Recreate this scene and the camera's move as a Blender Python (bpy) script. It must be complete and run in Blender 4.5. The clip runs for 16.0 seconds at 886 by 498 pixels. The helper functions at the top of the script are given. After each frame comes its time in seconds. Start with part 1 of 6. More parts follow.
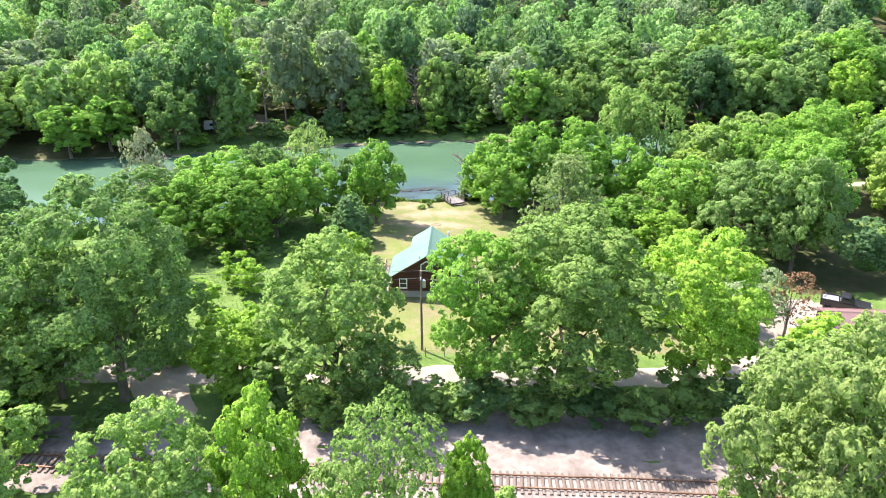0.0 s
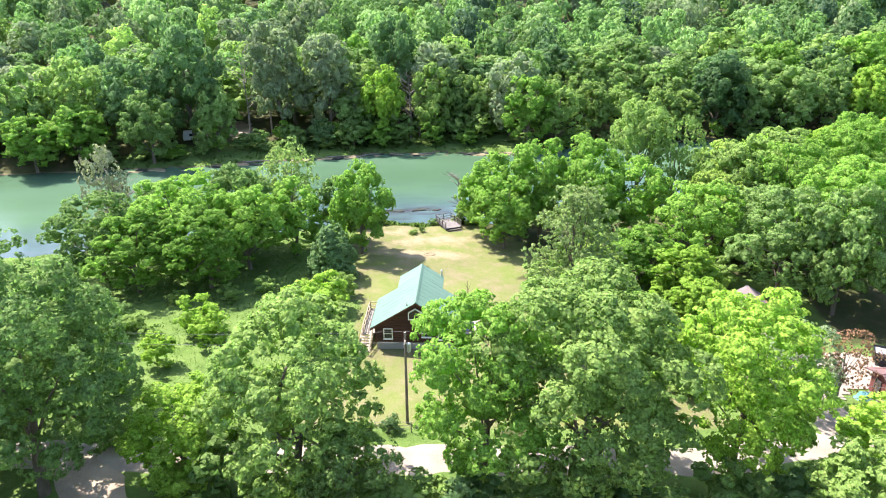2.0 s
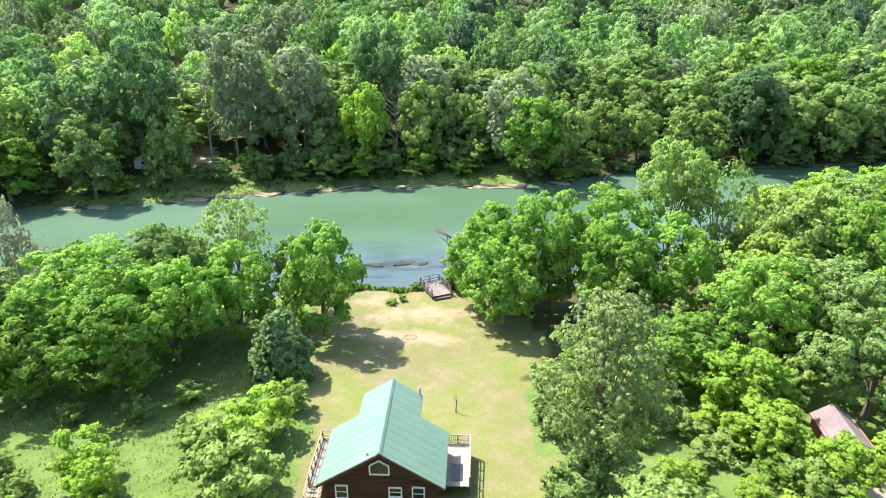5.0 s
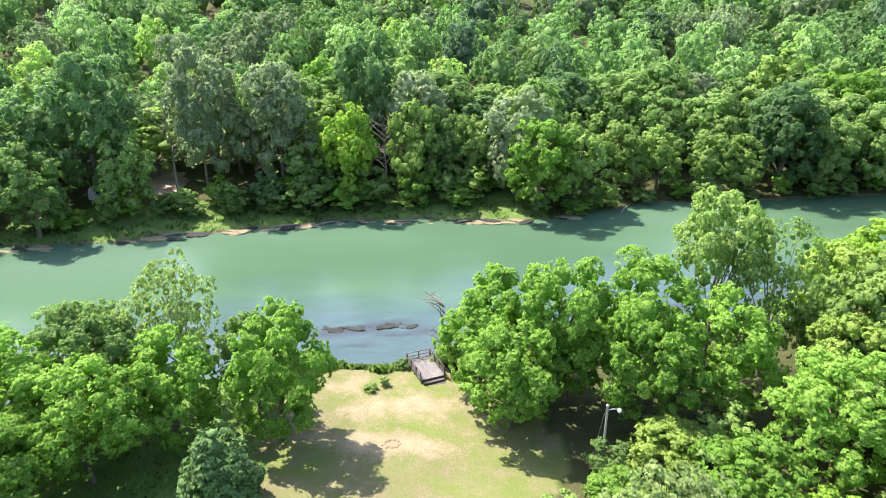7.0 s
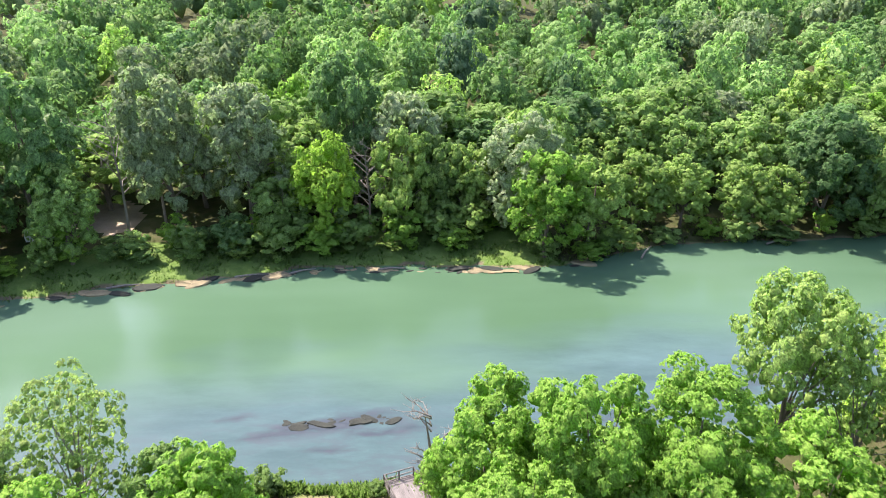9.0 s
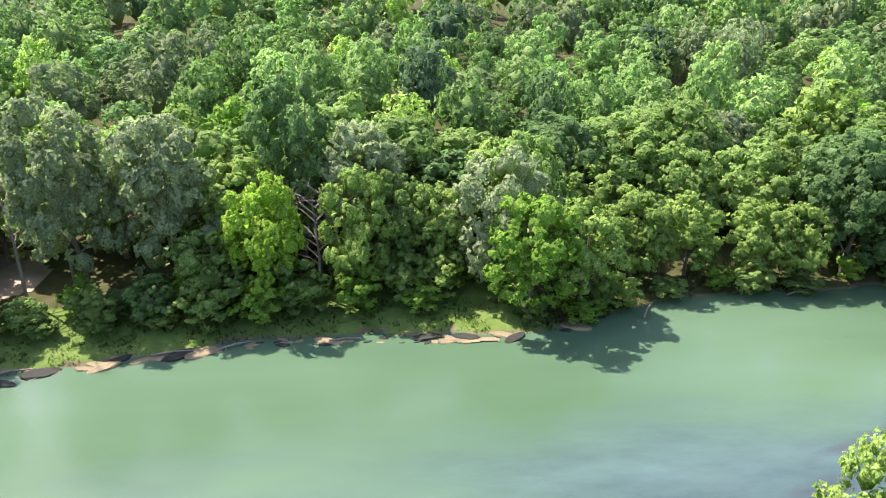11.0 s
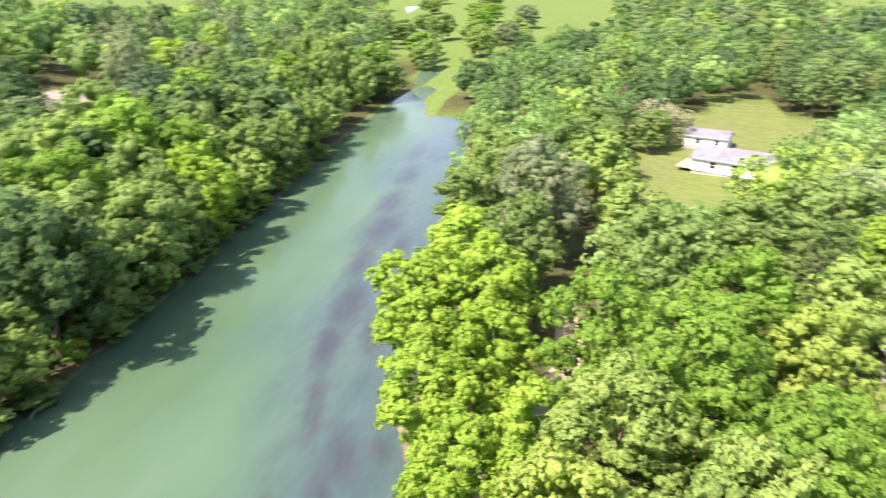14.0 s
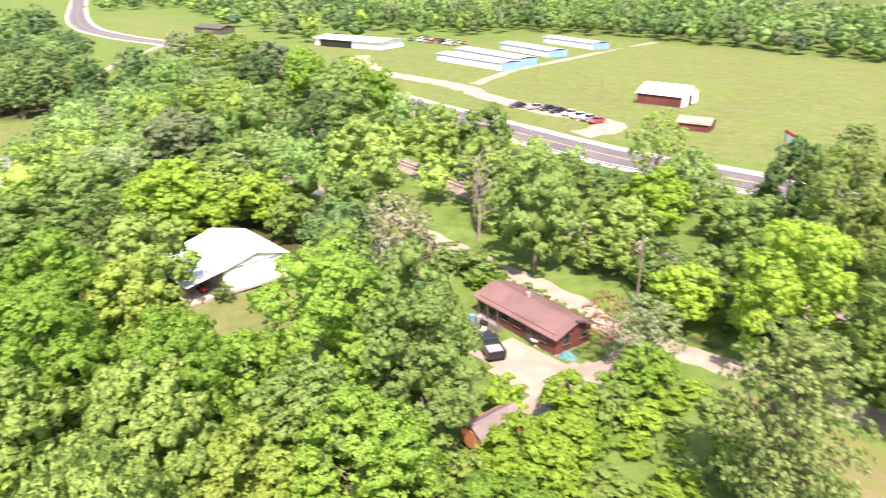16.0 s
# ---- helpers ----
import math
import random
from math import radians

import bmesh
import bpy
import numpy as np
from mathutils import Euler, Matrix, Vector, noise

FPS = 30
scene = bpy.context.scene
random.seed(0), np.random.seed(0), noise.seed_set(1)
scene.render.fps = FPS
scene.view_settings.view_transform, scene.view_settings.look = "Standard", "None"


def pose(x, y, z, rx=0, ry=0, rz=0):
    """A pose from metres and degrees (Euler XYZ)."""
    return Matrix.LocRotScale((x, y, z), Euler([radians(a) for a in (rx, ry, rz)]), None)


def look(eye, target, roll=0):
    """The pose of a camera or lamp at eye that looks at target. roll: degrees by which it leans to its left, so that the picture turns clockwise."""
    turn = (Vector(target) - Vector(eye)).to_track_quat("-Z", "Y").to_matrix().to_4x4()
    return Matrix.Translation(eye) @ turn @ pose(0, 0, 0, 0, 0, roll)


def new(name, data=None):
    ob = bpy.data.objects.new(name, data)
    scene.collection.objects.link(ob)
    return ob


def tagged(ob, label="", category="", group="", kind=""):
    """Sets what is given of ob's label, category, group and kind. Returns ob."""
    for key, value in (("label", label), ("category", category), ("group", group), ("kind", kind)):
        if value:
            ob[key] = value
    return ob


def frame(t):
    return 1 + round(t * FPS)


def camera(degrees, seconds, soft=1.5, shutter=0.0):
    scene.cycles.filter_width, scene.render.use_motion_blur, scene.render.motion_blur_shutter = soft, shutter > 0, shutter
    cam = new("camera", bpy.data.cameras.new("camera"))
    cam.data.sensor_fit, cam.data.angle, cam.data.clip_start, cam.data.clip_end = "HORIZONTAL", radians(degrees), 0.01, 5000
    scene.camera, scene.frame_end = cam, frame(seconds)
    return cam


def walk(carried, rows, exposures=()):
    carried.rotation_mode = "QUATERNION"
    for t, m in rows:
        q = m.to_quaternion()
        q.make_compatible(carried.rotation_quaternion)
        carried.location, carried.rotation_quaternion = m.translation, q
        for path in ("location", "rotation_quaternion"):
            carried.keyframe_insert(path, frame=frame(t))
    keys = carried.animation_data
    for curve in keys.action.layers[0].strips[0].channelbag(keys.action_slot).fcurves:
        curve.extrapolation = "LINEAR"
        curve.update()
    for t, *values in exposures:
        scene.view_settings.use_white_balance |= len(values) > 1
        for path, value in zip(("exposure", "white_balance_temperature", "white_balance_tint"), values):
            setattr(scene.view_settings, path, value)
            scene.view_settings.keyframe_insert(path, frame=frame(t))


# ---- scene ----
cam = camera(63.1, 16.0, soft=1.0, shutter=0.3)
# seconds, place in metres, turn in degrees
ROWS = [
    (0.0, 0.00, 0.00, 43.50, 66.75, 0.25, 0.00),
    (0.5, 0.18, 2.94, 43.44, 66.72, 0.29, 0.01),
    (1.0, 0.42, 6.12, 43.37, 66.67, 0.29, 0.02),
    (1.5, 0.70, 9.56, 43.29, 66.64, 0.27, 0.05),
    (2.0, 1.03, 13.20, 43.27, 66.60, 0.26, 0.07),
    (2.5, 1.34, 17.00, 43.31, 66.55, 0.24, 0.07),
    (3.0, 1.68, 20.95, 43.28, 66.53, 0.22, 0.09),
    (3.5, 1.92, 25.04, 43.19, 66.53, 0.19, 0.05),
    (4.0, 2.20, 28.88, 43.15, 66.52, 0.19, 0.04),
    (6.5, 3.47, 51.44, 43.22, 66.48, 0.14, 0.08),
    (7.0, 3.64, 56.16, 43.27, 66.47, 0.12, 0.07),
    (7.5, 3.83, 60.92, 43.30, 66.48, 0.10, 0.05),
    (8.0, 4.06, 65.67, 43.33, 66.49, 0.10, 0.02),
    (8.5, 4.33, 70.45, 43.31, 66.50, 0.09, 0.00),
    (11.0, 5.67, 95.20, 43.22, 66.51, 0.05, -2.41),
    (11.5, 6.06, 100.35, 43.16, 66.56, -0.03, -8.08),
    (12.0, 6.43, 105.75, 43.09, 66.63, -0.11, -17.33),
    (12.5, 6.77, 111.39, 43.06, 66.66, -0.15, -28.05),
    (13.0, 7.50, 116.33, 42.97, 67.22, -0.10, -41.04),
    (13.5, 8.03, 120.23, 42.79, 67.55, -0.16, -57.64),
    (14.0, 8.03, 122.96, 42.71, 67.78, -0.09, -74.09),
    (14.5, 7.10, 124.76, 42.66, 68.00, -0.17, -90.51),
    (15.0, 5.42, 125.74, 42.48, 68.09, -0.08, -106.15),
    (15.5, 3.13, 126.50, 42.39, 68.12, 0.08, -120.61),
    (16.0, 0.11, 127.15, 42.24, 68.04, 0.26, -132.18),
]
EXPOSURES = [(0.0, 1.74, 6430, 17), (6.5, 1.61, 6530, 15), (8.0, 1.58, 6560, 18), (11.0, 1.50, 6850, 22), (13.0, 1.46, 6950, 21), (14.2, 1.42, 7250, 27), (16.0, 1.40, 7350, 27)]
walk(cam, [(t, pose(x, y, z, a, b, c)) for t, x, y, z, a, b, c in ROWS], EXPOSURES)

# ---- light ----
SUN_TO = Vector((-0.62, 0.48, 1.12)).normalized()
world = bpy.data.worlds.new("sky")
scene.world = world
world.use_nodes = True
wn = world.node_tree.nodes
sky = wn.new("ShaderNodeTexSky")
sky.sky_type, sky.sun_disc = "NISHITA", False
sky.sun_elevation = math.asin(SUN_TO.z)
sky.sun_rotation = math.atan2(SUN_TO.x, SUN_TO.y)
sky.air_density, sky.dust_density = 1.0, 1.5
world.node_tree.links.new(sky.outputs["Color"], wn["Background"].inputs["Color"])
wn["Background"].inputs["Strength"].default_value = 0.15
sun = new("sun", bpy.data.lights.new("sun", "SUN"))
sun.data.energy, sun.data.angle, sun.data.color = 4.3, radians(0.6), (1.0, 0.95, 0.86)
sun.matrix_world = look((0, 0, 120), Vector((0, 0, 120)) - SUN_TO)

# ---- materials ----


class Nodes:
    """A node material with a Principled shader, built by short calls."""

    def __init__(self, name, rough=0.8, metal=0.0, spec=0.3):
        self.m = bpy.data.materials.new(name)
        self.m.use_nodes = True
        self.t = self.m.node_tree
        self.b = self.t.nodes["Principled BSDF"]
        self.b.inputs["Roughness"].default_value = rough
        self.b.inputs["Metallic"].default_value = metal
        self.b.inputs["Specular IOR Level"].default_value = spec
        self.co = self.t.nodes.new("ShaderNodeTexCoord").outputs["Object"]

    def link(self, a, b):
        self.t.links.new(a, b)

    def noise(self, scale, detail=4, rough=0.6, co=None):
        n = self.t.nodes.new("ShaderNodeTexNoise")
        n.inputs["Scale"].default_value, n.inputs["Detail"].default_value = scale, detail
        n.inputs["Roughness"].default_value = rough
        self.link(co or self.co, n.inputs["Vector"])
        return n.outputs["Fac"]

    def stretch(self, sx, sy, sz):
        n = self.t.nodes.new("ShaderNodeMapping")
        n.inputs["Scale"].default_value = (sx, sy, sz)
        self.link(self.co, n.inputs["Vector"])
        return n.outputs["Vector"]

    def ramp(self, fac, *stops):
        n = self.t.nodes.new("ShaderNodeValToRGB")
        e = n.color_ramp.elements
        while len(e) < len(stops):
            e.new(0.5)
        for el, (p, c) in zip(e, stops):
            el.position, el.color = p, (*c, 1) if len(c) == 3 else c
        self.link(fac, n.inputs["Fac"])
        return n.outputs["Color"]

    def mask(self, fac, lo, hi):
        n = self.t.nodes.new("ShaderNodeMapRange")
        n.inputs["From Min"].default_value, n.inputs["From Max"].default_value = lo, hi
        self.link(fac, n.inputs["Value"])
        return n.outputs["Result"]

    def mix(self, fac, a, b, kind="MIX"):
        n = self.t.nodes.new("ShaderNodeMixRGB")
        n.blend_type = kind
        for k, v in ((0, fac), (1, a), (2, b)):
            if isinstance(v, (int, float)):
                n.inputs[k].default_value = v
            elif isinstance(v, tuple):
                n.inputs[k].default_value = (*v, 1)
            else:
                self.link(v, n.inputs[k])
        return n.outputs["Color"]

    def math(self, op, a, b=0.0):
        n = self.t.nodes.new("ShaderNodeMath")
        n.operation = op
        for k, v in ((0, a), (1, b)):
            if isinstance(v, (int, float)):
                n.inputs[k].default_value = v
            else:
                self.link(v, n.inputs[k])
        return n.outputs[0]

    def colour(self, c):
        self.link(c, self.b.inputs["Base Color"])
        return self

    def bump(self, h, strength, dist):
        n = self.t.nodes.new("ShaderNodeBump")
        n.inputs["Strength"].default_value, n.inputs["Distance"].default_value = strength, dist
        self.link(h, n.inputs["Height"])
        self.link(n.outputs["Normal"], self.b.inputs["Normal"])
        return self


def rough_stuff(name, dark, light, scale=3.0, rough=0.85, metal=0.0, spec=0.25, bump=0.3, stretch=None):
    """A plain weathered surface: two colours by large stains and fine grain."""
    n = Nodes(name, rough, metal, spec)
    co = n.stretch(*stretch) if stretch else n.co
    big, fine = n.noise(scale * 0.25, 3, 0.6, co), n.noise(scale * 6, 3, 0.6, co)
    f = n.math("ADD", n.math("MULTIPLY", big, 0.65), n.math("MULTIPLY", fine, 0.35))
    n.colour(n.ramp(f, (0.33, dark), (0.66, light)))
    return n.bump(fine, bump, 0.02).m


def leaf_material(name, dark, light, glow=0.54, tint=False):
    """Leaf sprays: a per-tree shift, a per-spray shift, and some light let through."""
    n = Nodes(name, 0.75, 0.0, 0.1)
    isl = n.t.nodes.new("ShaderNodeNewGeometry").outputs["Random Per Island"]
    if tint:
        a = n.t.nodes.new("ShaderNodeAttribute")
        a.attribute_name = "tint"
        base = n.mix(n.math("MULTIPLY", isl, 0.22), a.outputs["Color"], (0.07, 0.13, 0.03))
    else:
        rnd = n.t.nodes.new("ShaderNodeObjectInfo").outputs["Random"]
        f = n.math("ADD", n.math("MULTIPLY", rnd, 0.66), n.math("MULTIPLY", isl, 0.34))
        base = n.ramp(f, (0.1, dark), (0.9, light))
    grain = n.noise(3.2 if tint else 5.5, 2, 0.6)
    base = n.mix(1.0, base, n.ramp(grain, *(((0.36, (0.62, 0.62, 0.64)), (0.64, (1.36, 1.36, 1.3))) if tint else ((0.36, (0.6, 0.6, 0.62)), (0.64, (1.38, 1.38, 1.32))))), "MULTIPLY")
    n.colour(base).bump(grain, 0.6, 0.12)
    tr = n.t.nodes.new("ShaderNodeBsdfTranslucent")
    n.link(n.mix(1.0, base, (0.95, 1.15, 0.85), "MULTIPLY"), tr.inputs["Color"])
    ms = n.t.nodes.new("ShaderNodeMixShader")
    ms.inputs[0].default_value = glow
    n.link(n.b.outputs[0], ms.inputs[1])
    n.link(tr.outputs[0], ms.inputs[2])
    n.link(ms.outputs[0], n.t.nodes["Material Output"].inputs["Surface"])
    return n.m


LEAF = {
    "D": leaf_material("leaf_dark_green", (0.085, 0.158, 0.062), (0.182, 0.298, 0.120)),
    "M": leaf_material("leaf_mid_green", (0.155, 0.25, 0.078), (0.272, 0.398, 0.125), 0.5),
    "L": leaf_material("leaf_light_green", (0.205, 0.308, 0.082), (0.318, 0.45, 0.125), 0.44),
    "K": leaf_material("leaf_pale_yellow_green", (0.245, 0.342, 0.075), (0.365, 0.488, 0.114), 0.44),
    "Y": leaf_material("leaf_yellow_green", (0.225, 0.370, 0.052), (0.360, 0.525, 0.088), 0.48),
    "G": leaf_material("leaf_grey_green", (0.185, 0.235, 0.128), (0.335, 0.40, 0.23)),
    "V": leaf_material("leaf_vivid_green", (0.162, 0.298, 0.052), (0.295, 0.472, 0.094)),
    "P": leaf_material("pine_needles", (0.17, 0.235, 0.085), (0.30, 0.385, 0.145), 0.5),
    "C": leaf_material("cedar_foliage", (0.098, 0.180, 0.066), (0.200, 0.320, 0.115), 0.3),
    "B": leaf_material("leaf_red_brown", (0.24, 0.135, 0.08), (0.42, 0.28, 0.17), 0.35),
    "O": leaf_material("leaf_olive_green", (0.16, 0.225, 0.066), (0.30, 0.39, 0.13)),
    "W": leaf_material("leaf_olive_blossom", (0.23, 0.25, 0.135), (0.42, 0.42, 0.28), 0.3),
}
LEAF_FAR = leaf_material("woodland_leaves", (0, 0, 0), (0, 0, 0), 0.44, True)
GRASS = leaf_material("grass_blades", (0.11, 0.19, 0.038), (0.18, 0.275, 0.068), 0.4)
BARK = rough_stuff("bark", (0.07, 0.055, 0.04), (0.23, 0.19, 0.15), 4, 0.9, stretch=(3, 3, 0.6))
BARK_PALE = rough_stuff("pale_bark", (0.13, 0.11, 0.095), (0.33, 0.29, 0.25), 4, 0.9, stretch=(3, 3, 0.6))
GRAVEL = rough_stuff("pale_gravel", (0.215, 0.18, 0.142), (0.36, 0.31, 0.255), 1.2, 0.95)
BALLAST = rough_stuff("rail_ballast", (0.13, 0.105, 0.09), (0.33, 0.28, 0.25), 3.0, 0.95, bump=0.8)
DIRT = rough_stuff("bare_dirt", (0.24, 0.18, 0.13), (0.45, 0.36, 0.27), 1.0, 0.95)
ASPHALT = rough_stuff("asphalt", (0.095, 0.088, 0.095), (0.15, 0.138, 0.148), 0.8, 0.85)
CONCRETE = rough_stuff("concrete", (0.28, 0.265, 0.24), (0.42, 0.40, 0.36), 1.0, 0.9)
PAINT_WHITE = rough_stuff("road_paint_white", (0.6, 0.6, 0.58), (0.8, 0.8, 0.78), 2, 0.7)
PAINT_YELLOW = rough_stuff("road_paint_yellow", (0.34, 0.29, 0.13), (0.46, 0.39, 0.18), 2, 0.7)
RAIL_STEEL = rough_stuff("rusty_rail_steel", (0.16, 0.09, 0.06), (0.32, 0.2, 0.14), 3, 0.5, 0.6)
TIE_WOOD = rough_stuff("creosoted_tie", (0.09, 0.07, 0.055), (0.24, 0.19, 0.16), 4, 0.9)
ROOF_GREEN = rough_stuff("green_metal_roof", (0.105, 0.188, 0.142), (0.14, 0.237, 0.18), 0.8, 0.75, 0.0, 0.15, 0.08)
LOG = rough_stuff("dark_brown_logs", (0.05, 0.022, 0.015), (0.11, 0.05, 0.032), 2, 0.6, stretch=(0.4, 3, 3))
TRIM_WHITE = rough_stuff("white_paint", (0.7, 0.69, 0.66), (0.82, 0.81, 0.78), 2, 0.6)
DECK_WOOD = rough_stuff("weathered_deck_wood", (0.24, 0.205, 0.17), (0.42, 0.375, 0.32), 3, 0.85, stretch=(4, 0.7, 1))
RAIL_WOOD = rough_stuff("pale_railing_wood", (0.28, 0.225, 0.165), (0.44, 0.37, 0.28), 3, 0.8)
GREY_WOOD = rough_stuff("grey_weathered_wood", (0.11, 0.1, 0.095), (0.25, 0.225, 0.215), 3, 0.85, stretch=(4, 0.7, 1))
DARK_WOOD = rough_stuff("dark_weathered_wood", (0.05, 0.045, 0.04), (0.13, 0.115, 0.1), 3, 0.85)
BLOCK = rough_stuff("block_foundation", (0.28, 0.27, 0.25), (0.45, 0.43, 0.4), 1.5, 0.9)
METAL_WHITE = rough_stuff("white_metal_sheet", (0.72, 0.72, 0.72), (0.85, 0.85, 0.84), 0.8, 0.45, 0.0, 0.5, 0.05)
STORE_ROOF = rough_stuff("grey_metal_roof", (0.36, 0.37, 0.43), (0.5, 0.51, 0.57), 0.8, 0.5, 0.0, 0.5, 0.05)
METAL_GREY = rough_stuff("galvanised_metal", (0.4, 0.41, 0.42), (0.6, 0.61, 0.62), 1, 0.4, 0.5, 0.5, 0.05)
SIDING_WHITE = rough_stuff("white_siding", (0.66, 0.66, 0.65), (0.8, 0.8, 0.79), 1, 0.7)
SHINGLE_GREY = rough_stuff("grey_shingles", (0.13, 0.135, 0.16), (0.22, 0.23, 0.255), 2.5, 0.9)
ROOF_RED = rough_stuff("dull_red_roof", (0.125, 0.075, 0.07), (0.20, 0.125, 0.118), 1.2, 0.75)
SIDING_RED = rough_stuff("dark_red_siding", (0.085, 0.028, 0.024), (0.16, 0.055, 0.048), 2, 0.75)
SHED_ORANGE = rough_stuff("orange_brown_boards", (0.28, 0.11, 0.05), (0.45, 0.2, 0.1), 2, 0.8)
SHINGLE_BROWN = rough_stuff("brown_shingles", (0.13, 0.105, 0.105), (0.23, 0.19, 0.19), 2.5, 0.9)
BLUE_METAL = rough_stuff("blue_metal", (0.12, 0.26, 0.5), (0.18, 0.34, 0.6), 1, 0.5, 0.0, 0.5, 0.05)
PALE_BLUE = rough_stuff("pale_blue_metal", (0.42, 0.5, 0.62), (0.52, 0.6, 0.72), 1, 0.5, 0.0, 0.5, 0.05)
RED_PAINT = rough_stuff("red_paint", (0.5, 0.03, 0.03), (0.65, 0.06, 0.06), 2, 0.35, 0, 0.5, 0.0)
BLACK_PAINT = rough_stuff("black_car_paint", (0.012, 0.012, 0.014), (0.03, 0.03, 0.033), 2, 0.25, 0, 0.5, 0.0)
SILVER_PAINT = rough_stuff("silver_car_paint", (0.42, 0.43, 0.45), (0.55, 0.56, 0.58), 2, 0.3, 0.6, 0.5, 0.0)
WHITE_PAINT = rough_stuff("white_car_paint", (0.72, 0.72, 0.72), (0.82, 0.82, 0.82), 2, 0.3, 0, 0.5, 0.0)
RUBBER = rough_stuff("black_rubber", (0.015, 0.015, 0.015), (0.035, 0.035, 0.035), 4, 0.9)
POLE_WOOD = rough_stuff("utility_pole_wood", (0.14, 0.11, 0.09), (0.3, 0.25, 0.21), 3, 0.9, stretch=(3, 3, 0.5))
WIRE = rough_stuff("wire", (0.10, 0.10, 0.10), (0.18, 0.18, 0.18), 3, 0.6)
MOSS_STONE = rough_stuff("dark_wet_stone", (0.016, 0.019, 0.016), (0.05, 0.053, 0.042), 3, 0.85, bump=0.6)
STONE = rough_stuff("shore_stone", (0.13, 0.11, 0.065), (0.33, 0.27, 0.16), 2, 0.9, bump=0.6)
GLASS = Nodes("window_glass", 0.06, 0.0, 0.5).m
GLASS.node_tree.nodes["Principled BSDF"].inputs["Base Color"].default_value = (0.02, 0.026, 0.03, 1)

# ---- building helpers ----


class Geo:
    """Vertices and faces of one mesh."""

    def __init__(self):
        self.v, self.f = [], []

    def add(self, v, f):
        n = len(self.v)
        self.v += [tuple(p) for p in v]
        self.f += [tuple(i + n for i in q) for q in f]
        return self

    def box(self, x0, y0, z0, x1, y1, z1):
        v = [(x, y, z) for z in (z0, z1) for y in (y0, y1) for x in (x0, x1)]
        return self.add(v, [(0, 2, 3, 1), (4, 5, 7, 6), (0, 1, 5, 4), (2, 6, 7, 3), (0, 4, 6, 2), (1, 3, 7, 5)])

    def slab(self, pts, down):
        """A flat or tilted plate: outline pts, thickness towards -z."""
        n = len(pts)
        v = [tuple(p) for p in pts] + [(p[0], p[1], p[2] - down) for p in pts]
        f = [tuple(range(n)), tuple(range(2 * n - 1, n - 1, -1))]
        return self.add(v, f + [(i, i + n, (i + 1) % n + n, (i + 1) % n) for i in range(n)])

    def prism(self, outline, y0, y1):
        """An outline in x, z pushed along y."""
        n = len(outline)
        v = [(x, y0, z) for x, z in outline] + [(x, y1, z) for x, z in outline]
        f = [tuple(range(n)), tuple(range(2 * n - 1, n - 1, -1))]
        return self.add(v, f + [(i, i + n, (i + 1) % n + n, (i + 1) % n) for i in range(n)])

    def tube(self, path, radii, n=7):
        """A tapered tube along a path, closed at both ends."""
        path = [Vector(p) for p in path]
        v = []
        for i, p in enumerate(path):
            d = (path[min(i + 1, len(path) - 1)] - path[max(i - 1, 0)]).normalized()
            a = d.orthogonal().normalized()
            b = d.cross(a)
            v += [p + (a * math.cos(k * math.tau / n) + b * math.sin(k * math.tau / n)) * radii[i] for k in range(n)]
        f = [(i * n + k, i * n + (k + 1) % n, (i + 1) * n + (k + 1) % n, (i + 1) * n + k) for i in range(len(path) - 1) for k in range(n)]
        f += [tuple(range(n - 1, -1, -1)), tuple(range((len(path) - 1) * n, len(path) * n))]
        return self.add(v, f)

    def mesh(self, name, mat):
        me = bpy.data.meshes.new(name)
        me.from_pydata(self.v, [], self.f)
        bm = bmesh.new()
        bm.from_mesh(me)
        bmesh.ops.recalc_face_normals(bm, faces=bm.faces)
        bm.to_mesh(me)
        bm.free()
        me.materials.append(mat)
        return me


def array_mesh(name, v, f, mat, tint=None, normals=None):
    """A mesh from numpy arrays; all faces have the same number of corners."""
    me = bpy.data.meshes.new(name)
    k = f.shape[1]
    me.vertices.add(len(v))
    me.vertices.foreach_set("co", np.ascontiguousarray(v, dtype=np.float32).ravel())
    me.loops.add(f.size)
    me.loops.foreach_set("vertex_index", np.ascontiguousarray(f, dtype=np.int32).ravel())
    me.polygons.add(len(f))
    me.polygons.foreach_set("loop_start", np.arange(len(f), dtype=np.int32) * k)
    if tint is not None:
        c = me.attributes.new("tint", "FLOAT_COLOR", "POINT")
        c.data.foreach_set("color", np.concatenate([tint, np.ones((len(tint), 1))], 1).astype(np.float32).ravel())
    me.update(calc_edges=True)
    if normals is not None:
        me.polygons.foreach_set("use_smooth", np.ones(len(f), bool))
        me.normals_split_custom_set_from_vertices(normals.tolist())
    me.materials.append(mat)
    return me


def thing(name, m, label, category, group="", kind=""):
    ob = new(name)
    ob.empty_display_size = 0.3
    ob.matrix_basis = m
    return tagged(ob, label, category, group, kind)


def part(name, geo, mat, parent, label=""):
    """One mesh object under a thing or a part; shared where geo is already a mesh."""
    ob = new(name, geo.mesh(name, mat) if isinstance(geo, Geo) else geo)
    ob.parent = parent
    return tagged(ob, label)


def at(ob, x, y, z, rz=0.0):
    ob.matrix_basis = pose(x, y, z, 0, 0, rz)
    return ob


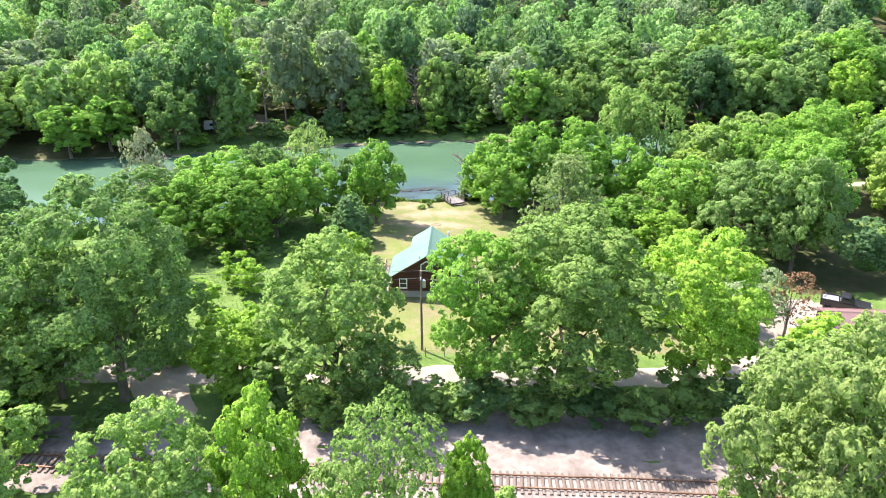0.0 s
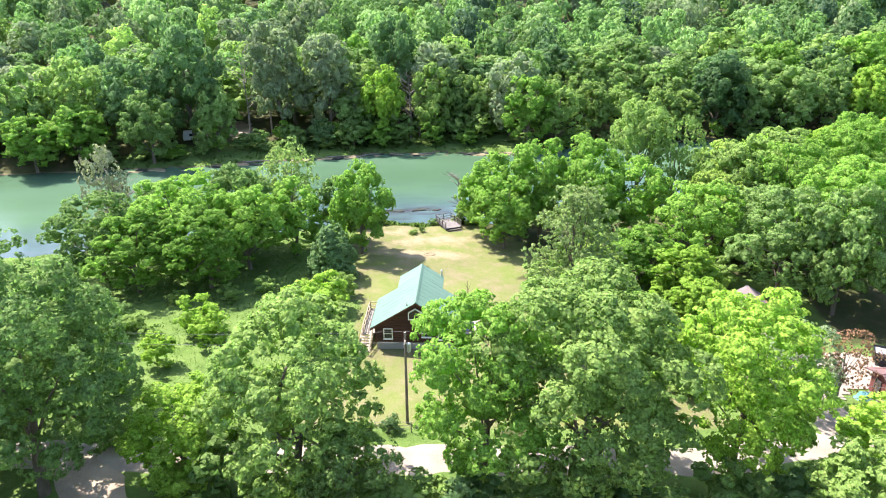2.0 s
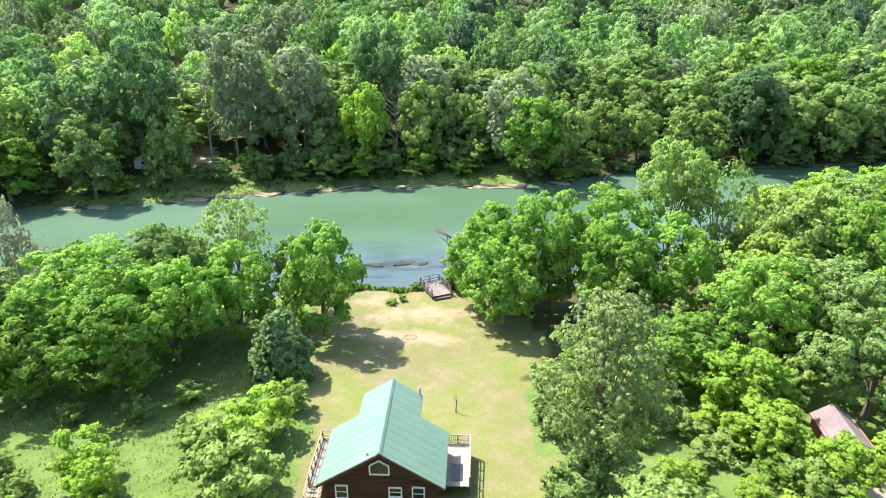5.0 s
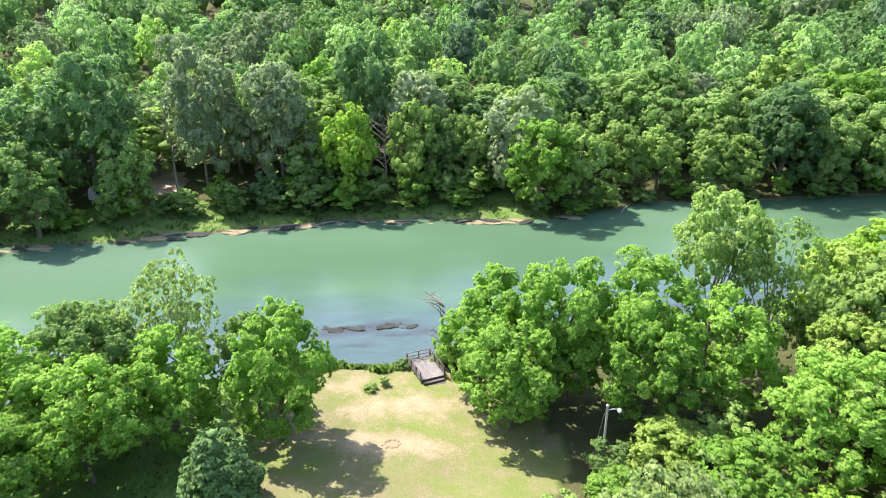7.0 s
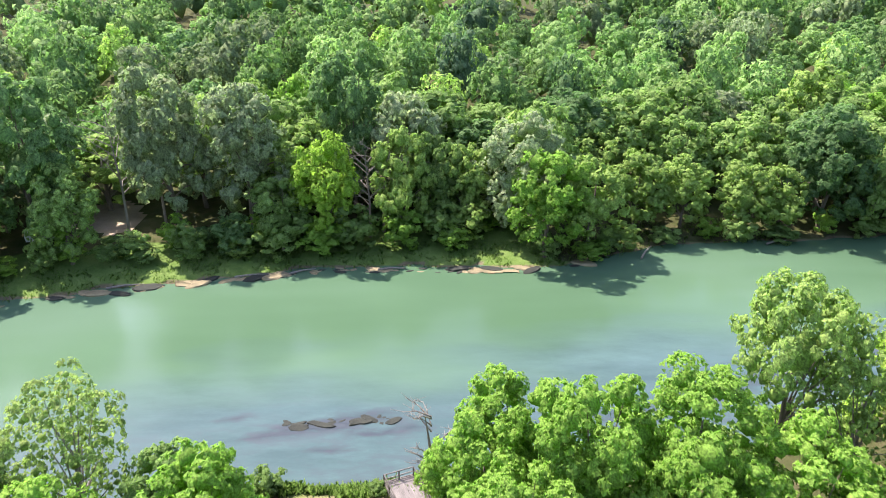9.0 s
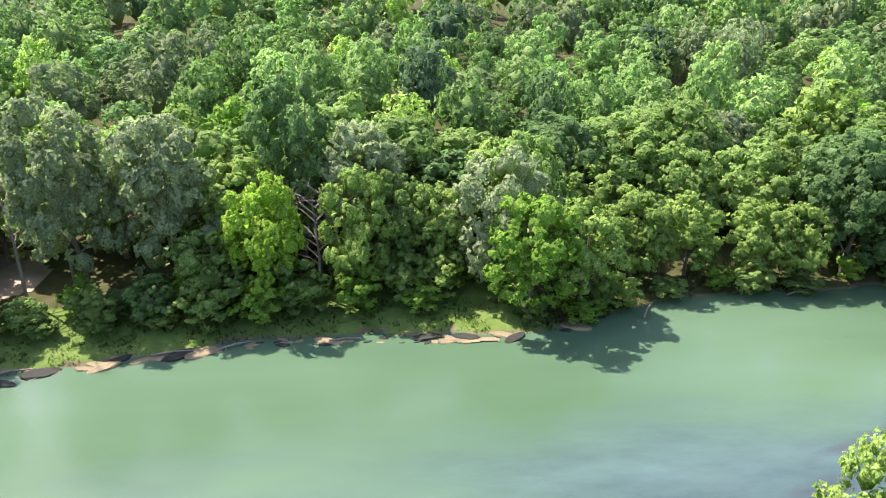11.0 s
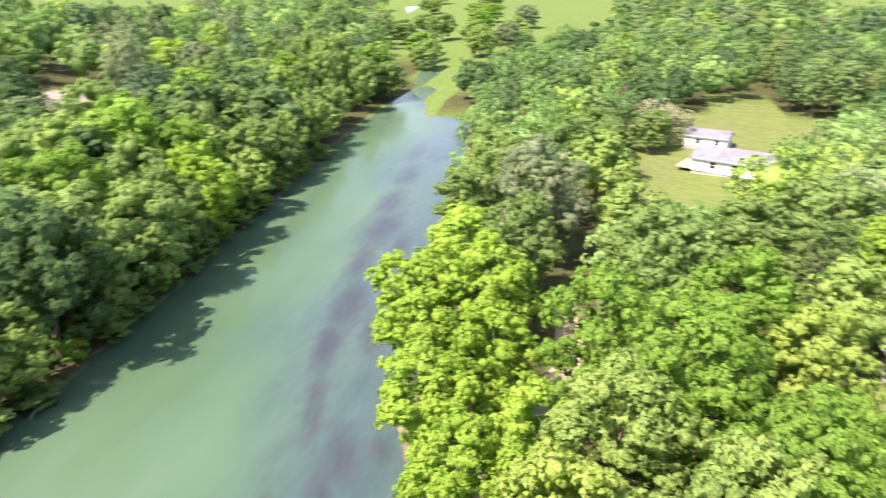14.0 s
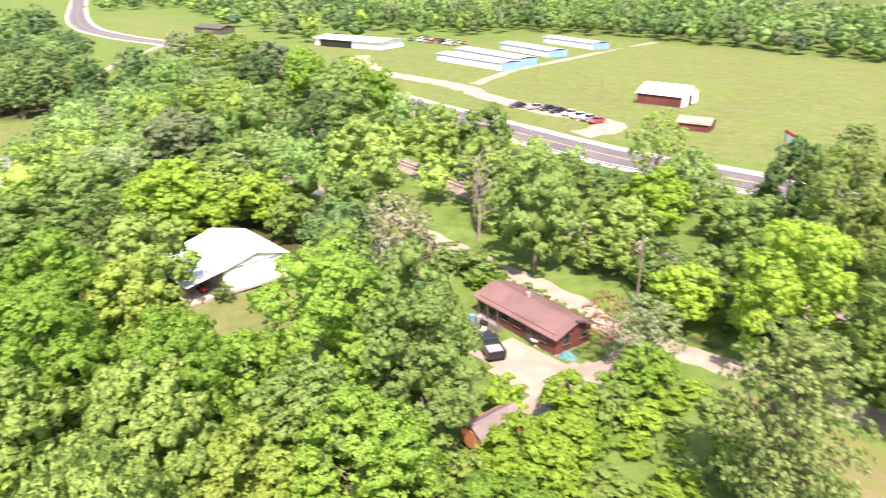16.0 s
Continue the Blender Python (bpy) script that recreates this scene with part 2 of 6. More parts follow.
# ---- the lie of the land ----
NEAR_BANK = [(-900, -60), (-400, 20), (-200, 80), (-100, 102), (-60, 114), (-35, 121), (-12, 126), (4, 126), (20, 128), (40, 134), (60, 142), (75, 148), (105, 154), (150, 160), (205, 170), (222, 190), (260, 197), (330, 216), (420, 246), (900, 420)]
FAR_BANK = [(-900, -8), (-400, 70), (-200, 128), (-130, 148), (-105, 158), (-88, 156), (-53, 161), (-35, 166), (-10, 171.5), (14, 171), (24, 172.5), (41, 180), (62, 181), (77, 183), (99, 186), (140, 192), (199, 200), (240, 203), (260, 204), (330, 224), (420, 254), (900, 428)]
WATER_Z = -2.0


def near_bank(x):
    return np.interp(x, *zip(*NEAR_BANK))


def far_bank(x):
    return np.interp(x, *zip(*FAR_BANK))


def smooth(a, b, x):
    t = np.clip((x - a) / (b - a), 0, 1)
    return t * t * (3 - 2 * t)


def wobble(x, y, scale, seed=0.0):
    """Smooth, cheap waviness between about -1 and 1."""
    x, y = np.asarray(x) / scale, np.asarray(y) / scale
    return (np.sin(1.7 * x + 1.3 * y + seed) + np.sin(-1.1 * x + 2.3 * y + 2 * seed) + np.sin(3.1 * x + 0.7 * y + 3 * seed + 1)) / 3


def land(x, y):
    """Height of the ground."""
    x, y = np.asarray(x, dtype=float), np.asarray(y, dtype=float)
    jag = 0.6 * wobble(x, y, 2.3) + 0.9 * wobble(x, y, 7.0, 2.0)
    inland = near_bank(x) - y + jag
    z = np.where(inland < 3.2, -2.15 + 0.72 * inland, 0.15 + 0.056 * (inland - 3.2))
    z = np.minimum(z, 3.3 + 0.15 * wobble(x, y, 30))
    z = np.where(inland > 5, z + 0.06 * wobble(x, y, 4) * smooth(5, 12, inland), z)
    z = z - 1.1 * smooth(33, 41, x) * smooth(84, 76, x) * smooth(54, 62, y) * smooth(96, 86, y)
    beyond = y - far_bank(x) + jag
    hill = 0.6 * smooth(0.0, 5.0, beyond) + 0.7 * smooth(4, 14, beyond)
    hill = hill + 26 * smooth(8, 300, beyond) * (1 - 0.7 * smooth(150, 330, x)) + 2.0 * wobble(x, y, 40) * smooth(20, 80, beyond)
    bed = -2.15 - 1.3 * smooth(0, 9, np.minimum(-inland, -beyond))
    return np.where(beyond > 0, -2.15 + hill, np.where(inland > 0, z, bed))


def land_z(x, y):
    return float(land(x, y))


def inside(x, y, poly):
    x, y = np.asarray(x, dtype=float), np.asarray(y, dtype=float)
    r = np.zeros(np.broadcast(x, y).shape, bool)
    for (x0, y0), (x1, y1) in zip(poly, poly[1:] + poly[:1]):
        if y0 != y1:
            r ^= ((y0 > y) != (y1 > y)) & (x < (x1 - x0) * (y - y0) / (y1 - y0) + x0)
    return r


def along(poly, x, y):
    """Distance from a polyline."""
    x, y = np.asarray(x, dtype=float), np.asarray(y, dtype=float)
    best = np.full(np.broadcast(x, y).shape, 1e9)
    for (x0, y0), (x1, y1) in zip(poly, poly[1:]):
        l2 = (x1 - x0) ** 2 + (y1 - y0) ** 2
        t = np.clip(((x - x0) * (x1 - x0) + (y - y0) * (y1 - y0)) / l2, 0, 1)
        best = np.minimum(best, np.hypot(x - x0 - t * (x1 - x0), y - y0 - t * (y1 - y0)))
    return best


LAWN = [(-13, 124), (-12, 100), (-9, 90), (-10, 76), (-12, 66), (26, 66), (20, 78), (10, 88), (11, 100), (15, 106), (12, 116), (5, 124)]
LANE = [(-130, 74), (-70, 68), (-45, 63), (-20, 61.5), (-7, 61.5), (22, 61.2), (32, 63.3), (40, 63.5), (48, 61.0), (56, 60.6), (66, 60.5), (76, 59.7), (96, 59.8), (117, 60.5), (138, 58), (156, 55.5), (190, 53), (226, 56.5), (276, 47), (330, 10), (365, -18)]
DRIVE = [(36, 62.5), (36.5, 68), (37, 74), (37, 80), (36.5, 85)]
YARD = [(35, 69), (41, 72.6), (49, 73.2), (49.5, 78), (45, 79), (40, 79.5), (38, 83), (35, 84), (33.5, 77)]
TRACK = [(-200, 58.5), (-35, 48.6), (3.3, 45.8), (14, 45.3), (60, 42.5), (130, 36), (220, 22)]
BANK_PATH = [(50, 131), (56, 134.3), (62, 133.4), (70, 130), (77, 128.4), (85, 129), (93, 131)]
DIRT_LANE = [(-30, 62), (-26, 57), (-25, 52), (-31, 49), (-60, 50)]
HIGHWAY = [(-400, 20), (-150, 0), (-60, -6), (0, -6), (36, -4.5), (84, 1.5), (128, -1.2), (175, -7.2), (240, -15), (298, -22.5), (362, -22), (402, -16.5), (440, -15.5), (478, -18), (530, -29), (600, -48.5), (800, -111), (1500, -340)]
LOT_ROAD = [(104, -10), (101, -20), (106, -27), (125, -25.5), (149, -28.5), (173, -37), (200, -37), (219, -37), (240, -48), (262, -62)]
STORE_ROAD = [(173, -43), (186, -76), (196, -140), (203, -198)]
FIELD = [(172, -45), (203, -198), (94, -183), (-60, -190), (-60, -20), (40, -14), (95, -8)]
CURVE_VIEW = [(272, 42), (272, -18), (330, -30), (620, -75), (640, -30), (480, 0), (400, 20), (350, 32)]
GROVE = [(205, 57), (205, 92), (292, 92), (292, 57)]
LANE_END = [(205, 50), (225, 66), (285, 54), (285, 38), (205, 44)]
VERGE = [(50, -190), (220, -205), (280, -190), (290, -80), (330, -70), (420, -85), (520, -110), (640, -150), (640, -62), (520, -32), (440, -8), (360, -20), (300, -22), (180, -2), (95, 2), (95, -60)]
SHED_YARD = [(67, 97), (66, 88), (72, 84), (78, 81), (96, 80), (96, 98), (80, 99), (72, 99)]
SHED_VIEW = [(56, 104), (66, 108), (80, 99), (78, 82), (66, 84), (56, 92)]
HOUSE_VIEW = [(116, 123), (128, 126), (141, 118), (141, 104), (128, 102), (116, 109)]
HOUSE_YARD = [(128, 122), (136, 108), (150, 94), (168, 86), (186, 74), (204, 70), (215, 80), (240, 96), (222, 112), (196, 120), (186, 124), (160, 126), (140, 128)]
RED_YARD = [(40, 58), (72, 58), (72, 66), (60, 76), (53, 82), (44, 82), (36, 74)]
HILL_YARD = [(124, 240), (134, 232), (192, 272), (203, 290), (190, 306), (170, 298)]
FAR_MEADOW = [(250, 176), (262, 205), (330, 226), (480, 262), (700, 330), (1200, 460), (1200, 260), (600, 200), (430, 184), (330, 178)]
HOLM = [(214, 192), (226, 199), (255, 201), (330, 222), (480, 262), (520, 215), (430, 185), (330, 180), (282, 170), (262, 172), (240, 176), (228, 184)]
MEADOW = [(-60, 100), (-52, 92), (-10, 92), (-8, 80), (-11, 66), (-60, 70), (-90, 90)]
GLADE = [(16, 66), (24, 66), (30, 72), (30, 80), (28, 90), (22, 91), (18, 84), (14, 76)]


def clearing(x, y, pad=0.0):
    """True where no tree may stand."""
    x, y = np.asarray(x, dtype=float), np.asarray(y, dtype=float)
    r = (y > near_bank(x) - 2.5) & (y < far_bank(x) + 1.5)
    for poly in (LAWN, YARD, FIELD, VERGE, SHED_YARD, SHED_VIEW, HOUSE_VIEW, HOUSE_YARD, RED_YARD, HOLM, FAR_MEADOW, MEADOW, GLADE, CURVE_VIEW, LANE_END):
        r |= inside(x, y, poly)
    for line, w in ((LANE, 3.0), (DRIVE, 3), (TRACK, 4.5), (HIGHWAY, 11), (LOT_ROAD, 5), (STORE_ROAD, 4), (DIRT_LANE, 3), (BANK_PATH, 2)):
        r |= along(line, x, y) < w + pad
    return r

# ---- ground, water ----


def axis(lo, hi, a, b, fine, coarse):
    """Grid lines, fine between a and b, growing outwards."""
    mid = list(np.arange(a, b + 0.01, fine))
    out, step = [b], fine
    while out[-1] < hi:
        step = min(step * 1.25, coarse)
        out.append(out[-1] + step)
    low, step = [a], fine
    while low[-1] > lo:
        step = min(step * 1.25, coarse)
        low.append(low[-1] - step)
    return np.array(low[:0:-1] + mid + out[1:])


def make_ground():
    xs, ys = axis(-3000, 3000, -100, 120, 1.25, 160), axis(-3000, 3000, 35, 200, 1.25, 160)
    gx, gy = np.meshgrid(xs, ys)
    gz = land(gx, gy)
    v = np.stack([gx, gy, gz], -1).reshape(-1, 3)
    nx, ny = len(xs), len(ys)
    i = (np.arange(ny - 1)[:, None] * nx + np.arange(nx - 1)[None, :]).ravel()
    f = np.stack([i, i + 1, i + nx + 1, i + nx], 1)
    # what grows where: dry mown grass, woodland floor, bare shore
    lawn = np.maximum(inside(gx + 1.5 * wobble(gx, gy, 3), gy + 1.5 * wobble(gy, gx, 3), LAWN), 0.5 * inside(gx, gy, HOUSE_YARD))
    lawn = np.maximum(lawn, 0.55 * inside(gx, gy, SHED_YARD))
    lawn = np.maximum(lawn, 0.5 * inside(gx, gy, FIELD))
    lawn = np.maximum(lawn, 0.45 * inside(gx, gy, VERGE) * (1 - inside(gx, gy, FIELD)))
    open_ground = clearing(gx, gy) | inside(gx, gy, MEADOW) | inside(gx, gy, RED_YARD)
    wood = np.where(open_ground, 0.0, 1.0)
    wood = np.where((gx < 6) & (gy < near_bank(gx)) & (gy > 64), 0.0, wood)
    wood = np.where((gx > 8) & (gx < 46) & (gy > 60) & (gy < 100), 0.0, wood)
    wood = np.where(((gx > 300) & (gy > 60)) | (gy < 60), 0.2, wood)
    wood = np.where((gy < -188 - 0.06 * (gx - 90)) & ~open_ground, 0.45, wood)
    strip = (gy > far_bank(gx)) & (gy < far_bank(gx) + 15) & (gx > -70) & (gx < 22)
    wood = np.where(strip, 0.0, wood)
    shore = np.where(gz < np.where((gy > far_bank(gx) - 3) | (gx > 200), -1.93, -1.7), 1.0, 0.0)
    shore = np.where(gx > 203, 0.0, shore)
    wood = np.where(inside(gx, gy, HOLM) | inside(gx, gy, CURVE_VIEW) | inside(gx, gy, HILL_YARD), 0.0, wood)
    # worn, straw-dry streaks across the middle of the lawn
    worn = np.exp(-((gx + 1.5) / 7.0) ** 2 - ((gy - 109 + 0.05 * gx) / 1.4) ** 2) + 0.8 * np.exp(-((gx - 1) / 5.0) ** 2 - ((gy - 115.5) / 1.6) ** 2) + 0.7 * np.exp(-((gx + 6) / 3.0) ** 2 - ((gy - 119) / 1.5) ** 2)
    worn = worn + 0.45 * np.exp(-((gx + 1) / 9.0) ** 2 - ((gy - 114) / 8.0) ** 2)
    lawn = np.where(inside(gx, gy, LAWN), 1.0 + worn, lawn)
    me = array_mesh("ground", v, f, None, np.stack([lawn, wood, shore], -1).reshape(-1, 3))
    n = Nodes("grass_and_earth", 0.95, 0, 0.1)
    a = n.t.nodes.new("ShaderNodeAttribute")
    a.attribute_name = "tint"
    sep = n.t.nodes.new("ShaderNodeSeparateColor")
    n.link(a.outputs["Color"], sep.inputs["Color"])
    big, mid, fine = n.noise(0.06, 4), n.noise(0.45, 5, 0.65), n.noise(6.0, 4, 0.7)
    mixed = n.math("ADD", n.math("MULTIPLY", mid, 0.55), n.math("MULTIPLY", fine, 0.45))
    grass = n.ramp(mixed, (0.34, (0.066, 0.115, 0.027)), (0.5, (0.107, 0.172, 0.041)), (0.66, (0.158, 0.218, 0.068)))
    dry = n.ramp(mixed, (0.32, (0.098, 0.112, 0.039)), (0.5, (0.16, 0.148, 0.074)), (0.68, (0.24, 0.202, 0.12)))
    patches = n.mask(n.math("ADD", n.math("MULTIPLY", big, 0.5), n.math("MULTIPLY", mid, 0.5)), 0.425, 0.585)
    lawn_c = n.mix(patches, n.ramp(mixed, (0.34, (0.113, 0.149, 0.036)), (0.66, (0.207, 0.225, 0.077))), dry)
    floor_c = n.ramp(mixed, (0.35, (0.037, 0.056, 0.015)), (0.55, (0.074, 0.074, 0.033)), (0.7, (0.126, 0.096, 0.063)))
    shore_c = n.ramp(mixed, (0.35, (0.074, 0.063, 0.037)), (0.65, (0.222, 0.185, 0.118)))
    edge = n.math("MULTIPLY", n.math("SUBTRACT", fine, 0.5), 0.7)
    c = n.mix(n.mask(n.math("ADD", sep.outputs[0], edge), 0.25, 0.75), grass, lawn_c)
    straw = n.ramp(mixed, (0.34, (0.19, 0.156, 0.088)), (0.66, (0.33, 0.272, 0.18)))
    c = n.mix(n.mask(n.math("ADD", sep.outputs[0], n.math("MULTIPLY", n.math("SUBTRACT", mixed, 0.5), 2.2)), 1.3, 1.95), c, straw)
    c = n.mix(n.mask(n.math("ADD", sep.outputs[1], edge), 0.2, 0.8), c, floor_c)
    c = n.mix(n.mask(n.math("ADD", sep.outputs[2], edge), 0.3, 0.7), c, shore_c)
    n.colour(c).bump(n.math("ADD", fine, mid), 0.8, 0.12)
    me.materials.clear()
    me.materials.append(n.m)
    me.polygons.foreach_set("use_smooth", np.ones(len(me.polygons), bool))
    return tagged(new("ground", me), "grassy and wooded river valley ground", "ground", kind="structure")


# weed beds under the surface: x, y, half length, half width, turn
WEEDS = [
    (-8.5, 134.6, 5.4, 1.2, 4), (-3.5, 136.2, 5.4, 1.4, 8), (-2.5, 133.4, 3.4, 0.6, 2), (-13.5, 133, 4.6, 0.7, 6), (1.5, 134.6, 3.2, 0.6, 5), (-17.5, 136, 3.4, 0.6, 3), (-7, 131, 3.2, 0.5, 0),
    (24, 137, 7, 1.3, 15), (33, 140, 7, 1.6, 20), (42, 144, 8, 1.8, 22), (47, 142, 5, 1.8, 28), (53, 147, 9, 1.8, 24), (50, 151, 7, 1.2, 20), (60, 148, 7, 2.4, 24), (67, 154, 9, 1.6, 18), (62, 144.5, 4, 1.6, 22),
    (79, 158, 10, 2.0, 14), (91, 160, 11, 3.0, 10), (84, 154, 6, 1.6, 12), (105, 164, 12, 2.6, 10), (120, 166.5, 13, 4.4, 8), (133, 169, 12, 3.6, 8), (112, 160, 8, 1.8, 8), (152, 172, 11, 3.0, 8), (172, 176, 10, 2.6, 8)]


def make_water():
    xs = np.unique(np.concatenate([np.arange(-700, 801, 20.0), np.arange(-60, 240, 1.5)]))
    lo, hi = near_bank(xs) - 3.5, far_bank(xs) + 3.5
    m = 44
    k = np.linspace(0, 1, m)[:, None]
    gx, gy = np.broadcast_to(xs, (m, len(xs))), lo + (hi - lo) * k
    v = np.stack([gx, gy, np.full(gx.shape, WATER_Z)], -1).reshape(-1, 3)
    i = (np.arange(m - 1)[:, None] * len(xs) + np.arange(len(xs) - 1)[None, :]).ravel()
    f = np.stack([i, i + 1, i + len(xs) + 1, i + len(xs)], 1)
    # how far across the river each point lies, for the shallows, and how thick the weed is
    weed = np.zeros(gx.shape)
    for x, y, l, w, rz in WEEDS:
        a = radians(rz)
        u, q = (gx - x) * math.cos(a) + (gy - y) * math.sin(a), (gy - y) * math.cos(a) - (gx - x) * math.sin(a)
        weed = np.maximum(weed, np.exp(-(u / l) ** 2 - (q / w) ** 2))
    me = array_mesh("water", v, f, None, np.stack([np.broadcast_to(k, gx.shape), weed, weed * 0], -1).reshape(-1, 3))
    n = Nodes("milky_green_river_water", 0.17, 0.0, 0.45)
    n.b.inputs["IOR"].default_value = 1.33
    a = n.t.nodes.new("ShaderNodeAttribute")
    a.attribute_name = "tint"
    sep = n.t.nodes.new("ShaderNodeSeparateColor")
    n.link(a.outputs["Color"], sep.inputs["Color"])
    across, beds = sep.outputs[0], sep.outputs[1]
    rot = n.t.nodes.new("ShaderNodeMapping")
    rot.inputs["Rotation"].default_value = (0, 0, radians(-9))
    rot.inputs["Scale"].default_value = (0.35, 1.0, 1.0)
    n.link(n.co, rot.inputs["Vector"])
    flow = rot.outputs["Vector"]
    big, mid, fine = n.noise(0.05, 3, 0.5, flow), n.noise(0.22, 6, 0.68, flow), n.noise(1.1, 5, 0.65, flow)
    clear = n.ramp(big, (0.35, (0.058, 0.112, 0.062)), (0.55, (0.075, 0.138, 0.081)), (0.7, (0.09, 0.153, 0.102)))
    shallow = n.ramp(mid, (0.35, (0.046, 0.080, 0.082)), (0.65, (0.074, 0.126, 0.124)))
    near = n.mask(n.math("ADD", across, n.math("MULTIPLY", n.math("SUBTRACT", big, 0.5), 0.9)), 0.50, 0.24)
    c = n.mix(near, clear, shallow)
    # thin growth on the near shallows, thick in the beds
    grain = n.math("ADD", n.math("MULTIPLY", mid, 0.6), n.math("MULTIPLY", fine, 0.4))
    thin = n.math("MULTIPLY", n.mask(grain, 0.46, 0.58), n.mask(across, 0.42, 0.14))
    thick = n.mask(n.math("ADD", beds, n.math("MULTIPLY", n.math("SUBTRACT", grain, 0.5), 2.6)), 0.30, 0.95)
    weed_c = n.ramp(fine, (0.35, (0.028, 0.034, 0.043)), (0.7, (0.060, 0.062, 0.074)))
    c = n.mix(n.math("MULTIPLY", thin, 0.62), c, n.mix(0.5, weed_c, (0.055, 0.075, 0.085)))
    c = n.mix(n.math("MULTIPLY", thick, 0.82), c, weed_c)
    n.colour(c)
    n.bump(n.math("ADD", n.noise(2.2, 3, 0.5, n.stretch(0.8, 1, 1)), n.math("MULTIPLY", n.noise(0.5, 2), 0.6)), 0.2, 0.06)
    me.materials.clear()
    me.materials.append(n.m)
    return tagged(new("water", me), "calm milky green river with darker weed beds", "river", kind="structure")


def ribbon(name, line, width, mat, label, category, lift=0.05, step=2.0, edge=0.0, seed=0.0, kind="structure", offset=0.0):
    """A road laid over the land along a line, with a slightly ragged edge."""
    pts = [Vector(p).to_3d() for p in line]
    path = []
    for a, b in zip(pts, pts[1:]):
        k = max(1, int((b - a).length / step))
        path += [a.lerp(b, i / k) for i in range(k)]
    path.append(pts[-1])
    for _ in range(3):
        path = [path[0]] + [(path[i - 1] + path[i] * 2 + path[i + 1]) / 4 for i in range(1, len(path) - 1)] + [path[-1]]
    v, n = [], 5
    for i, p in enumerate(path):
        d = (path[min(i + 1, len(path) - 1)] - path[max(i - 1, 0)]).normalized()
        s = Vector((-d.y, d.x, 0))
        for k in range(n):
            w = (k / (n - 1) - 0.5) * (width + edge * float(wobble(p.x, p.y, 1.5, seed + k)))
            q = p + s * (w + offset)
            v.append((q.x, q.y, land_z(q.x, q.y) + lift - (0.06 if k in (0, n - 1) else 0)))
    f = np.array([(i * n + k, i * n + k + 1, (i + 1) * n + k + 1, (i + 1) * n + k) for i in range(len(path) - 1) for k in range(n - 1)])[:, ::-1]
    me = array_mesh(name, np.array(v), f, mat)
    me.polygons.foreach_set("use_smooth", np.ones(len(me.polygons), bool))
    return tagged(new(name, me), label, category, kind=kind)


def patch(name, poly, mat, label, category, lift=0.05, step=1.0):
    """A bare patch draped over the land inside an outline."""
    px, py = zip(*poly)
    xs, ys = np.arange(min(px), max(px) + step, step), np.arange(min(py), max(py) + step, step)
    gx, gy = np.meshgrid(xs, ys)
    ok = inside(gx + 0.8 * wobble(gx, gy, 2), gy + 0.8 * wobble(gy, gx, 2.4), poly)
    v = np.stack([gx, gy, land(gx, gy) + lift], -1).reshape(-1, 3)
    i = np.array([r * len(xs) + c for r in range(len(ys) - 1) for c in range(len(xs) - 1) if ok[r, c]])
    f = np.stack([i, i + 1, i + len(xs) + 1, i + len(xs)], 1)
    return tagged(new(name, array_mesh(name, v, f, mat)), label, category, kind="structure")


make_ground()
make_water()
ribbon("road", HIGHWAY, 11.5, ASPHALT, "grey asphalt highway", "road", 0.10, 6)
ribbon("pavement", HIGHWAY, 2.0, CONCRETE, "pale concrete shoulder of the highway", "shoulder", 0.12, 6, offset=7.0)
ribbon("pavement", HIGHWAY, 2.2, CONCRETE, "pale concrete shoulder of the highway", "shoulder", 0.12, 6, offset=-7.0)
ribbon("lane", LANE, 3.6, GRAVEL, "pale gravel lane", "lane", 0.06, 1.5, 0.9)
ribbon("driveway", DRIVE, 4.5, GRAVEL, "pale gravel driveway", "driveway", 0.07, 1.5, 1.0, 3)
patch("driveway", YARD, GRAVEL, "pale gravel yard beside the red house", "driveway", 0.08)
ribbon("driveway", DIRT_LANE, 5.0, DIRT, "shaded bare dirt track", "dirt track", 0.06, 1.5, 1.2, 5)
ribbon("driveway", BANK_PATH, 3.0, DIRT, "bare brown footpath under the bank trees", "path", 0.06, 1.5, 1.2, 4)
ribbon("road", LOT_ROAD, 8.0, GRAVEL, "wide pale gravel parking strip", "parking lot", 0.08, 3, 2.0, 6)
ribbon("road", STORE_ROAD, 4.5, GRAVEL, "pale gravel access track", "gravel track", 0.07, 4, 1.0, 7)
ribbon("rail_bed", TRACK, 6.5, BALLAST, "stone ballast bed of the railway", "rail bed", 0.12, 1.5, 1.4, 8)
patch("bare_shoulder", [(-14, 53.5), (-3, 54), (8, 55), (30, 54), (30, 46.5), (-14, 49)], BALLAST, "stony ground beside the railway", "rail bed", 0.05)
patch("bare_shoulder", [(-40, 54.5), (-30, 55), (-24, 52), (-30, 50), (-40, 51.5)], BALLAST, "bare shaded ground beside the railway", "dirt", 0.07)

# ---- trees ----


def unit(a):
    return a / np.maximum(np.linalg.norm(a, axis=-1, keepdims=True), 1e-9)


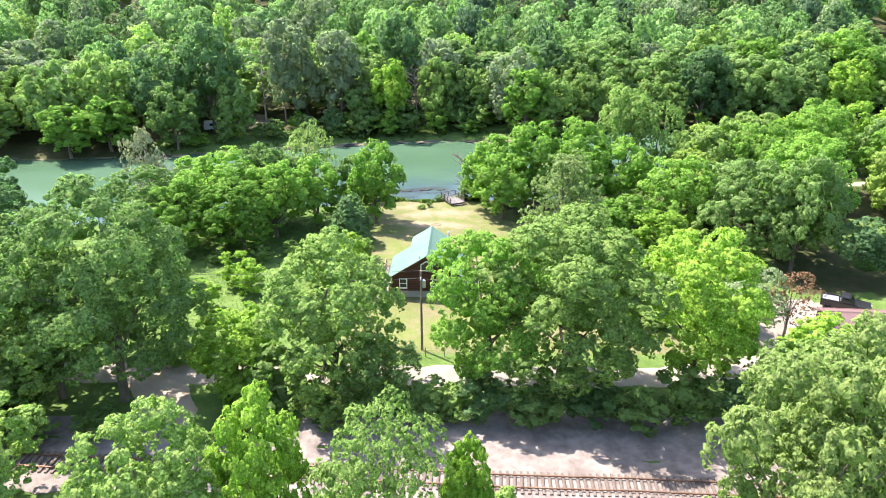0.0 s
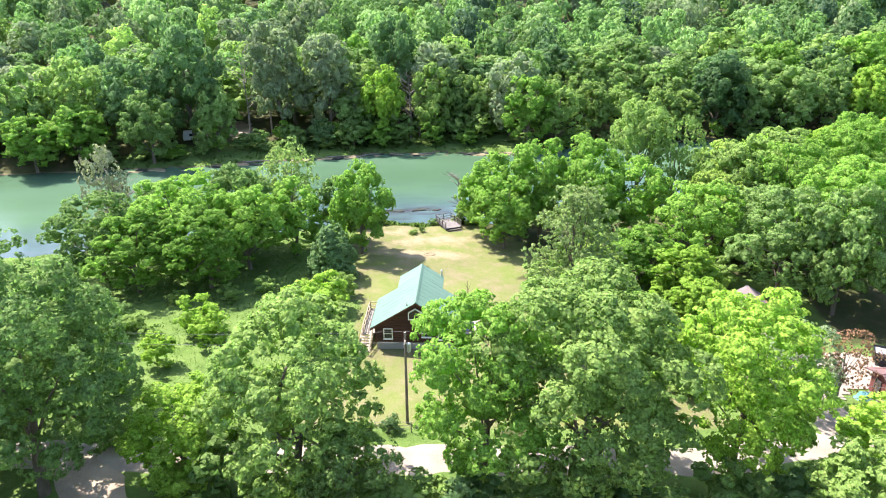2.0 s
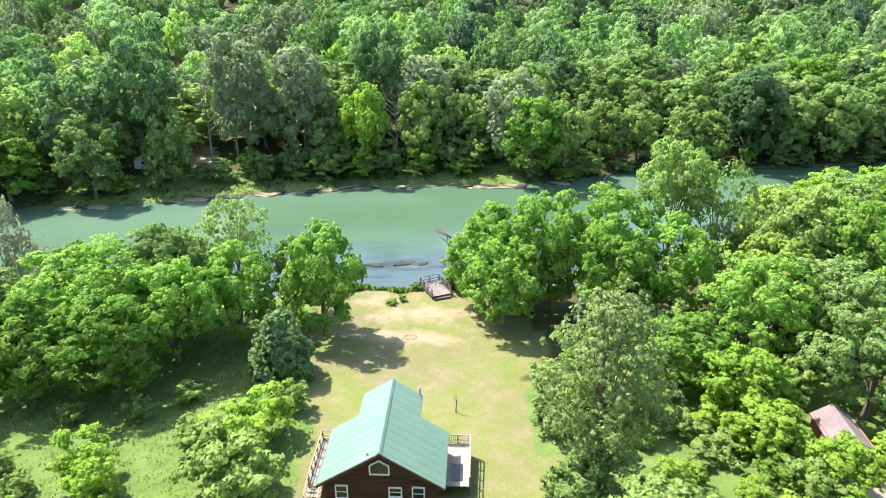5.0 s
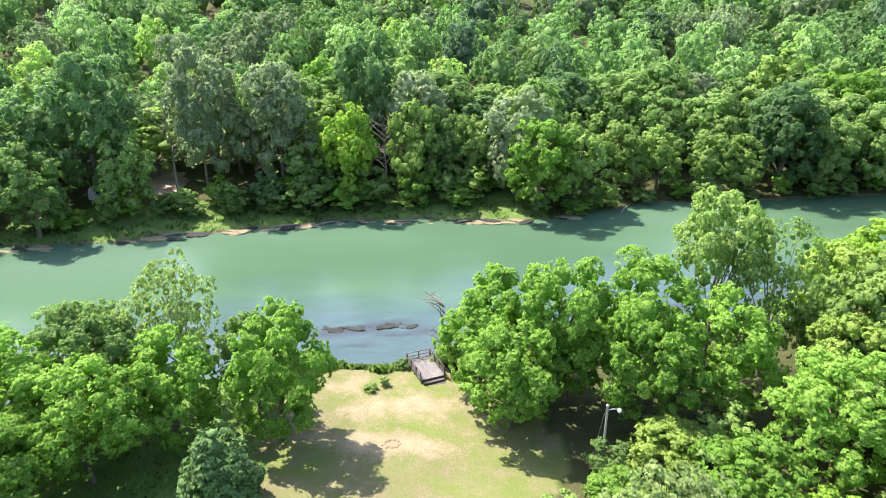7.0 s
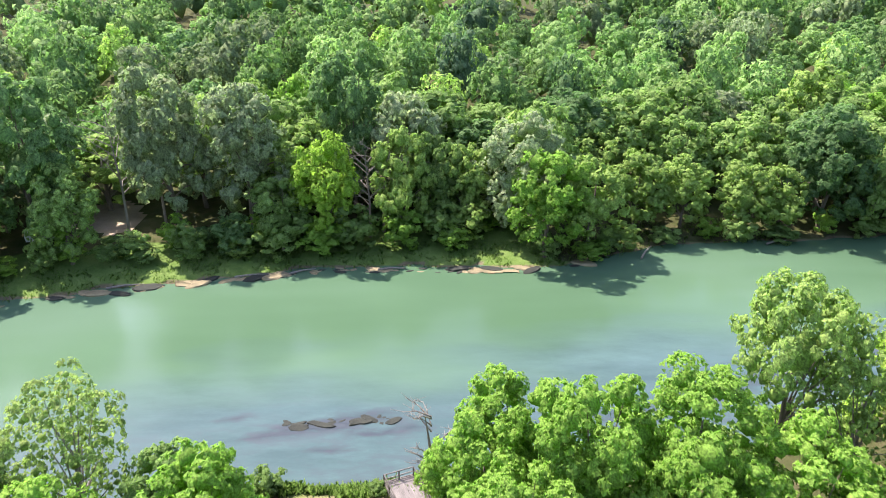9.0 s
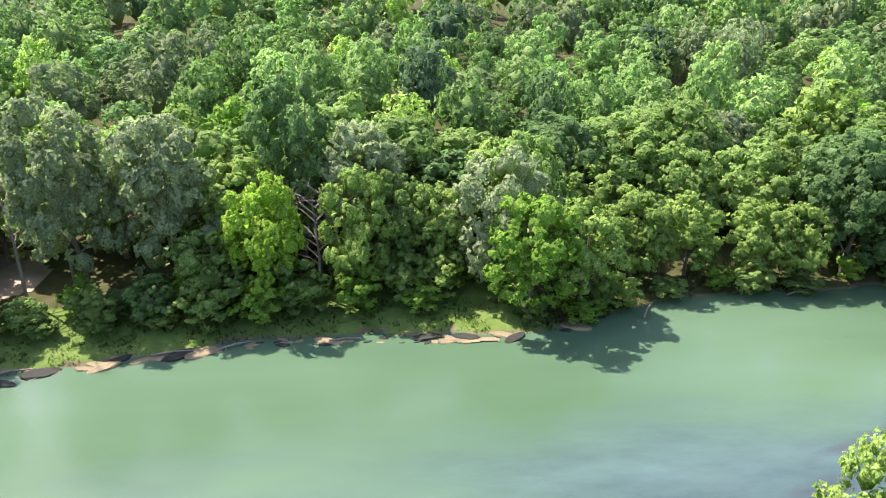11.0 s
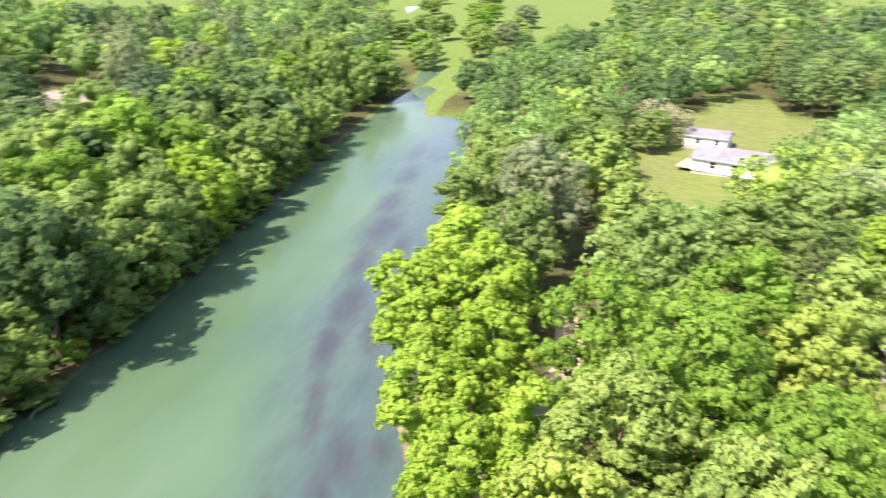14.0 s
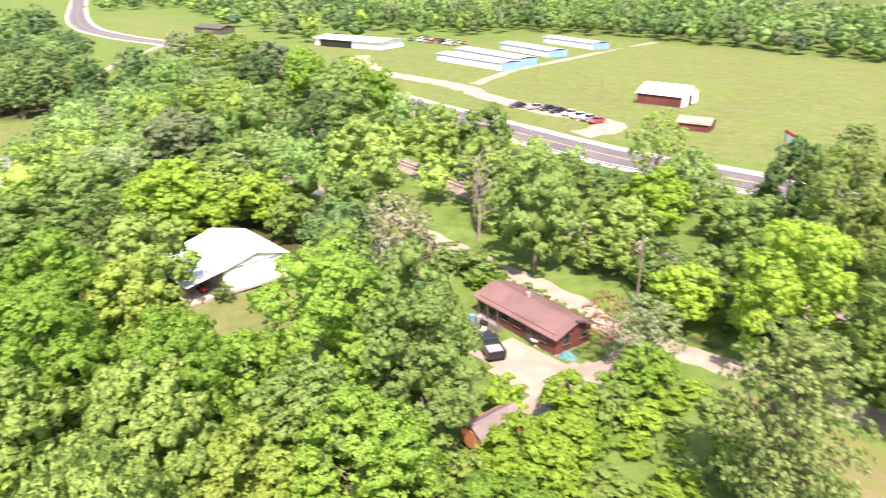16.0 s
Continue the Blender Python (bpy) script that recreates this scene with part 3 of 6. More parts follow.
ICO_V = np.array([(0, 0, 1)] + [(0.894 * math.cos(a), 0.894 * math.sin(a), 0.447) for a in np.arange(5) * 1.2566] + [(0.894 * math.cos(a), 0.894 * math.sin(a), -0.447) for a in np.arange(5) * 1.2566 + 0.6283] + [(0, 0, -1)])
ICO_F = np.array([(0, k + 1, (k + 1) % 5 + 1) for k in range(5)] + [(k + 1, k + 6, (k + 1) % 5 + 1) for k in range(5)] + [((k + 1) % 5 + 1, k + 6, (k + 1) % 5 + 6) for k in range(5)] + [(11, (k + 1) % 5 + 6, k + 6) for k in range(5)])


def leaves(rng, centres, normals, per, dome, size, squash=0.85):
    """Rounded clumps of small pointed leaf sprays; dome: the radius of each clump."""
    n = len(centres) * per
    base = np.repeat(normals, per, 0)
    dome = np.repeat(np.broadcast_to(dome, len(centres)), per)[:, None]
    u = unit(base * 0.7 + rng.normal(0, 0.72, (n, 3)))
    c = np.repeat(centres, per, 0) + u * dome * rng.uniform(0.72, 1.18, (n, 1)) * np.array([1, 1, squash])
    nn = unit(u + base * 0.25 + rng.normal(0, 0.42, (n, 3)) + np.array([0, 0, 0.2]))
    t = unit(np.cross(nn, rng.normal(0, 1, (n, 3))))
    b = np.cross(nn, t)
    s = (size * rng.uniform(0.6, 1.4, n))[:, None]
    w = s * rng.uniform(0.4, 0.62, (n, 1))
    v = np.stack([c - t * s * 0.45 - b * w, c - t * s * 0.35 + b * w, c + t * s * 0.62], 1).reshape(-1, 3)
    f = np.arange(n * 3).reshape(-1, 3)
    f = f[:, ::-1] if np.dot(np.cross(v[1] - v[0], v[2] - v[0]), nn[0]) < 0 else f
    soft = np.repeat(unit(base * 0.4 + u * 0.65 + nn * 0.5), 3, 0)
    return v, np.ascontiguousarray(f), soft


def with_cores(v, f, nn, cores, squash=0.85):
    """Adds the dense inner foliage of each branch mass as a faceted lump."""
    vs, fs, ns, off = [v], [f], [nn], len(v)
    for k, (c, q) in enumerate(cores):
        w = ICO_V * (1 + 0.3 * np.sin(ICO_V @ np.array([3.1, 4.7, 5.3]) + k))[:, None]
        vs.append(c + w * np.array([q, q, q * squash]))
        ns.append(ICO_V)
        fs.append(ICO_F + off)
        off += 12
    return np.concatenate(vs), np.concatenate(fs), np.concatenate(ns)


def lobes(rng, count, r, z0, z1, shape, low, span):
    """Rounded branch masses that make up a crown."""
    zc, hz = (z0 + z1) / 2, (z1 - z0) / 2
    out = [(np.array([0, 0, zc - 0.1 * hz]), r * 0.58)]
    lean = rng.uniform(-0.12, 0.12, 2) * r
    for i in range(count):
        k = (i + 0.5) / count
        up = 1 - (1 - low) * k
        a = i * 2.39996 + rng.uniform(-0.45, 0.45)
        w = math.sqrt(max(0, 1 - up * up)) ** 0.85
        if shape == "tall":
            w *= 0.78 + 0.2 * (up < 0)
        reach = rng.uniform(0.58, 0.9)
        lr = r * rng.uniform(*span) * (1.0 if up > -0.5 else 0.85)
        out.append((np.array([math.cos(a) * w * r * reach + lean[0] * up, math.sin(a) * w * r * reach + lean[1] * up, zc + up * hz * rng.uniform(0.66, 0.88)]), lr))
    return out


def crown_arrays(seed, n, size, r=6.0, z0=0.9, z1=16.0, count=30, shape="round", per=14, core=0.66, low=-0.9, span=(0.17, 0.33)):
    """A crown in three orders: branch masses, clumps on their outsides, leaf sprays on the clumps."""
    rng = np.random.default_rng(seed)
    ls = lobes(rng, count, r, z0, z1, shape, low, span)
    cs, rs = np.array([c for c, _ in ls]), np.array([q for _, q in ls])
    m = max(6, n // per)
    pick = rng.choice(len(ls), size=m * 4, p=rs ** 2 / (rs ** 2).sum())
    mid = np.array([0, 0, (z0 + z1) / 2 - 1])
    away = unit(cs[pick] - mid + rng.normal(0, 0.01, (len(pick), 3)))
    d = unit(rng.normal(0, 1, (len(pick), 3)) + 0.5 * away + np.array([0, 0, 0.2]))
    p = cs[pick] + d * (rs[pick] * rng.uniform(0.76, 1.05, len(pick)))[:, None] * np.array([1, 1, 0.88])
    inner = (np.linalg.norm((p[:, None] - cs[None]) / np.array([1, 1, 0.88]), axis=2) < rs[None] * 0.82)
    inner[np.arange(len(pick)), pick] = False
    ok = ~inner.any(1) & ((d[:, 2] > -0.5) | (rng.random(len(pick)) < 0.2))
    p, d = p[ok][:m], d[ok][:m]
    out = unit((p - mid) / np.array([r, r, (z1 - z0) / 2]))
    dome = np.clip(math.sqrt(360.0 / (math.pi * m)), 0.3, 0.8) * r / 6 * rng.uniform(0.65, 1.3, len(p))
    v, f, nn = leaves(rng, p, unit(d * 0.75 + out * 0.45), per, dome, size)
    # the crown fills its width and height, no more
    grow = np.array([1.05 * r / np.quantile(np.hypot(v[:, 0], v[:, 1]), 0.975)] * 2 + [(z1 - z0) / (np.quantile(v[:, 2], 0.998) - z0)])
    v = (v - np.array([0, 0, z0])) * grow + np.array([0, 0, z0])
    ls = [((c - np.array([0, 0, z0])) * grow + np.array([0, 0, z0]), q * float(grow.mean())) for c, q in ls]
    if core > 1:
        zc, hz = (z0 + z1) / 2, (z1 - z0) / 2
        v, f, nn = with_cores(v, f, nn, [(np.array([0, 0, zc - 0.25 * hz]), r * 0.5), (np.array([0, 0, zc + 0.2 * hz]), r * 0.42)], 1.1)
    elif core:
        v, f, nn = with_cores(v, f, nn, [(c, q * core) for c, q in ls])
    return v, f, nn, ls


def trunk_geo(seed, ls, height, r0=0.32, limbs=7, sides=7):
    rng = random.Random(seed)
    g = Geo()
    top = height * 0.72
    bend = [(rng.uniform(-0.25, 0.25) * k, rng.uniform(-0.25, 0.25) * k) for k in range(5)]
    path = [(bend[k][0], bend[k][1], -0.8 + (top + 0.8) * k / 4) for k in range(5)]
    g.tube(path, [r0 * 1.35, r0, r0 * 0.8, r0 * 0.55, r0 * 0.25], sides)
    for c, q in rng.sample(ls[1:], min(limbs, len(ls) - 1)):
        z = rng.uniform(0.25, 0.6) * top
        k = z / top * 4
        i = int(k)
        s = Vector(path[i]).lerp(Vector(path[min(i + 1, 4)]), k - i)
        e = Vector(c)
        m = s.lerp(e, 0.5) + Vector((0, 0, 0.4))
        g.tube([s, m, e], [r0 * 0.4, r0 * 0.25, r0 * 0.08], 5)
    return g


def sphere_points(rng, n):
    return unit(rng.normal(0, 1, (n, 3)))


def pine_arrays(seed, n, size, r=5.0, z1=16.0):
    """An open pine: level boughs with flat, separate needle masses."""
    rng = np.random.default_rng(seed)
    cs, ds, ls, levels = [], [], [(np.array([0, 0, z1 * 0.8]), 1.0)], 11
    m = max(2, n // (levels * 6 * 3 * 10))
    for k in range(levels):
        h = 0.27 + 0.69 * k / (levels - 1)
        w = r * (0.72 + 1.2 * (h - 0.27) if h < 0.5 else max(0.12, 1 - ((h - 0.5) / 0.5) ** 2.2) ** 0.6)
        for b in range(6):
            a = k * 0.9 + b * 1.047 + rng.uniform(-0.3, 0.3)
            reach = rng.uniform(0.72, 1.02)
            for q in (0.36, 0.68, 0.98):
                c = np.array([math.cos(a) * w * q * reach, math.sin(a) * w * q * reach, h * z1 + 0.5 * q + rng.uniform(-0.35, 0.35)])
                if q > 0.5:
                    ls.append((c, 0.9))
                d = sphere_points(rng, m)
                cs.append(c + d * np.array([0.95, 0.95, 0.4]) * rng.uniform(0.8, 1.15))
                ds.append(unit(d * 0.8 + np.array([math.cos(a) * 0.4, math.sin(a) * 0.4, 0.7])))
    v, f, nn = leaves(rng, np.concatenate(cs), np.concatenate(ds), 10, size * 1.0, size)
    return v, f, nn, ls


def cone_arrays(seed, n, size, r=3.0, z1=10.0):
    """A dense cedar: a rounded cone to the ground."""
    rng = np.random.default_rng(seed)
    m = n // 8
    h = 1 - np.sqrt(rng.random(m))
    a = rng.uniform(0, math.tau, m)
    w = r * np.minimum(1, 1.25 * (1 - h) ** 0.62) * (0.9 + 0.13 * np.sin(a * 5 + h * 14))
    c = np.stack([np.cos(a) * w, np.sin(a) * w, 0.3 + h * (z1 - 0.3)], 1)
    d = np.stack([np.cos(a), np.sin(a), np.full(m, 0.55)], 1)
    v, f, nn = leaves(rng, c, unit(d), 8, size * 0.8, size)
    v, f, nn = with_cores(v, f, nn, [(np.array([0, 0, z1 * k]), r * q) for k, q in ((0.2, 0.72), (0.4, 0.64), (0.58, 0.46), (0.74, 0.3), (0.88, 0.14))], 0.9)
    return v, f, nn, [(np.array([0, 0, z1 * 0.5]), 1.0)] * 3


def dead_geo(seed, height):
    rng = random.Random(seed)
    g = Geo()
    top = (rng.uniform(-1, 1), rng.uniform(-1, 1), height)
    g.tube([(0, 0, -0.4), (0.1, 0.1, height * 0.4), top], [0.26, 0.17, 0.03], 6)
    for k in range(16):
        z = height * rng.uniform(0.3, 0.92)
        a, l = rng.uniform(0, math.tau), height * rng.uniform(0.16, 0.34)
        s = Vector((0.1, 0.1, z))
        e = s + Vector((math.cos(a) * l, math.sin(a) * l, l * rng.uniform(0.3, 0.9)))
        m = s.lerp(e, 0.5) + Vector((0, 0, 0.3))
        g.tube([s, m, e], [0.09, 0.055, 0.02], 5)
        for j in range(4):
            q = m.lerp(e, rng.random())
            w = q + Vector((rng.uniform(-1, 1), rng.uniform(-1, 1), rng.uniform(0.1, 1))) * l * 0.4
            g.tube([q, w], [0.03, 0.012], 4)
    return g


# name: maker of leaves, seeds; near trees are finer
KINDS = {
    "R": lambda s, q: crown_arrays(s, int(9800 * q), 0.34 / q ** 0.47, count=40, per=18 if q > 1 else 10, core=0.5 if q > 1 else 0.7, span=(0.15, 0.31)),
    "T": lambda s, q: crown_arrays(s, int(9000 * q), 0.34 / q ** 0.47, z0=1.2, count=32, shape="tall", per=18 if q > 1 else 10, core=0.5 if q > 1 else 0.7, span=(0.14, 0.28)),
    "S": lambda s, q: crown_arrays(s, int(6500 * q), 0.30 / q ** 0.47, z0=2.0, count=40, per=9, core=0.25),
    "U": lambda s, q: crown_arrays(s, int(8000 * q), 0.30 / q ** 0.47, z0=7.8, count=30, per=14, core=0.5, span=(0.16, 0.3)),
    "Q": lambda s, q: crown_arrays(s, int(2600 * q), 0.30 / q ** 0.47, z0=4.0, count=26, per=8, core=0),
    "P": lambda s, q: pine_arrays(s, int(13000 * q), 0.27 / q ** 0.47),
    "C": lambda s, q: cone_arrays(s, int(9000 * q), 0.27 / q ** 0.47),
    "B": lambda s, q: crown_arrays(s, int(3000 * q), 0.62 / q ** 0.45, z0=0.0, z1=16, count=18, per=10),
}
SIZE = {"P": (5.0, 16.0), "C": (3.0, 10.0)}
STOCK = {}
TALLY = {}
TREES = []
WORDS = {"V": "vivid green", "D": "dark green", "M": "green", "L": "light green", "K": "pale yellow-green", "Y": "bright yellow-green", "G": "grey-green", "P": "olive green", "O": "olive green", "C": "dark green", "B": "reddish-brown", "W": "pale olive"}


def stock(kind, variant, q, mat):
    key = (kind, variant, q)
    if key not in STOCK:
        v, f, nn, ls = KINDS[kind](sum(map(ord, kind)) * 10 + variant, q)
        me = array_mesh("crown", v, f, mat, normals=nn)
        r, h = SIZE.get(kind, (6.0, 16.0))
        STOCK[key] = (me, trunk_geo(variant, ls, h * (1.25 if kind == "P" else 0.9 if kind == "C" else 1.0), 0.3, {"P": 26, "Q": 16, "S": 14, "U": 12}.get(kind, 9)).mesh("trunk", BARK_PALE if kind in "QS" else BARK))
    return STOCK[key]


def tree(x, y, top, r, kind="R", tone="M", q=1.0, base=None):
    """One tree on the land, its top at height top, its crown r wide to each side."""
    z = land_z(x, y) if base is None else base
    TREES.append((x, y, r))
    k = len(TREES)
    if kind == "X":
        ob = thing("bare_tree", pose(x, y, z - 0.1, 0, 0, k * 67), "bare grey dead tree with thin twigs", "dead tree")
        part("trunk", dead_geo(k, top - z), BARK_PALE, ob)
        return ob
    TALLY[kind] = TALLY.get(kind, 0) + 1
    variants = {"R": 5, "T": 3, "S": 2, "B": 2}.get(kind, 1)
    crown, trunk = stock(kind, TALLY[kind] % variants, q, LEAF[tone])
    r0, h0 = SIZE.get(kind, (6.0, 16.0))
    m = pose(x, y, z - 0.1, 0, 0, (k * 137.5) % 360) @ Matrix.Diagonal((r / r0, r / r0, max(0.5, (top - z)) / h0, 1))
    name, what = {"P": ("pine_tree", "pine tree with an open crown"), "C": ("cedar_tree", "dense conical cedar tree"), "B": ("bush", "leafy bush")}.get(kind, ("broadleaf_tree", "leafy broadleaf tree"))
    size = "tall " if top - z > 17 else "small " if kind in "RTSQ" and top - z < 9 else ""
    ob = thing(name, m, f"{size}{WORDS[tone]} {what} in the {'woods' if y > far_bank(x) else 'valley'}", "bush" if kind == "B" else "tree")
    c = part("crown", crown, None, ob)
    c.material_slots[0].link = "OBJECT"
    c.material_slots[0].material = LEAF[tone]
    if kind != "B":
        part("trunk", trunk, None, ob)
    return ob


NEAREST = 2.1
# the large trees by the railway, the lane and the lawn: x, y, top, radius, kind, tone
for row in [
    (4.2, 59.2, 19.5, 6.2, "R", "V"), (11.6, 58.8, 21.4, 8.2, "R", "L"), (-10.4, 57.5, 20.2, 6.8, "R", "L"), (-30.5, 57.5, 24.6, 8.0, "R", "M"), (-36.5, 58, 18.2, 6.6, "R", "L"),
    (-45, 63, 20, 7.0, "R", "M"), (24.2, 59.6, 19.4, 6.0, "R", "Y"), (-19.0, 36, 17.6, 5.0, "R", "L"), (-12.2, 37.5, 17.6, 3.2, "R", "Y"),
    (-3.8, 37, 18.0, 4.3, "S", "L"), (1.4, 38, 14.0, 1.9, "T", "Y"), (22.3, 33.5, 24.0, 6.2, "R", "O"), (27.5, 38, 22.4, 6.2, "R", "O"), (-34.5, 42.5, 13.5, 4.6, "R", "L"),
    (-20.2, 60, 12.0, 4.6, "R", "Y"), (-33, 68, 17, 5.6, "R", "M"), (-39, 53.6, 11, 4.2, "R", "M"), (-45.5, 53, 12, 5, "R", "D"), (-6.5, 55.5, 11, 4.0, "S", "M"),
    (-48, 44, 16, 6, "R", "M"), (-50, 72, 20, 8, "R", "D"), (36, 58.3, 11, 4.2, "R", "Y"), (30, 50, 14, 5, "R", "L"),
    # west meadow and bank
    (-38.5, 96.5, 12, 5.6, "R", "V"), (-29.5, 97.5, 12.4, 5.4, "R", "V"), (-45, 101, 13.4, 6.6, "R", "M"), (-34.5, 103.5, 15, 7.2, "R", "V"), (-26, 104, 13.4, 5.6, "R", "V"), (-31, 114, 12.3, 5.6, "R", "M"), (-40, 112, 11, 5, "R", "M"),
    (-22.3, 117, 16.4, 4.6, "S", "O"), (-20.5, 109.5, 12.4, 4.6, "R", "V"), (-27.8, 110.5, 14, 5.0, "R", "M"), (-11, 109.7, 14.6, 4.7, "R", "V"), (-14.5, 115, 11, 3.4, "R", "M"), (-13.9, 100.6, 9.8, 3.1, "C", "C"),
    (-74, 110, 13, 6.0, "R", "D"),
    # pine and the thicket east of the cabin
    (14.8, 82.4, 19.8, 5.0, "P", "P"), (18.6, 93, 9.5, 4.2, "R", "L"), (26, 98, 9.5, 4.4, "R", "L"), (30, 92.5, 9.5, 3.8, "R", "Y"), (41.5, 92.5, 16.5, 5.8, "R", "M"),
    (50.5, 95.5, 19, 6.4, "R", "V"), (47, 89, 18.4, 5.0, "R", "M"), (35, 103, 14, 5.6, "R", "M"), (42.5, 104, 13.5, 5.4, "R", "M"), (50, 104, 13.4, 4.4, "R", "V"),
    (30.2, 86.5, 7.5, 3.0, "R", "Y"), (33.4, 81.8, 8.0, 3.0, "R", "Y"), (31.5, 72.5, 8.0, 3.0, "R", "V"), (33.5, 69.5, 11.5, 3.4, "S", "G"), (13.0, 79.5, 8.0, 3.2, "R", "M"),
    (37.7, 70.0, 10.6, 3.0, "Q", "B"), (17, 100, 5.5, 2.6, "R", "L"), (22, 104.5, 6.6, 3.2, "R", "L"),
    # east of the deck, along the near bank
    (7.2, 117.0, 12.6, 4.2, "R", "V"), (9.8, 111.5, 12.2, 4.8, "R", "V"), (10.0, 122, 12.4, 4.4, "R", "V"), (15.6, 116, 16.4, 5.2, "R", "V"), (22.6, 117, 16.4, 5.4, "R", "V"),
    (22, 110.5, 15, 4.8, "R", "V"), (31.3, 122, 20.6, 5.0, "U", "L"), (36.5, 120.5, 18.6, 4.4, "S", "L"), (29.5, 113, 14, 5.0, "R", "M"), (42.5, 116, 15.5, 5.2, "R", "L"),
    (46, 125, 13.5, 4.8, "R", "L"), (54, 122.5, 16, 5.6, "R", "L"), (53.5, 128.5, 13.5, 4.2, "R", "Y"), (59.5, 138.4, 11.6, 5.0, "R", "Y"), (50.5, 134.0, 11.0, 4.6, "R", "Y"), (66, 134, 13.2, 4.6, "R", "Y"),
    (80, 147, 11.4, 5.2, "R", "Y"), (70.5, 143.5, 11.2, 4.8, "R", "Y"), (79, 137.6, 14.6, 5.4, "R", "Y"), (91, 137, 15.6, 5.6, "R", "M"), (65.5, 124.5, 18, 5.6, "R", "L"),
    (62, 117, 18.2, 6.2, "R", "L"), (74, 112.5, 18, 6.2, "R", "M"), (50, 110.5, 17.4, 5.6, "R", "L"), (57, 108, 14, 5, "R", "M"), (45.5, 113.5, 17, 4.8, "T", "L"),
    (40, 110, 13, 4.8, "R", "L"), (93, 144, 13, 5.4, "R", "Y"), (105, 136, 19.6, 6.8, "R", "G"), (108, 147, 14, 5.6, "R", "M"), (122, 147, 17, 6.4, "R", "M"), (70, 106, 15, 4.6, "R", "L"),
]:
    x, y, top, r, kind, tone = row
    if 16 < x < 115 and 84 < y < 126 and not (38 < x < 57 and y < 106):
        tone = {"M": "V", "L": "LKV"[int(x * 7) % 3]}.get(tone, tone)
    want = (NEAREST if y < 60.5 and -46 < x < 30 or kind == "P" else 1.15 if x < 70 else 0.7) * (r / 6) ** 2
    tree(x, y, top, r, kind, tone, min((0.5, 0.75, 1.1, 1.6, 2.4, 3.4, 6.5), key=lambda k: abs(k - want)))
# farther trees round the houses
for row in [
    (66, 75, 16, 4.6, "S", "W"), (65.5, 84, 14.5, 4.4, "R", "M"), (90, 63.5, 20, 6.4, "R", "L"), (135, 36, 21, 7.4, "R", "M"), (183, 30, 19, 7, "R", "D"), (131, 75.5, 17, 7.4, "R", "G"),
    (99, 91.5, 15, 6.4, "R", "Y"), (108, 99, 17, 7, "R", "M"), (90, 102, 16, 4.6, "P", "M"), (58, 58.5, 20, 5.6, "R", "M"), (92, 34, 18, 5.2, "R", "M"), (98, 40, 18, 4.6, "R", "L"),
    (71, 56, 14, 3, "X", "W"), (76, 52, 15, 3, "X", "W"), (49, 51.5, 14, 4.6, "R", "L"), (67, 15.5, 18, 5, "S", "L"), (57, 21.5, 14, 4.6, "R", "L"), (40.5, 20.5, 18, 5, "R", "D"), (38.5, 5.5, 18, 5, "P", "P"),
    (97, 85.5, 13, 5.0, "R", "Y"), (95.5, 77, 13, 4.6, "R", "Y"), (88.5, 77, 11, 3.8, "R", "L"), (101, 81, 14, 5, "R", "L"), (82, 100, 15, 5.4, "R", "L"), (112, 107, 11, 5.5, "R", "L"), (100, 108, 15, 6, "R", "M"), (88, 120, 17, 6.4, "R", "M"), (110, 123, 13, 6, "R", "L"), (77, 121, 16, 5.4, "R", "M"), (126, 130, 16, 6.4, "R", "L"),
    (104, 75, 16, 6, "R", "M"), (112, 84, 13, 5.4, "R", "Y"), (120, 74, 12, 5, "R", "M"), (148, 78, 14, 6, "R", "M"), (150, 72, 12, 5, "R", "L"), (112, 48, 19, 6, "R", "M"), (124, 46, 18, 6, "R", "D"),
    (80, 46, 16, 5, "R", "L"), (68, 45, 15, 5, "R", "L"), (84, 70, 13, 4.6, "R", "M"), (74, 66, 8, 3, "B", "M"), (62, 64.5, 6.5, 3.4, "B", "M"), (68, 65, 6, 3, "B", "M"),
    (176, 118, 12, 5, "S", "W"), (184, 121, 12, 5, "S", "W"), (170, 122, 12, 5, "R", "M"), (146, 130, 14, 6, "R", "M"), (160, 134, 14, 6, "R", "M"),
    (54, 36.6, 14, 5.2, "R", "Y"), (40, 35, 13, 4.4, "R", "M"), (72, 37, 13, 4.4, "R", "M"), (64, 49.5, 13, 4.4, "R", "M"), (52.5, 53, 10, 3.8, "R", "L"), (71, 51, 11, 3.8, "T", "L"), (36, 51, 11, 4, "R", "M"), (43, 52, 10, 4, "R", "M"), (28, 27, 13, 5, "R", "M"), (46, 30, 10, 4, "R", "L"), (20, 18, 13, 5, "R", "D"),
    (62, 35, 10, 4, "R", "M"), (74, 30, 10, 4, "R", "M"), (82, 26, 9, 4, "R", "L"), (104, 30, 11, 4.6, "R", "M"), (116, 30, 11, 4.6, "R", "L"), (148, 30, 12, 5, "R", "M"), (160, 40, 15, 6, "R", "M"), (172, 44, 15, 6, "R", "L"),
]:
    tree(*row, q=0.45)
# tall trees between the railway and the highway
for k, row in enumerate([(148, 22, 20, 6.6), (162, 15, 19, 6.2), (176, 19, 20, 6.4), (190, 11, 18, 6.4), (205, 13, 19, 6.6), (222, 8, 18, 6.4), (240, 6, 17, 6.6), (258, -1, 17, 6.2), (135, 26, 19, 6.0), (276, 2, 17, 6.6), (296, 4, 16, 6.4)]):
    tree(*row, "T" if k % 3 == 1 else "R", "LMVLGM"[k % 6], q=0.45)
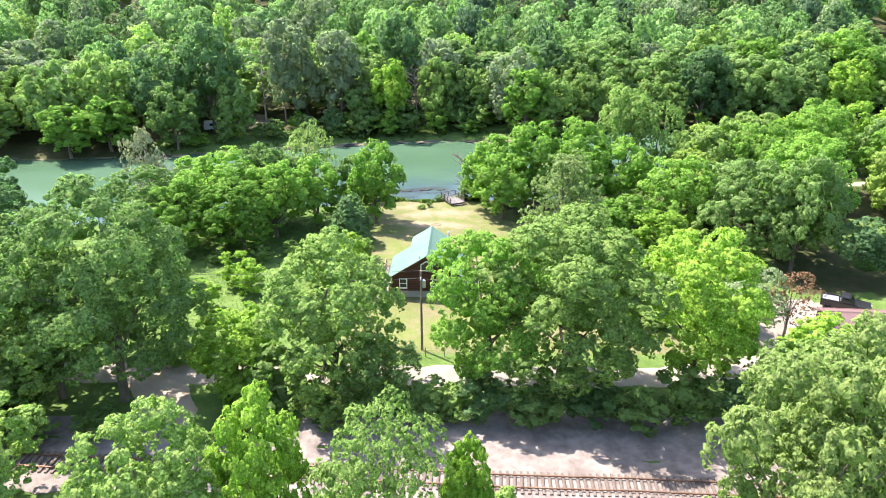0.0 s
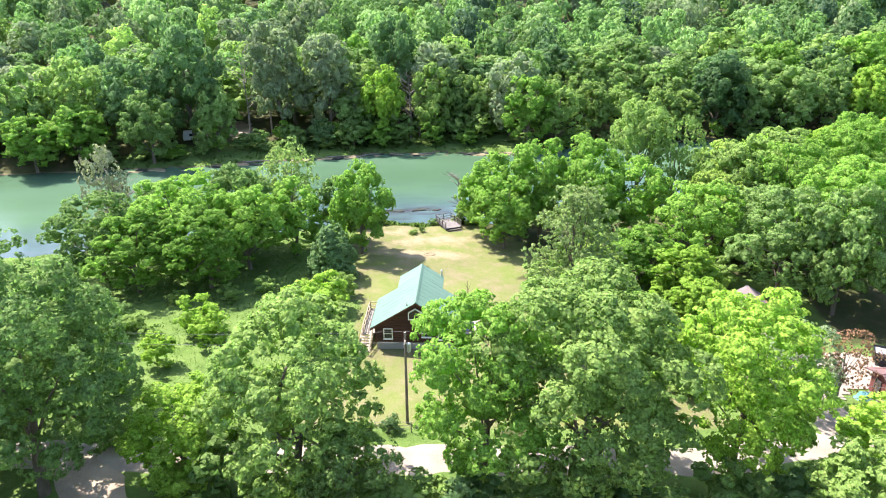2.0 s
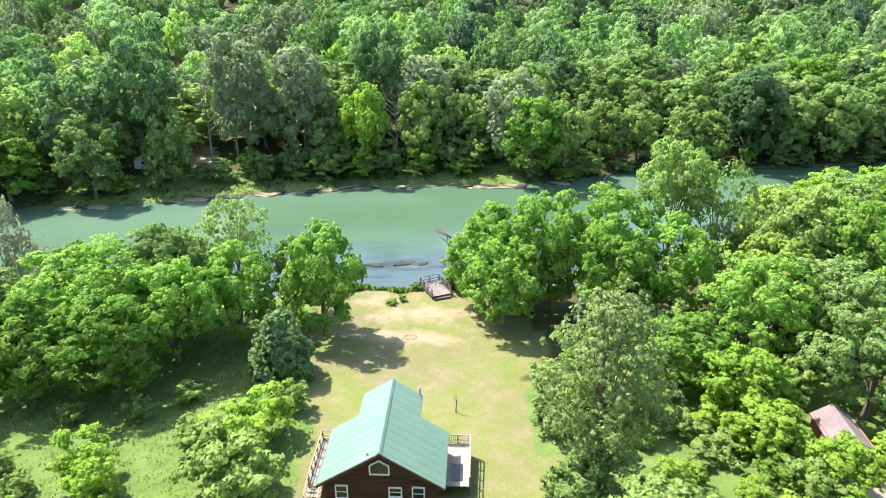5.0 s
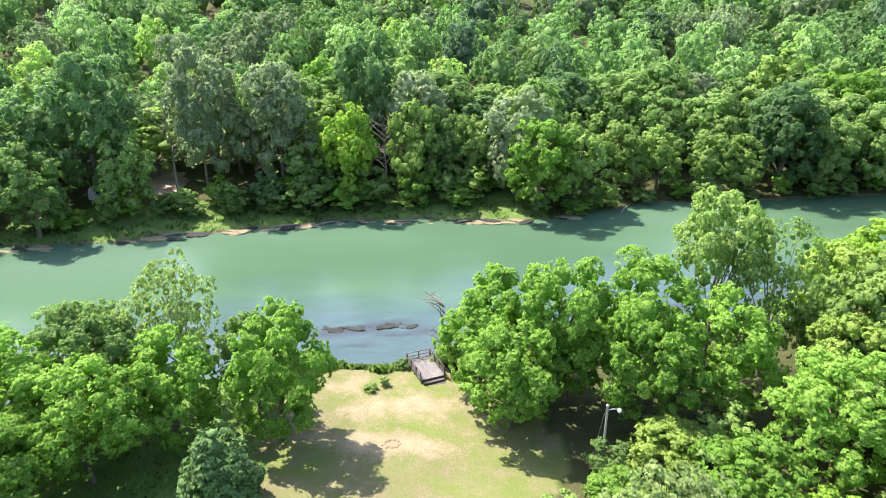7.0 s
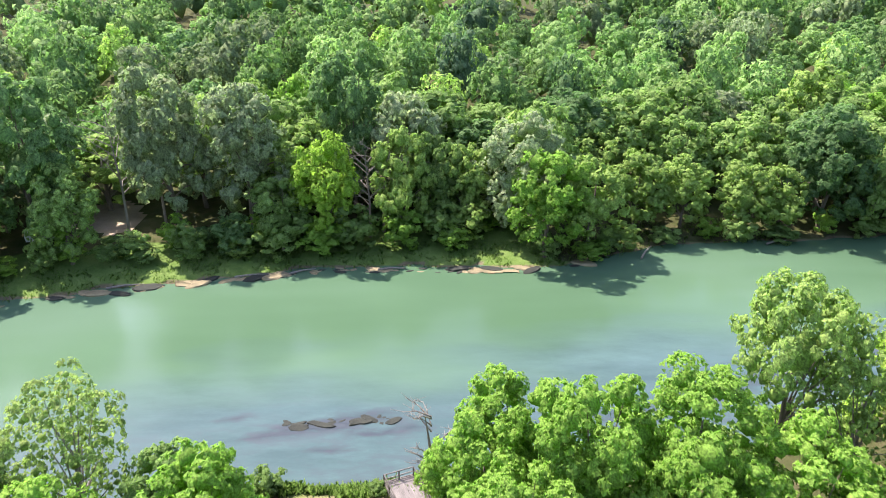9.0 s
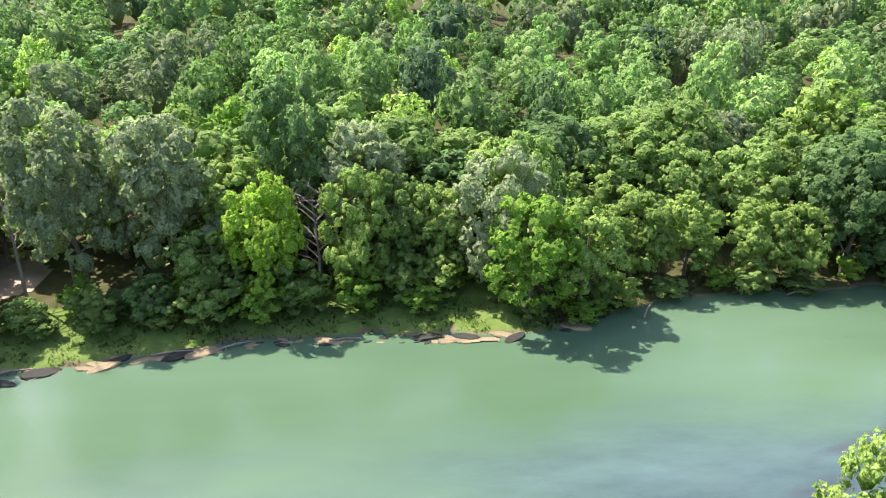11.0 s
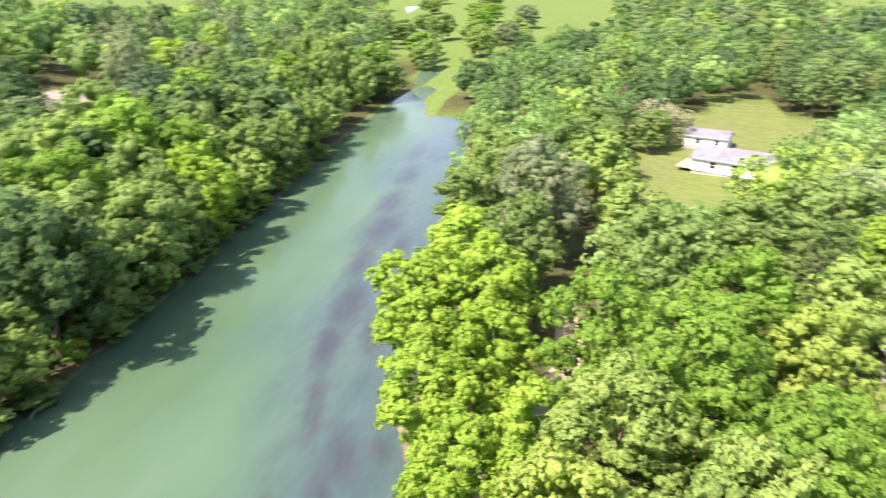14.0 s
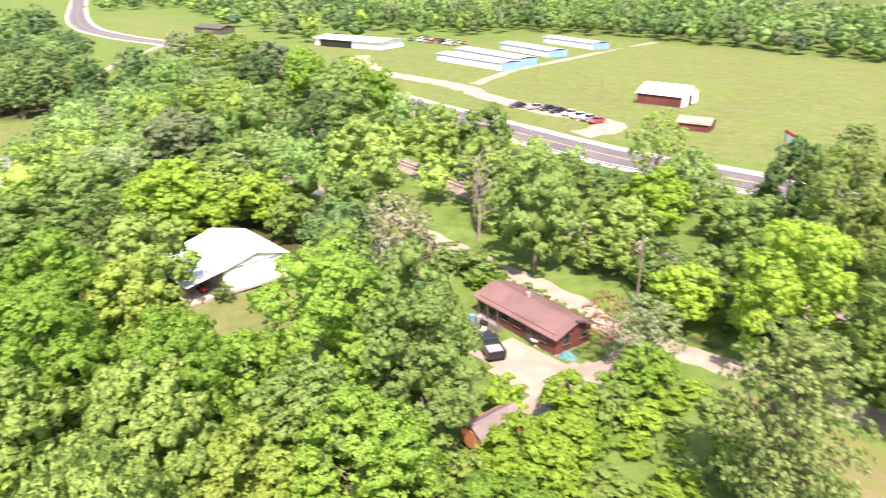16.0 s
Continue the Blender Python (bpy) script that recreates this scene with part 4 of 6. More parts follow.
# pine grove and single trees past the white house
for k in range(27):
    x, y = 212 + (k % 9) * 9 + 3 * math.sin(k * 5), 64 + (k // 9) * 10 + 3 * math.sin(k * 3.1)
    tree(x, y, land_z(x, y) + 13 + 2 * math.sin(k * 2.2), 4.8, "P" if k % 5 else "R", "CCP"[k % 3] if k % 5 else "D", q=0.3)
for k, (x, y, h, r) in enumerate([(300, 214, 13, 7), (318, 220, 14, 8), (345, 228, 12, 7), (325, 196, 13, 8), (358, 206, 13, 8), (390, 232, 14, 8), (420, 218, 13, 8), (396, 270, 14, 8), (424, 280, 14, 9), (378, 250, 13, 7), (455, 262, 12, 8), (480, 225, 12, 8), (440, 196, 13, 8), (520, 245, 12, 8), (560, 290, 13, 9), (600, 250, 13, 9), (660, 310, 13, 9), (338, 186, 13, 7), (372, 190, 13, 7)]):
    tree(x, y, land_z(x, y) + h, r, "R", "MVGLM"[k % 5], q=0.3)
# bank of the woods across the river
for row in [
    (-57, 177.5, 26, 8, "R", "D"), (-37.5, 182, 26.2, 7, "T", "G"), (-26, 184, 23.5, 7.4, "T", "G"), (-45, 181, 21, 5, "X", "W"), (-41, 186, 19, 5, "X", "W"), (-13.5, 179, 16.6, 5.4, "R", "Y"),
    (-1.5, 181.5, 17, 5, "R", "L"), (-7, 182, 13.5, 3, "X", "W"), (20, 175.5, 15, 6.4, "R", "V"), (27, 178.5, 13.5, 5.6, "R", "L"), (8.5, 186, 13.4, 4.6, "R", "L"), (3.5, 186, 15, 4.6, "R", "M"),
    (-10.5, 194, 26.5, 7, "R", "D"), (66.5, 186, 17.2, 7, "R", "D"), (-62, 164.5, 14, 6, "R", "M"), (-68, 172, 20, 7, "R", "D"), (-50, 172, 14, 5, "R", "M"), (-20, 177.5, 10.5, 4.6, "R", "M"),
    (36, 186, 12, 5, "R", "L"), (44, 187, 11, 4.8, "R", "L"), (53, 185, 10.5, 4.6, "R", "L"), (104, 190, 13.5, 5.6, "R", "Y"), (110, 195, 14, 5.6, "R", "Y"), (85, 187.5, 15, 6, "R", "M"), (95, 190, 14, 5.6, "R", "M"),
    (207, 267, 19, 9, "R", "Y"), (199, 262, 17, 7, "R", "K"), (59, 184.5, 10, 4.2, "R", "L"), (75, 186.5, 13, 5, "R", "M"),
]:
    tree(*row, q=0.45)
TALL = len(TREES)


def scatter(rng, x0, x1, y0, y1, gap, keep, tries):
    """Places at least gap apart, also from the trees that stand already."""
    cell, grid = gap, {}
    for x, y, r in TREES:
        grid.setdefault((int(x // cell), int(y // cell)), []).append((x, y))
    out = []
    xs, ys = rng.uniform(x0, x1, tries), rng.uniform(y0, y1, tries)
    ok = keep(xs, ys)
    for x, y in zip(xs[ok], ys[ok]):
        i, j = int(x // cell), int(y // cell)
        near = [p for a in (-1, 0, 1) for b in (-1, 0, 1) for p in grid.get((i + a, j + b), ())]
        if all((x - p) ** 2 + (y - q) ** 2 > gap * gap for p, q in near):
            grid.setdefault((i, j), []).append((x, y))
            out.append((float(x), float(y)))
    return out


RNG = np.random.default_rng(7)


def bank_woods(x, y):
    b = y - far_bank(x)
    grassy = (x > -50) & (x < 17)
    return (b > np.where((x > -6) & (x < 15), 14.5, np.where(grassy, 9.5, 2.5))) & (b < 40) & ~inside(x, y, HOLM) & ~inside(x, y, HILL_YARD)


patch("driveway", [(171, 281), (179, 275), (190, 288), (188, 297), (180, 295)], GRAVEL, "pale gravel clearing among the hillside trees", "driveway", 0.1, 1.5)
ribbon("driveway", [(146, 252), (158, 266), (170, 278), (176, 285)], 4.0, ASPHALT, "narrow dark track through the hillside trees", "track", 0.08, 3, 0.6)
for x, y in scatter(RNG, -138, 240, 140, 250, 8.3, bank_woods, 10000):
    b = y - far_bank(x)
    h = (RNG.uniform(10, 15) if b < 9 else RNG.uniform(14, 21))
    tone = str(RNG.choice(list("MMMLLLVGGG" if x < 0 else "DMMMMLLVGG" if x < 60 else "DDMMMLLVMV"), 1)[0]) if b > 9 else str(RNG.choice(list("MMLV" if x < 25 else "MMLY")))
    tree(x, y, land_z(x, y) + h, RNG.uniform(5.6, 9.0) * (0.72 if b < 9 else 1.0), "T" if RNG.random() < 0.3 else "R", tone, 0.36 if b < 20 and -70 < x < 130 else 0.26)

# per-tree leaf tones, blue raised to put distance haze into the colour
HAZY_TONES = np.array([(0.116, 0.208, 0.088), (0.156, 0.266, 0.098), (0.198, 0.335, 0.108), (0.265, 0.402, 0.145), (0.330, 0.470, 0.120), (0.245, 0.312, 0.165), (0.116, 0.196, 0.112)])
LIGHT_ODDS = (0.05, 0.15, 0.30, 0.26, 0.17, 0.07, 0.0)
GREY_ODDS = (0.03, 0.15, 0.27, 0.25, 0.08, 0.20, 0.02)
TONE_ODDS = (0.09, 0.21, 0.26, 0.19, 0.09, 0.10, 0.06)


def woodland(name, label, places, n, size, hr, seed, rr=(4.6, 6.8), odds=TONE_ODDS):
    """Many far trees joined into one mesh of leaf sprays."""
    rng = np.random.default_rng(seed)
    base = [crown_arrays(seed * 10 + k, n, size, count=44 if n > 200 else 16, per=7, z0=1.5, core=2, low=-0.45, span=(0.12, 0.24) if n > 200 else (0.18, 0.3))[:3] for k in range(6)]
    vs, fs, ts, ns, off = [], [], [], [], 0
    for x, y in places:
        v, f, nn = base[rng.integers(6)]
        a, r, h = rng.uniform(0, math.tau), rng.uniform(*rr) / 6.0, rng.uniform(*hr) / 16.0
        turn = np.array([[math.cos(a), -math.sin(a), 0], [math.sin(a), math.cos(a), 0], [0, 0, 1]])
        vs.append((v @ turn.T) * np.array([r, r, h]) + np.array([x, y, land_z(x, y)]))
        ns.append(nn @ turn.T)
        fs.append(f + off)
        off += len(v)
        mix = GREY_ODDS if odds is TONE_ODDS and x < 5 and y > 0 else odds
        ts.append(np.tile(HAZY_TONES[rng.choice(len(HAZY_TONES), p=mix)] * rng.uniform(0.78, 1.25) * (1.08 if odds is LIGHT_ODDS else 1.0), (len(v), 1)))
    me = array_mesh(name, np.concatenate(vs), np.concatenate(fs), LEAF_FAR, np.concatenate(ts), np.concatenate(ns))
    return tagged(new(name, me), label, "woodland", kind="stuff")


hill = lambda x, y: (y - far_bank(x) > 38) & ~inside(x, y, HILL_YARD) & ~inside(x, y, [(300, 150), (600, 230), (600, 420), (380, 330)])
mid_places = scatter(RNG, -150, 300, 170, 330, 9.6, lambda x, y: hill(x, y) & (y < 285), 9000)
TREES += [(x, y, 5) for x, y in mid_places]
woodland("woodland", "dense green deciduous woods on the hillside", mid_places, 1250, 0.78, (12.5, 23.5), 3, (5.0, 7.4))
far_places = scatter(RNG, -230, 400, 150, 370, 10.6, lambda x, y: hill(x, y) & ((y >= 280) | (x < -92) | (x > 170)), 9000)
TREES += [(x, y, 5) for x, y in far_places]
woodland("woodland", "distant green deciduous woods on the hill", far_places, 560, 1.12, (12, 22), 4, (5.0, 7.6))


bend_places = scatter(RNG, 225, 620, 195, 430, 9.6, lambda x, y: (y > 128 + 0.36 * (x - 7)) & (y < 250 + 0.36 * (x - 7)) & (y - far_bank(x) > 6) & ~inside(x, y, [(395, 240), (430, 240), (430, 285), (395, 285)]), 2500)
TREES += [(x, y, 5) for x, y in bend_places]
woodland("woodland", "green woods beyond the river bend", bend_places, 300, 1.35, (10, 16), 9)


def east_woods(x, y):
    b = near_bank(x) - y
    return (b > 4) & ~clearing(x, y, 3.5) & ~inside(x, y, GROVE)


LANE_VIEW = [(108, 58), (120, 67), (150, 64), (166, 58), (166, 52), (108, 54)]
near_places = scatter(RNG, 40, 330, -2, 210, 8.5, lambda x, y: east_woods(x, y) & ~inside(x, y, LANE_VIEW) & (y > 62 - 0.12 * np.maximum(x - 60, 0)), 5000)
TREES += [(x, y, 5) for x, y in near_places]
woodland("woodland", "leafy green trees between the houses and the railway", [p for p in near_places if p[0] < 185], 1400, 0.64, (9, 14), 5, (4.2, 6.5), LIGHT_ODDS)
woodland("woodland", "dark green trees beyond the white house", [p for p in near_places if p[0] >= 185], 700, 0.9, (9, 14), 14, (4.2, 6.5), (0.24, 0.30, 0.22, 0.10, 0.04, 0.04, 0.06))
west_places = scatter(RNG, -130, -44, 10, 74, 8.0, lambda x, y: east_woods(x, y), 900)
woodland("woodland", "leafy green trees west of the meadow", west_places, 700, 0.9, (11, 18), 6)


rail_places = scatter(RNG, 46, 270, 8, 60, 7.5, lambda x, y: ~clearing(x, y, 2.5) & ~inside(x, y, LANE_VIEW), 1500)
TREES += [(x, y, 5) for x, y in rail_places]
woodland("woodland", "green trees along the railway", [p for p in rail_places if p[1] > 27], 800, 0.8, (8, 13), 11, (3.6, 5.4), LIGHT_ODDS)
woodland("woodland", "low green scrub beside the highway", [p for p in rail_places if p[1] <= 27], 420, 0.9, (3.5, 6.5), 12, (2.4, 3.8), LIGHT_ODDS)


def behind(x, y):
    return ~clearing(x, y, 2.0) & (near_bank(x) - y > 4)


edge_woods = scatter(RNG, -60, 420, -330, -110, 8.6, lambda x, y: behind(x, y) & ((y < -188 - 0.06 * (x - 90)) | ((x > 235) & (y < -150))), 4500)
TREES += [(x, y, 5) for x, y in edge_woods]
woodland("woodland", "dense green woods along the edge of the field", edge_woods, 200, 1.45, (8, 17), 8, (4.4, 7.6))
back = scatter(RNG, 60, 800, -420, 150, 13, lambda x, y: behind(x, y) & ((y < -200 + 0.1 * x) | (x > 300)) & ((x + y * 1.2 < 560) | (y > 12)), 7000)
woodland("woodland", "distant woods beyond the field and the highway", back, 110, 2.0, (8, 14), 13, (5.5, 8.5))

# ---- buildings ----


def gable_roof(parent, x0, x1, y0, y1, eave, ridge, mat, thick=0.14, ribs=0.0, name="roof", label=""):
    """Two roof slopes with the ridge along y, each a part; ribs: spacing of raised seams."""
    xm = (x0 + x1) / 2
    for xa in (x0, x1):
        g = Geo().slab([(xa, y0, eave), (xm, y0, ridge), (xm, y1, ridge), (xa, y1, eave)], thick)
        side = part(name, g, mat, parent, label)
        if ribs:
            s = Geo()
            y = y0 + ribs / 2
            while y < y1:
                s.slab([(xa, y - 0.018, eave + 0.014), (xm, y - 0.018, ridge + 0.014), (xm, y + 0.018, ridge + 0.014), (xa, y + 0.018, eave + 0.014)], 0.02)
                y += ribs
            part("seam", s, mat, side)
    part("ridge_cap", Geo().prism([(xm - 0.2, ridge - 0.08), (xm, ridge + 0.07), (xm + 0.2, ridge - 0.08), (xm, ridge - 0.02)], y0 - 0.02, y1 + 0.02), mat, parent)


def window(parent, x, y, z, w, h, face="y-", trim=TRIM_WHITE):
    """A framed window on a wall: frame, sill, pane, mid bar. face: the way it looks."""
    out = {"y-": (0, 0), "y+": (0, 180), "x-": (0, -90), "x+": (0, 90)}[face][1]
    fr = Geo()
    t = 0.09
    fr.box(-w / 2 - t, -0.07, -h / 2 - t, -w / 2, 0.03, h / 2 + t).box(w / 2, -0.07, -h / 2 - t, w / 2 + t, 0.03, h / 2 + t)
    fr.box(-w / 2, -0.07, h / 2, w / 2, 0.03, h / 2 + t).box(-w / 2, -0.07, -h / 2 - t, w / 2, 0.03, -h / 2)
    f = at(part("window", fr, trim, parent, "white-framed sash window" if trim is TRIM_WHITE else "dark-framed sash window"), x, y, z, out)
    part("pane", Geo().box(-w / 2, -0.02, -h / 2, w / 2, 0.0, h / 2), GLASS, f)
    part("meeting_rail", Geo().box(-w / 2, -0.05, -0.03, w / 2, -0.022, 0.03), trim, f)
    part("window_sill", Geo().box(-w / 2 - 0.12, -0.13, -h / 2 - t - 0.05, w / 2 + 0.12, 0.0, -h / 2 - t - 0.002), trim, f)
    return f


def door(parent, x, y, z, w, h, face, mat, label):
    out = {"y-": 0, "y+": 180, "x-": -90, "x+": 90}[face]
    d = at(part("door", Geo().box(-w / 2, -0.06, 0, w / 2, 0.02, h), mat, parent, label), x, y, z, out)
    part("door_handle", Geo().tube([(w * 0.38, -0.12, h * 0.48), (w * 0.38, -0.06, h * 0.48)], [0.035, 0.03], 6), METAL_GREY, d)
    return d


def railing(parent, a, b, z, h=1.0, mat=RAIL_WOOD, posts=5, bars=0):
    """Posts, a top rail and thin pickets from a to b."""
    a, b = Vector((*a, z)), Vector((*b, z))
    for k in range(posts):
        p = a.lerp(b, k / (posts - 1))
        part("post", Geo().box(p.x - 0.06, p.y - 0.06, z - 0.05, p.x + 0.06, p.y + 0.06, z + h), mat, parent)
    for hh in (h - 0.04, 0.45, 0.12):
        part("rail", Geo().tube([a + Vector((0, 0, hh)), b + Vector((0, 0, hh))], [0.055, 0.055], 6), mat, parent)
    if bars:
        g = Geo()
        for k in range(1, bars):
            p = a.lerp(b, k / bars)
            g.box(p.x - 0.02, p.y - 0.02, z + 0.12, p.x + 0.02, p.y + 0.02, z + h - 0.08)
        part("pickets", g, mat, parent)


def log_wall(parent, a, b, z0, z1, apex=None, gap=0.24, skip=()):
    """A wall of round log courses from a to b; with apex, a gable above z1."""
    ax, bx = Vector((*a, 0)), Vector((*b, 0))
    d = (bx - ax).normalized()
    w = part("wall", Geo().add(*plate(ax, bx, z0, z1, apex)), LOG, parent)
    z = z0 + gap / 2
    top = apex if apex else z1
    while z < top - 0.1:
        cut = 0.0 if z <= z1 else (z - z1) / (apex - z1) * (bx - ax).length / 2
        over = 0.18 if z <= z1 else -0.1
        s, e = ax + d * (cut - over), bx - d * (cut - over)
        if (e - s).length > 0.3:
            part("log", Geo().tube([s + Vector((0, 0, z)), e + Vector((0, 0, z))], [gap * 0.55] * 2, 8), LOG, w)
        z += gap
    return w


def plate(a, b, z0, z1, apex):
    """A thin upright wall core between two ground points."""
    n = Vector((-(b - a).y, (b - a).x, 0)).normalized() * 0.06
    m = (a + b) / 2
    out = [(a, z0), (b, z0), (b, z1)] + ([(m, apex)] if apex else []) + [(a, z1)]
    k = len(out)
    v = [(p + n) + Vector((0, 0, z)) for p, z in out] + [(p - n) + Vector((0, 0, z)) for p, z in out]
    f = [tuple(range(k)), tuple(range(2 * k - 1, k - 1, -1))] + [(i, i + k, (i + 1) % k + k, (i + 1) % k) for i in range(k)]
    return v, f


def make_cabin():
    c = thing("log_cabin", pose(-2.15, 79.9, 2.45, 0, 0, -2.6), "dark brown log cabin with a green metal roof on the lawn", "cabin")
    part("foundation", Geo().box(-4.2, 0.35, -0.6, 4.3, 6.6, 0.85), BLOCK, c, "grey block foundation")
    part("foundation", Geo().box(-2.0, 6.6, -0.6, 2.0, 9.3, 0.85), BLOCK, c, "grey block foundation")
    part("floor", Geo().box(-4.2, 0.35, 0.85, 4.3, 6.6, 0.95), GREY_WOOD, c)
    log_wall(c, (-4.2, 0.4), (4.3, 0.4), 0.95, 2.85, 5.5)
    log_wall(c, (-4.2, 6.5), (4.3, 6.5), 0.95, 2.85, 5.5)
    log_wall(c, (-4.2, 0.4), (-4.2, 6.5), 0.95, 2.95)
    log_wall(c, (4.3, 0.4), (4.3, 6.5), 0.95, 2.95)
    log_wall(c, (-2.0, 6.5), (-2.0, 9.2), 0.95, 4.2)
    log_wall(c, (2.0, 6.5), (2.0, 9.2), 0.95, 4.2)
    log_wall(c, (-2.0, 9.2), (2.0, 9.2), 0.95, 4.2, 5.5)
    gable_roof(c, -4.85, 4.95, 0.0, 6.75, 2.72, 5.85, ROOF_GREEN, 0.13, 0.9, label="green metal roof slope")
    gable_roof(c, -2.5, 2.6, 6.7, 9.75, 4.25, 5.85, ROOF_GREEN, 0.13, 0.9, label="green metal roof slope")
    for s, xe in ((-1, -4.85), (1, 4.95)):
        part("barge_board", Geo().slab([(xe, -0.06, 2.66), (0.05, -0.06, 5.79), (0.05, -0.02, 5.79), (xe, -0.02, 2.66)], 0.22), LOG, c)
    window(c, -2.95, 0.22, 2.0, 0.8, 1.1)
    window(c, 1.15, 0.22, 2.1, 0.85, 0.75)
    window(c, 2.9, 0.22, 2.0, 0.8, 1.1)
    window(c, -4.4, 3.4, 2.0, 0.8, 1.0, "x-")
    window(c, -2.2, 8.0, 2.2, 0.8, 1.0, "x-")
    window(c, 2.2, 8.0, 2.2, 0.8, 1.0, "x+")
    # the five-sided gable window
    g = Geo()
    out = [(-0.72, 3.75), (0.72, 3.75), (0.72, 4.55), (0.0, 5.02), (-0.72, 4.55)]
    for (xa, za), (xb, zb) in zip(out, out[1:] + out[:1]):
        g.tube([(xa, 0.2, za), (xb, 0.2, zb)], [0.075, 0.075], 4)
    f = part("window", g, TRIM_WHITE, c, "white-framed five-sided gable window")
    part("pane", Geo().prism(out, 0.21, 0.23), GLASS, f)
    door(c, -4.42, 5.2, 0.97, 0.9, 2.0, "x-", DARK_WOOD, "dark wooden side door")
    door(c, 4.52, 5.0, 0.97, 0.9, 2.0, "x+", DARK_WOOD, "dark wooden side door")
    part("vent_pipe", Geo().tube([(2.35, 9.55, 4.0), (2.35, 9.55, 5.1)], [0.09, 0.09], 8).tube([(2.35, 9.55, 5.1), (2.35, 9.55, 5.25)], [0.16, 0.05], 8), METAL_GREY, c)
    part("vent_pipe", Geo().tube([(-0.9, 0.5, 5.2), (-0.9, 0.5, 5.55)], [0.07, 0.07], 8), METAL_GREY, c)
    # west deck with its stairs
    d = part("deck", Geo().box(-6.0, 2.2, 0.78, -4.42, 7.7, 0.86), DARK_WOOD, c, "weathered wooden side deck")
    for k in range(39):
        part("board", Geo().box(-6.0, 2.2 + k * 0.141, 0.862, -4.42, 2.2 + k * 0.141 + 0.125, 0.9), DECK_WOOD, d)
    for x in (-5.95, -4.6):
        for y in (2.3, 5.0, 7.6):
            part("leg", Geo().box(x - 0.07, y - 0.07, -0.5, x + 0.07, y + 0.07, 0.78), DARK_WOOD, d)
    railing(d, (-5.95, 2.2), (-5.95, 7.65), 0.9, 1.0, RAIL_WOOD, 6)
    railing(d, (-5.95, 7.65), (-4.5, 7.65), 0.9, 1.0, RAIL_WOOD, 2)
    st = part("stairs", Geo().slab([(-6.0, -1.5, -0.2), (-5.9, -1.5, -0.2), (-5.9, 2.2, 0.86), (-6.0, 2.2, 0.86)], 0.25).slab([(-4.95, -1.5, -0.2), (-4.85, -1.5, -0.2), (-4.85, 2.2, 0.86), (-4.95, 2.2, 0.86)], 0.25), RAIL_WOOD, c, "pale wooden stairs down from the deck")
    for k in range(9):
        y, z = -1.45 + k * 0.41, -0.08 + k * 0.112
        part("step", Geo().box(-5.98, y, z, -4.87, y + 0.34, z + 0.05), RAIL_WOOD, st)
    for xx in (-5.97, -4.88):
        for k in range(3):
            y, z = -1.4 + k * 1.7, -0.1 + k * 0.46
            part("post", Geo().box(xx - 0.06, y - 0.06, z - 0.2, xx + 0.06, y + 0.06, z + 0.95), RAIL_WOOD, st)
        part("rail", Geo().tube([(xx, -1.4, 0.82), (xx, 2.15, 1.8)], [0.06, 0.06], 6), RAIL_WOOD, st)
        part("rail", Geo().tube([(xx, -1.4, 0.42), (xx, 2.15, 1.4)], [0.05, 0.05], 6), RAIL_WOOD, st)
    # east deck
    d = part("deck", Geo().box(4.53, 2.4, 0.78, 6.8, 7.6, 0.86), DARK_WOOD, c, "pale wooden side deck")
    for k in range(37):
        part("board", Geo().box(4.53, 2.4 + k * 0.141, 0.862, 6.8, 2.4 + k * 0.141 + 0.125, 0.9), DECK_WOOD, d)
    for x in (4.65, 6.7):
        for y in (2.5, 5.0, 7.5):
            part("leg", Geo().box(x - 0.07, y - 0.07, -0.5, x + 0.07, y + 0.07, 0.78), DARK_WOOD, d)
    railing(d, (6.75, 2.4), (6.75, 7.55), 0.9, 1.0, RAIL_WOOD, 5)
    railing(d, (4.6, 7.55), (6.75, 7.55), 0.9, 1.0, RAIL_WOOD, 3, 12)
    return c


make_cabin()
mat_on_deck = thing("door_mat", pose(3.75, 83.6, 3.36, 0, 0, -2.6), "dark grey mat lying on the cabin deck", "mat")
part("mat", Geo().box(-0.45, -1.0, 0.0, 0.45, 1.0, 0.03), BLACK_PAINT, mat_on_deck)


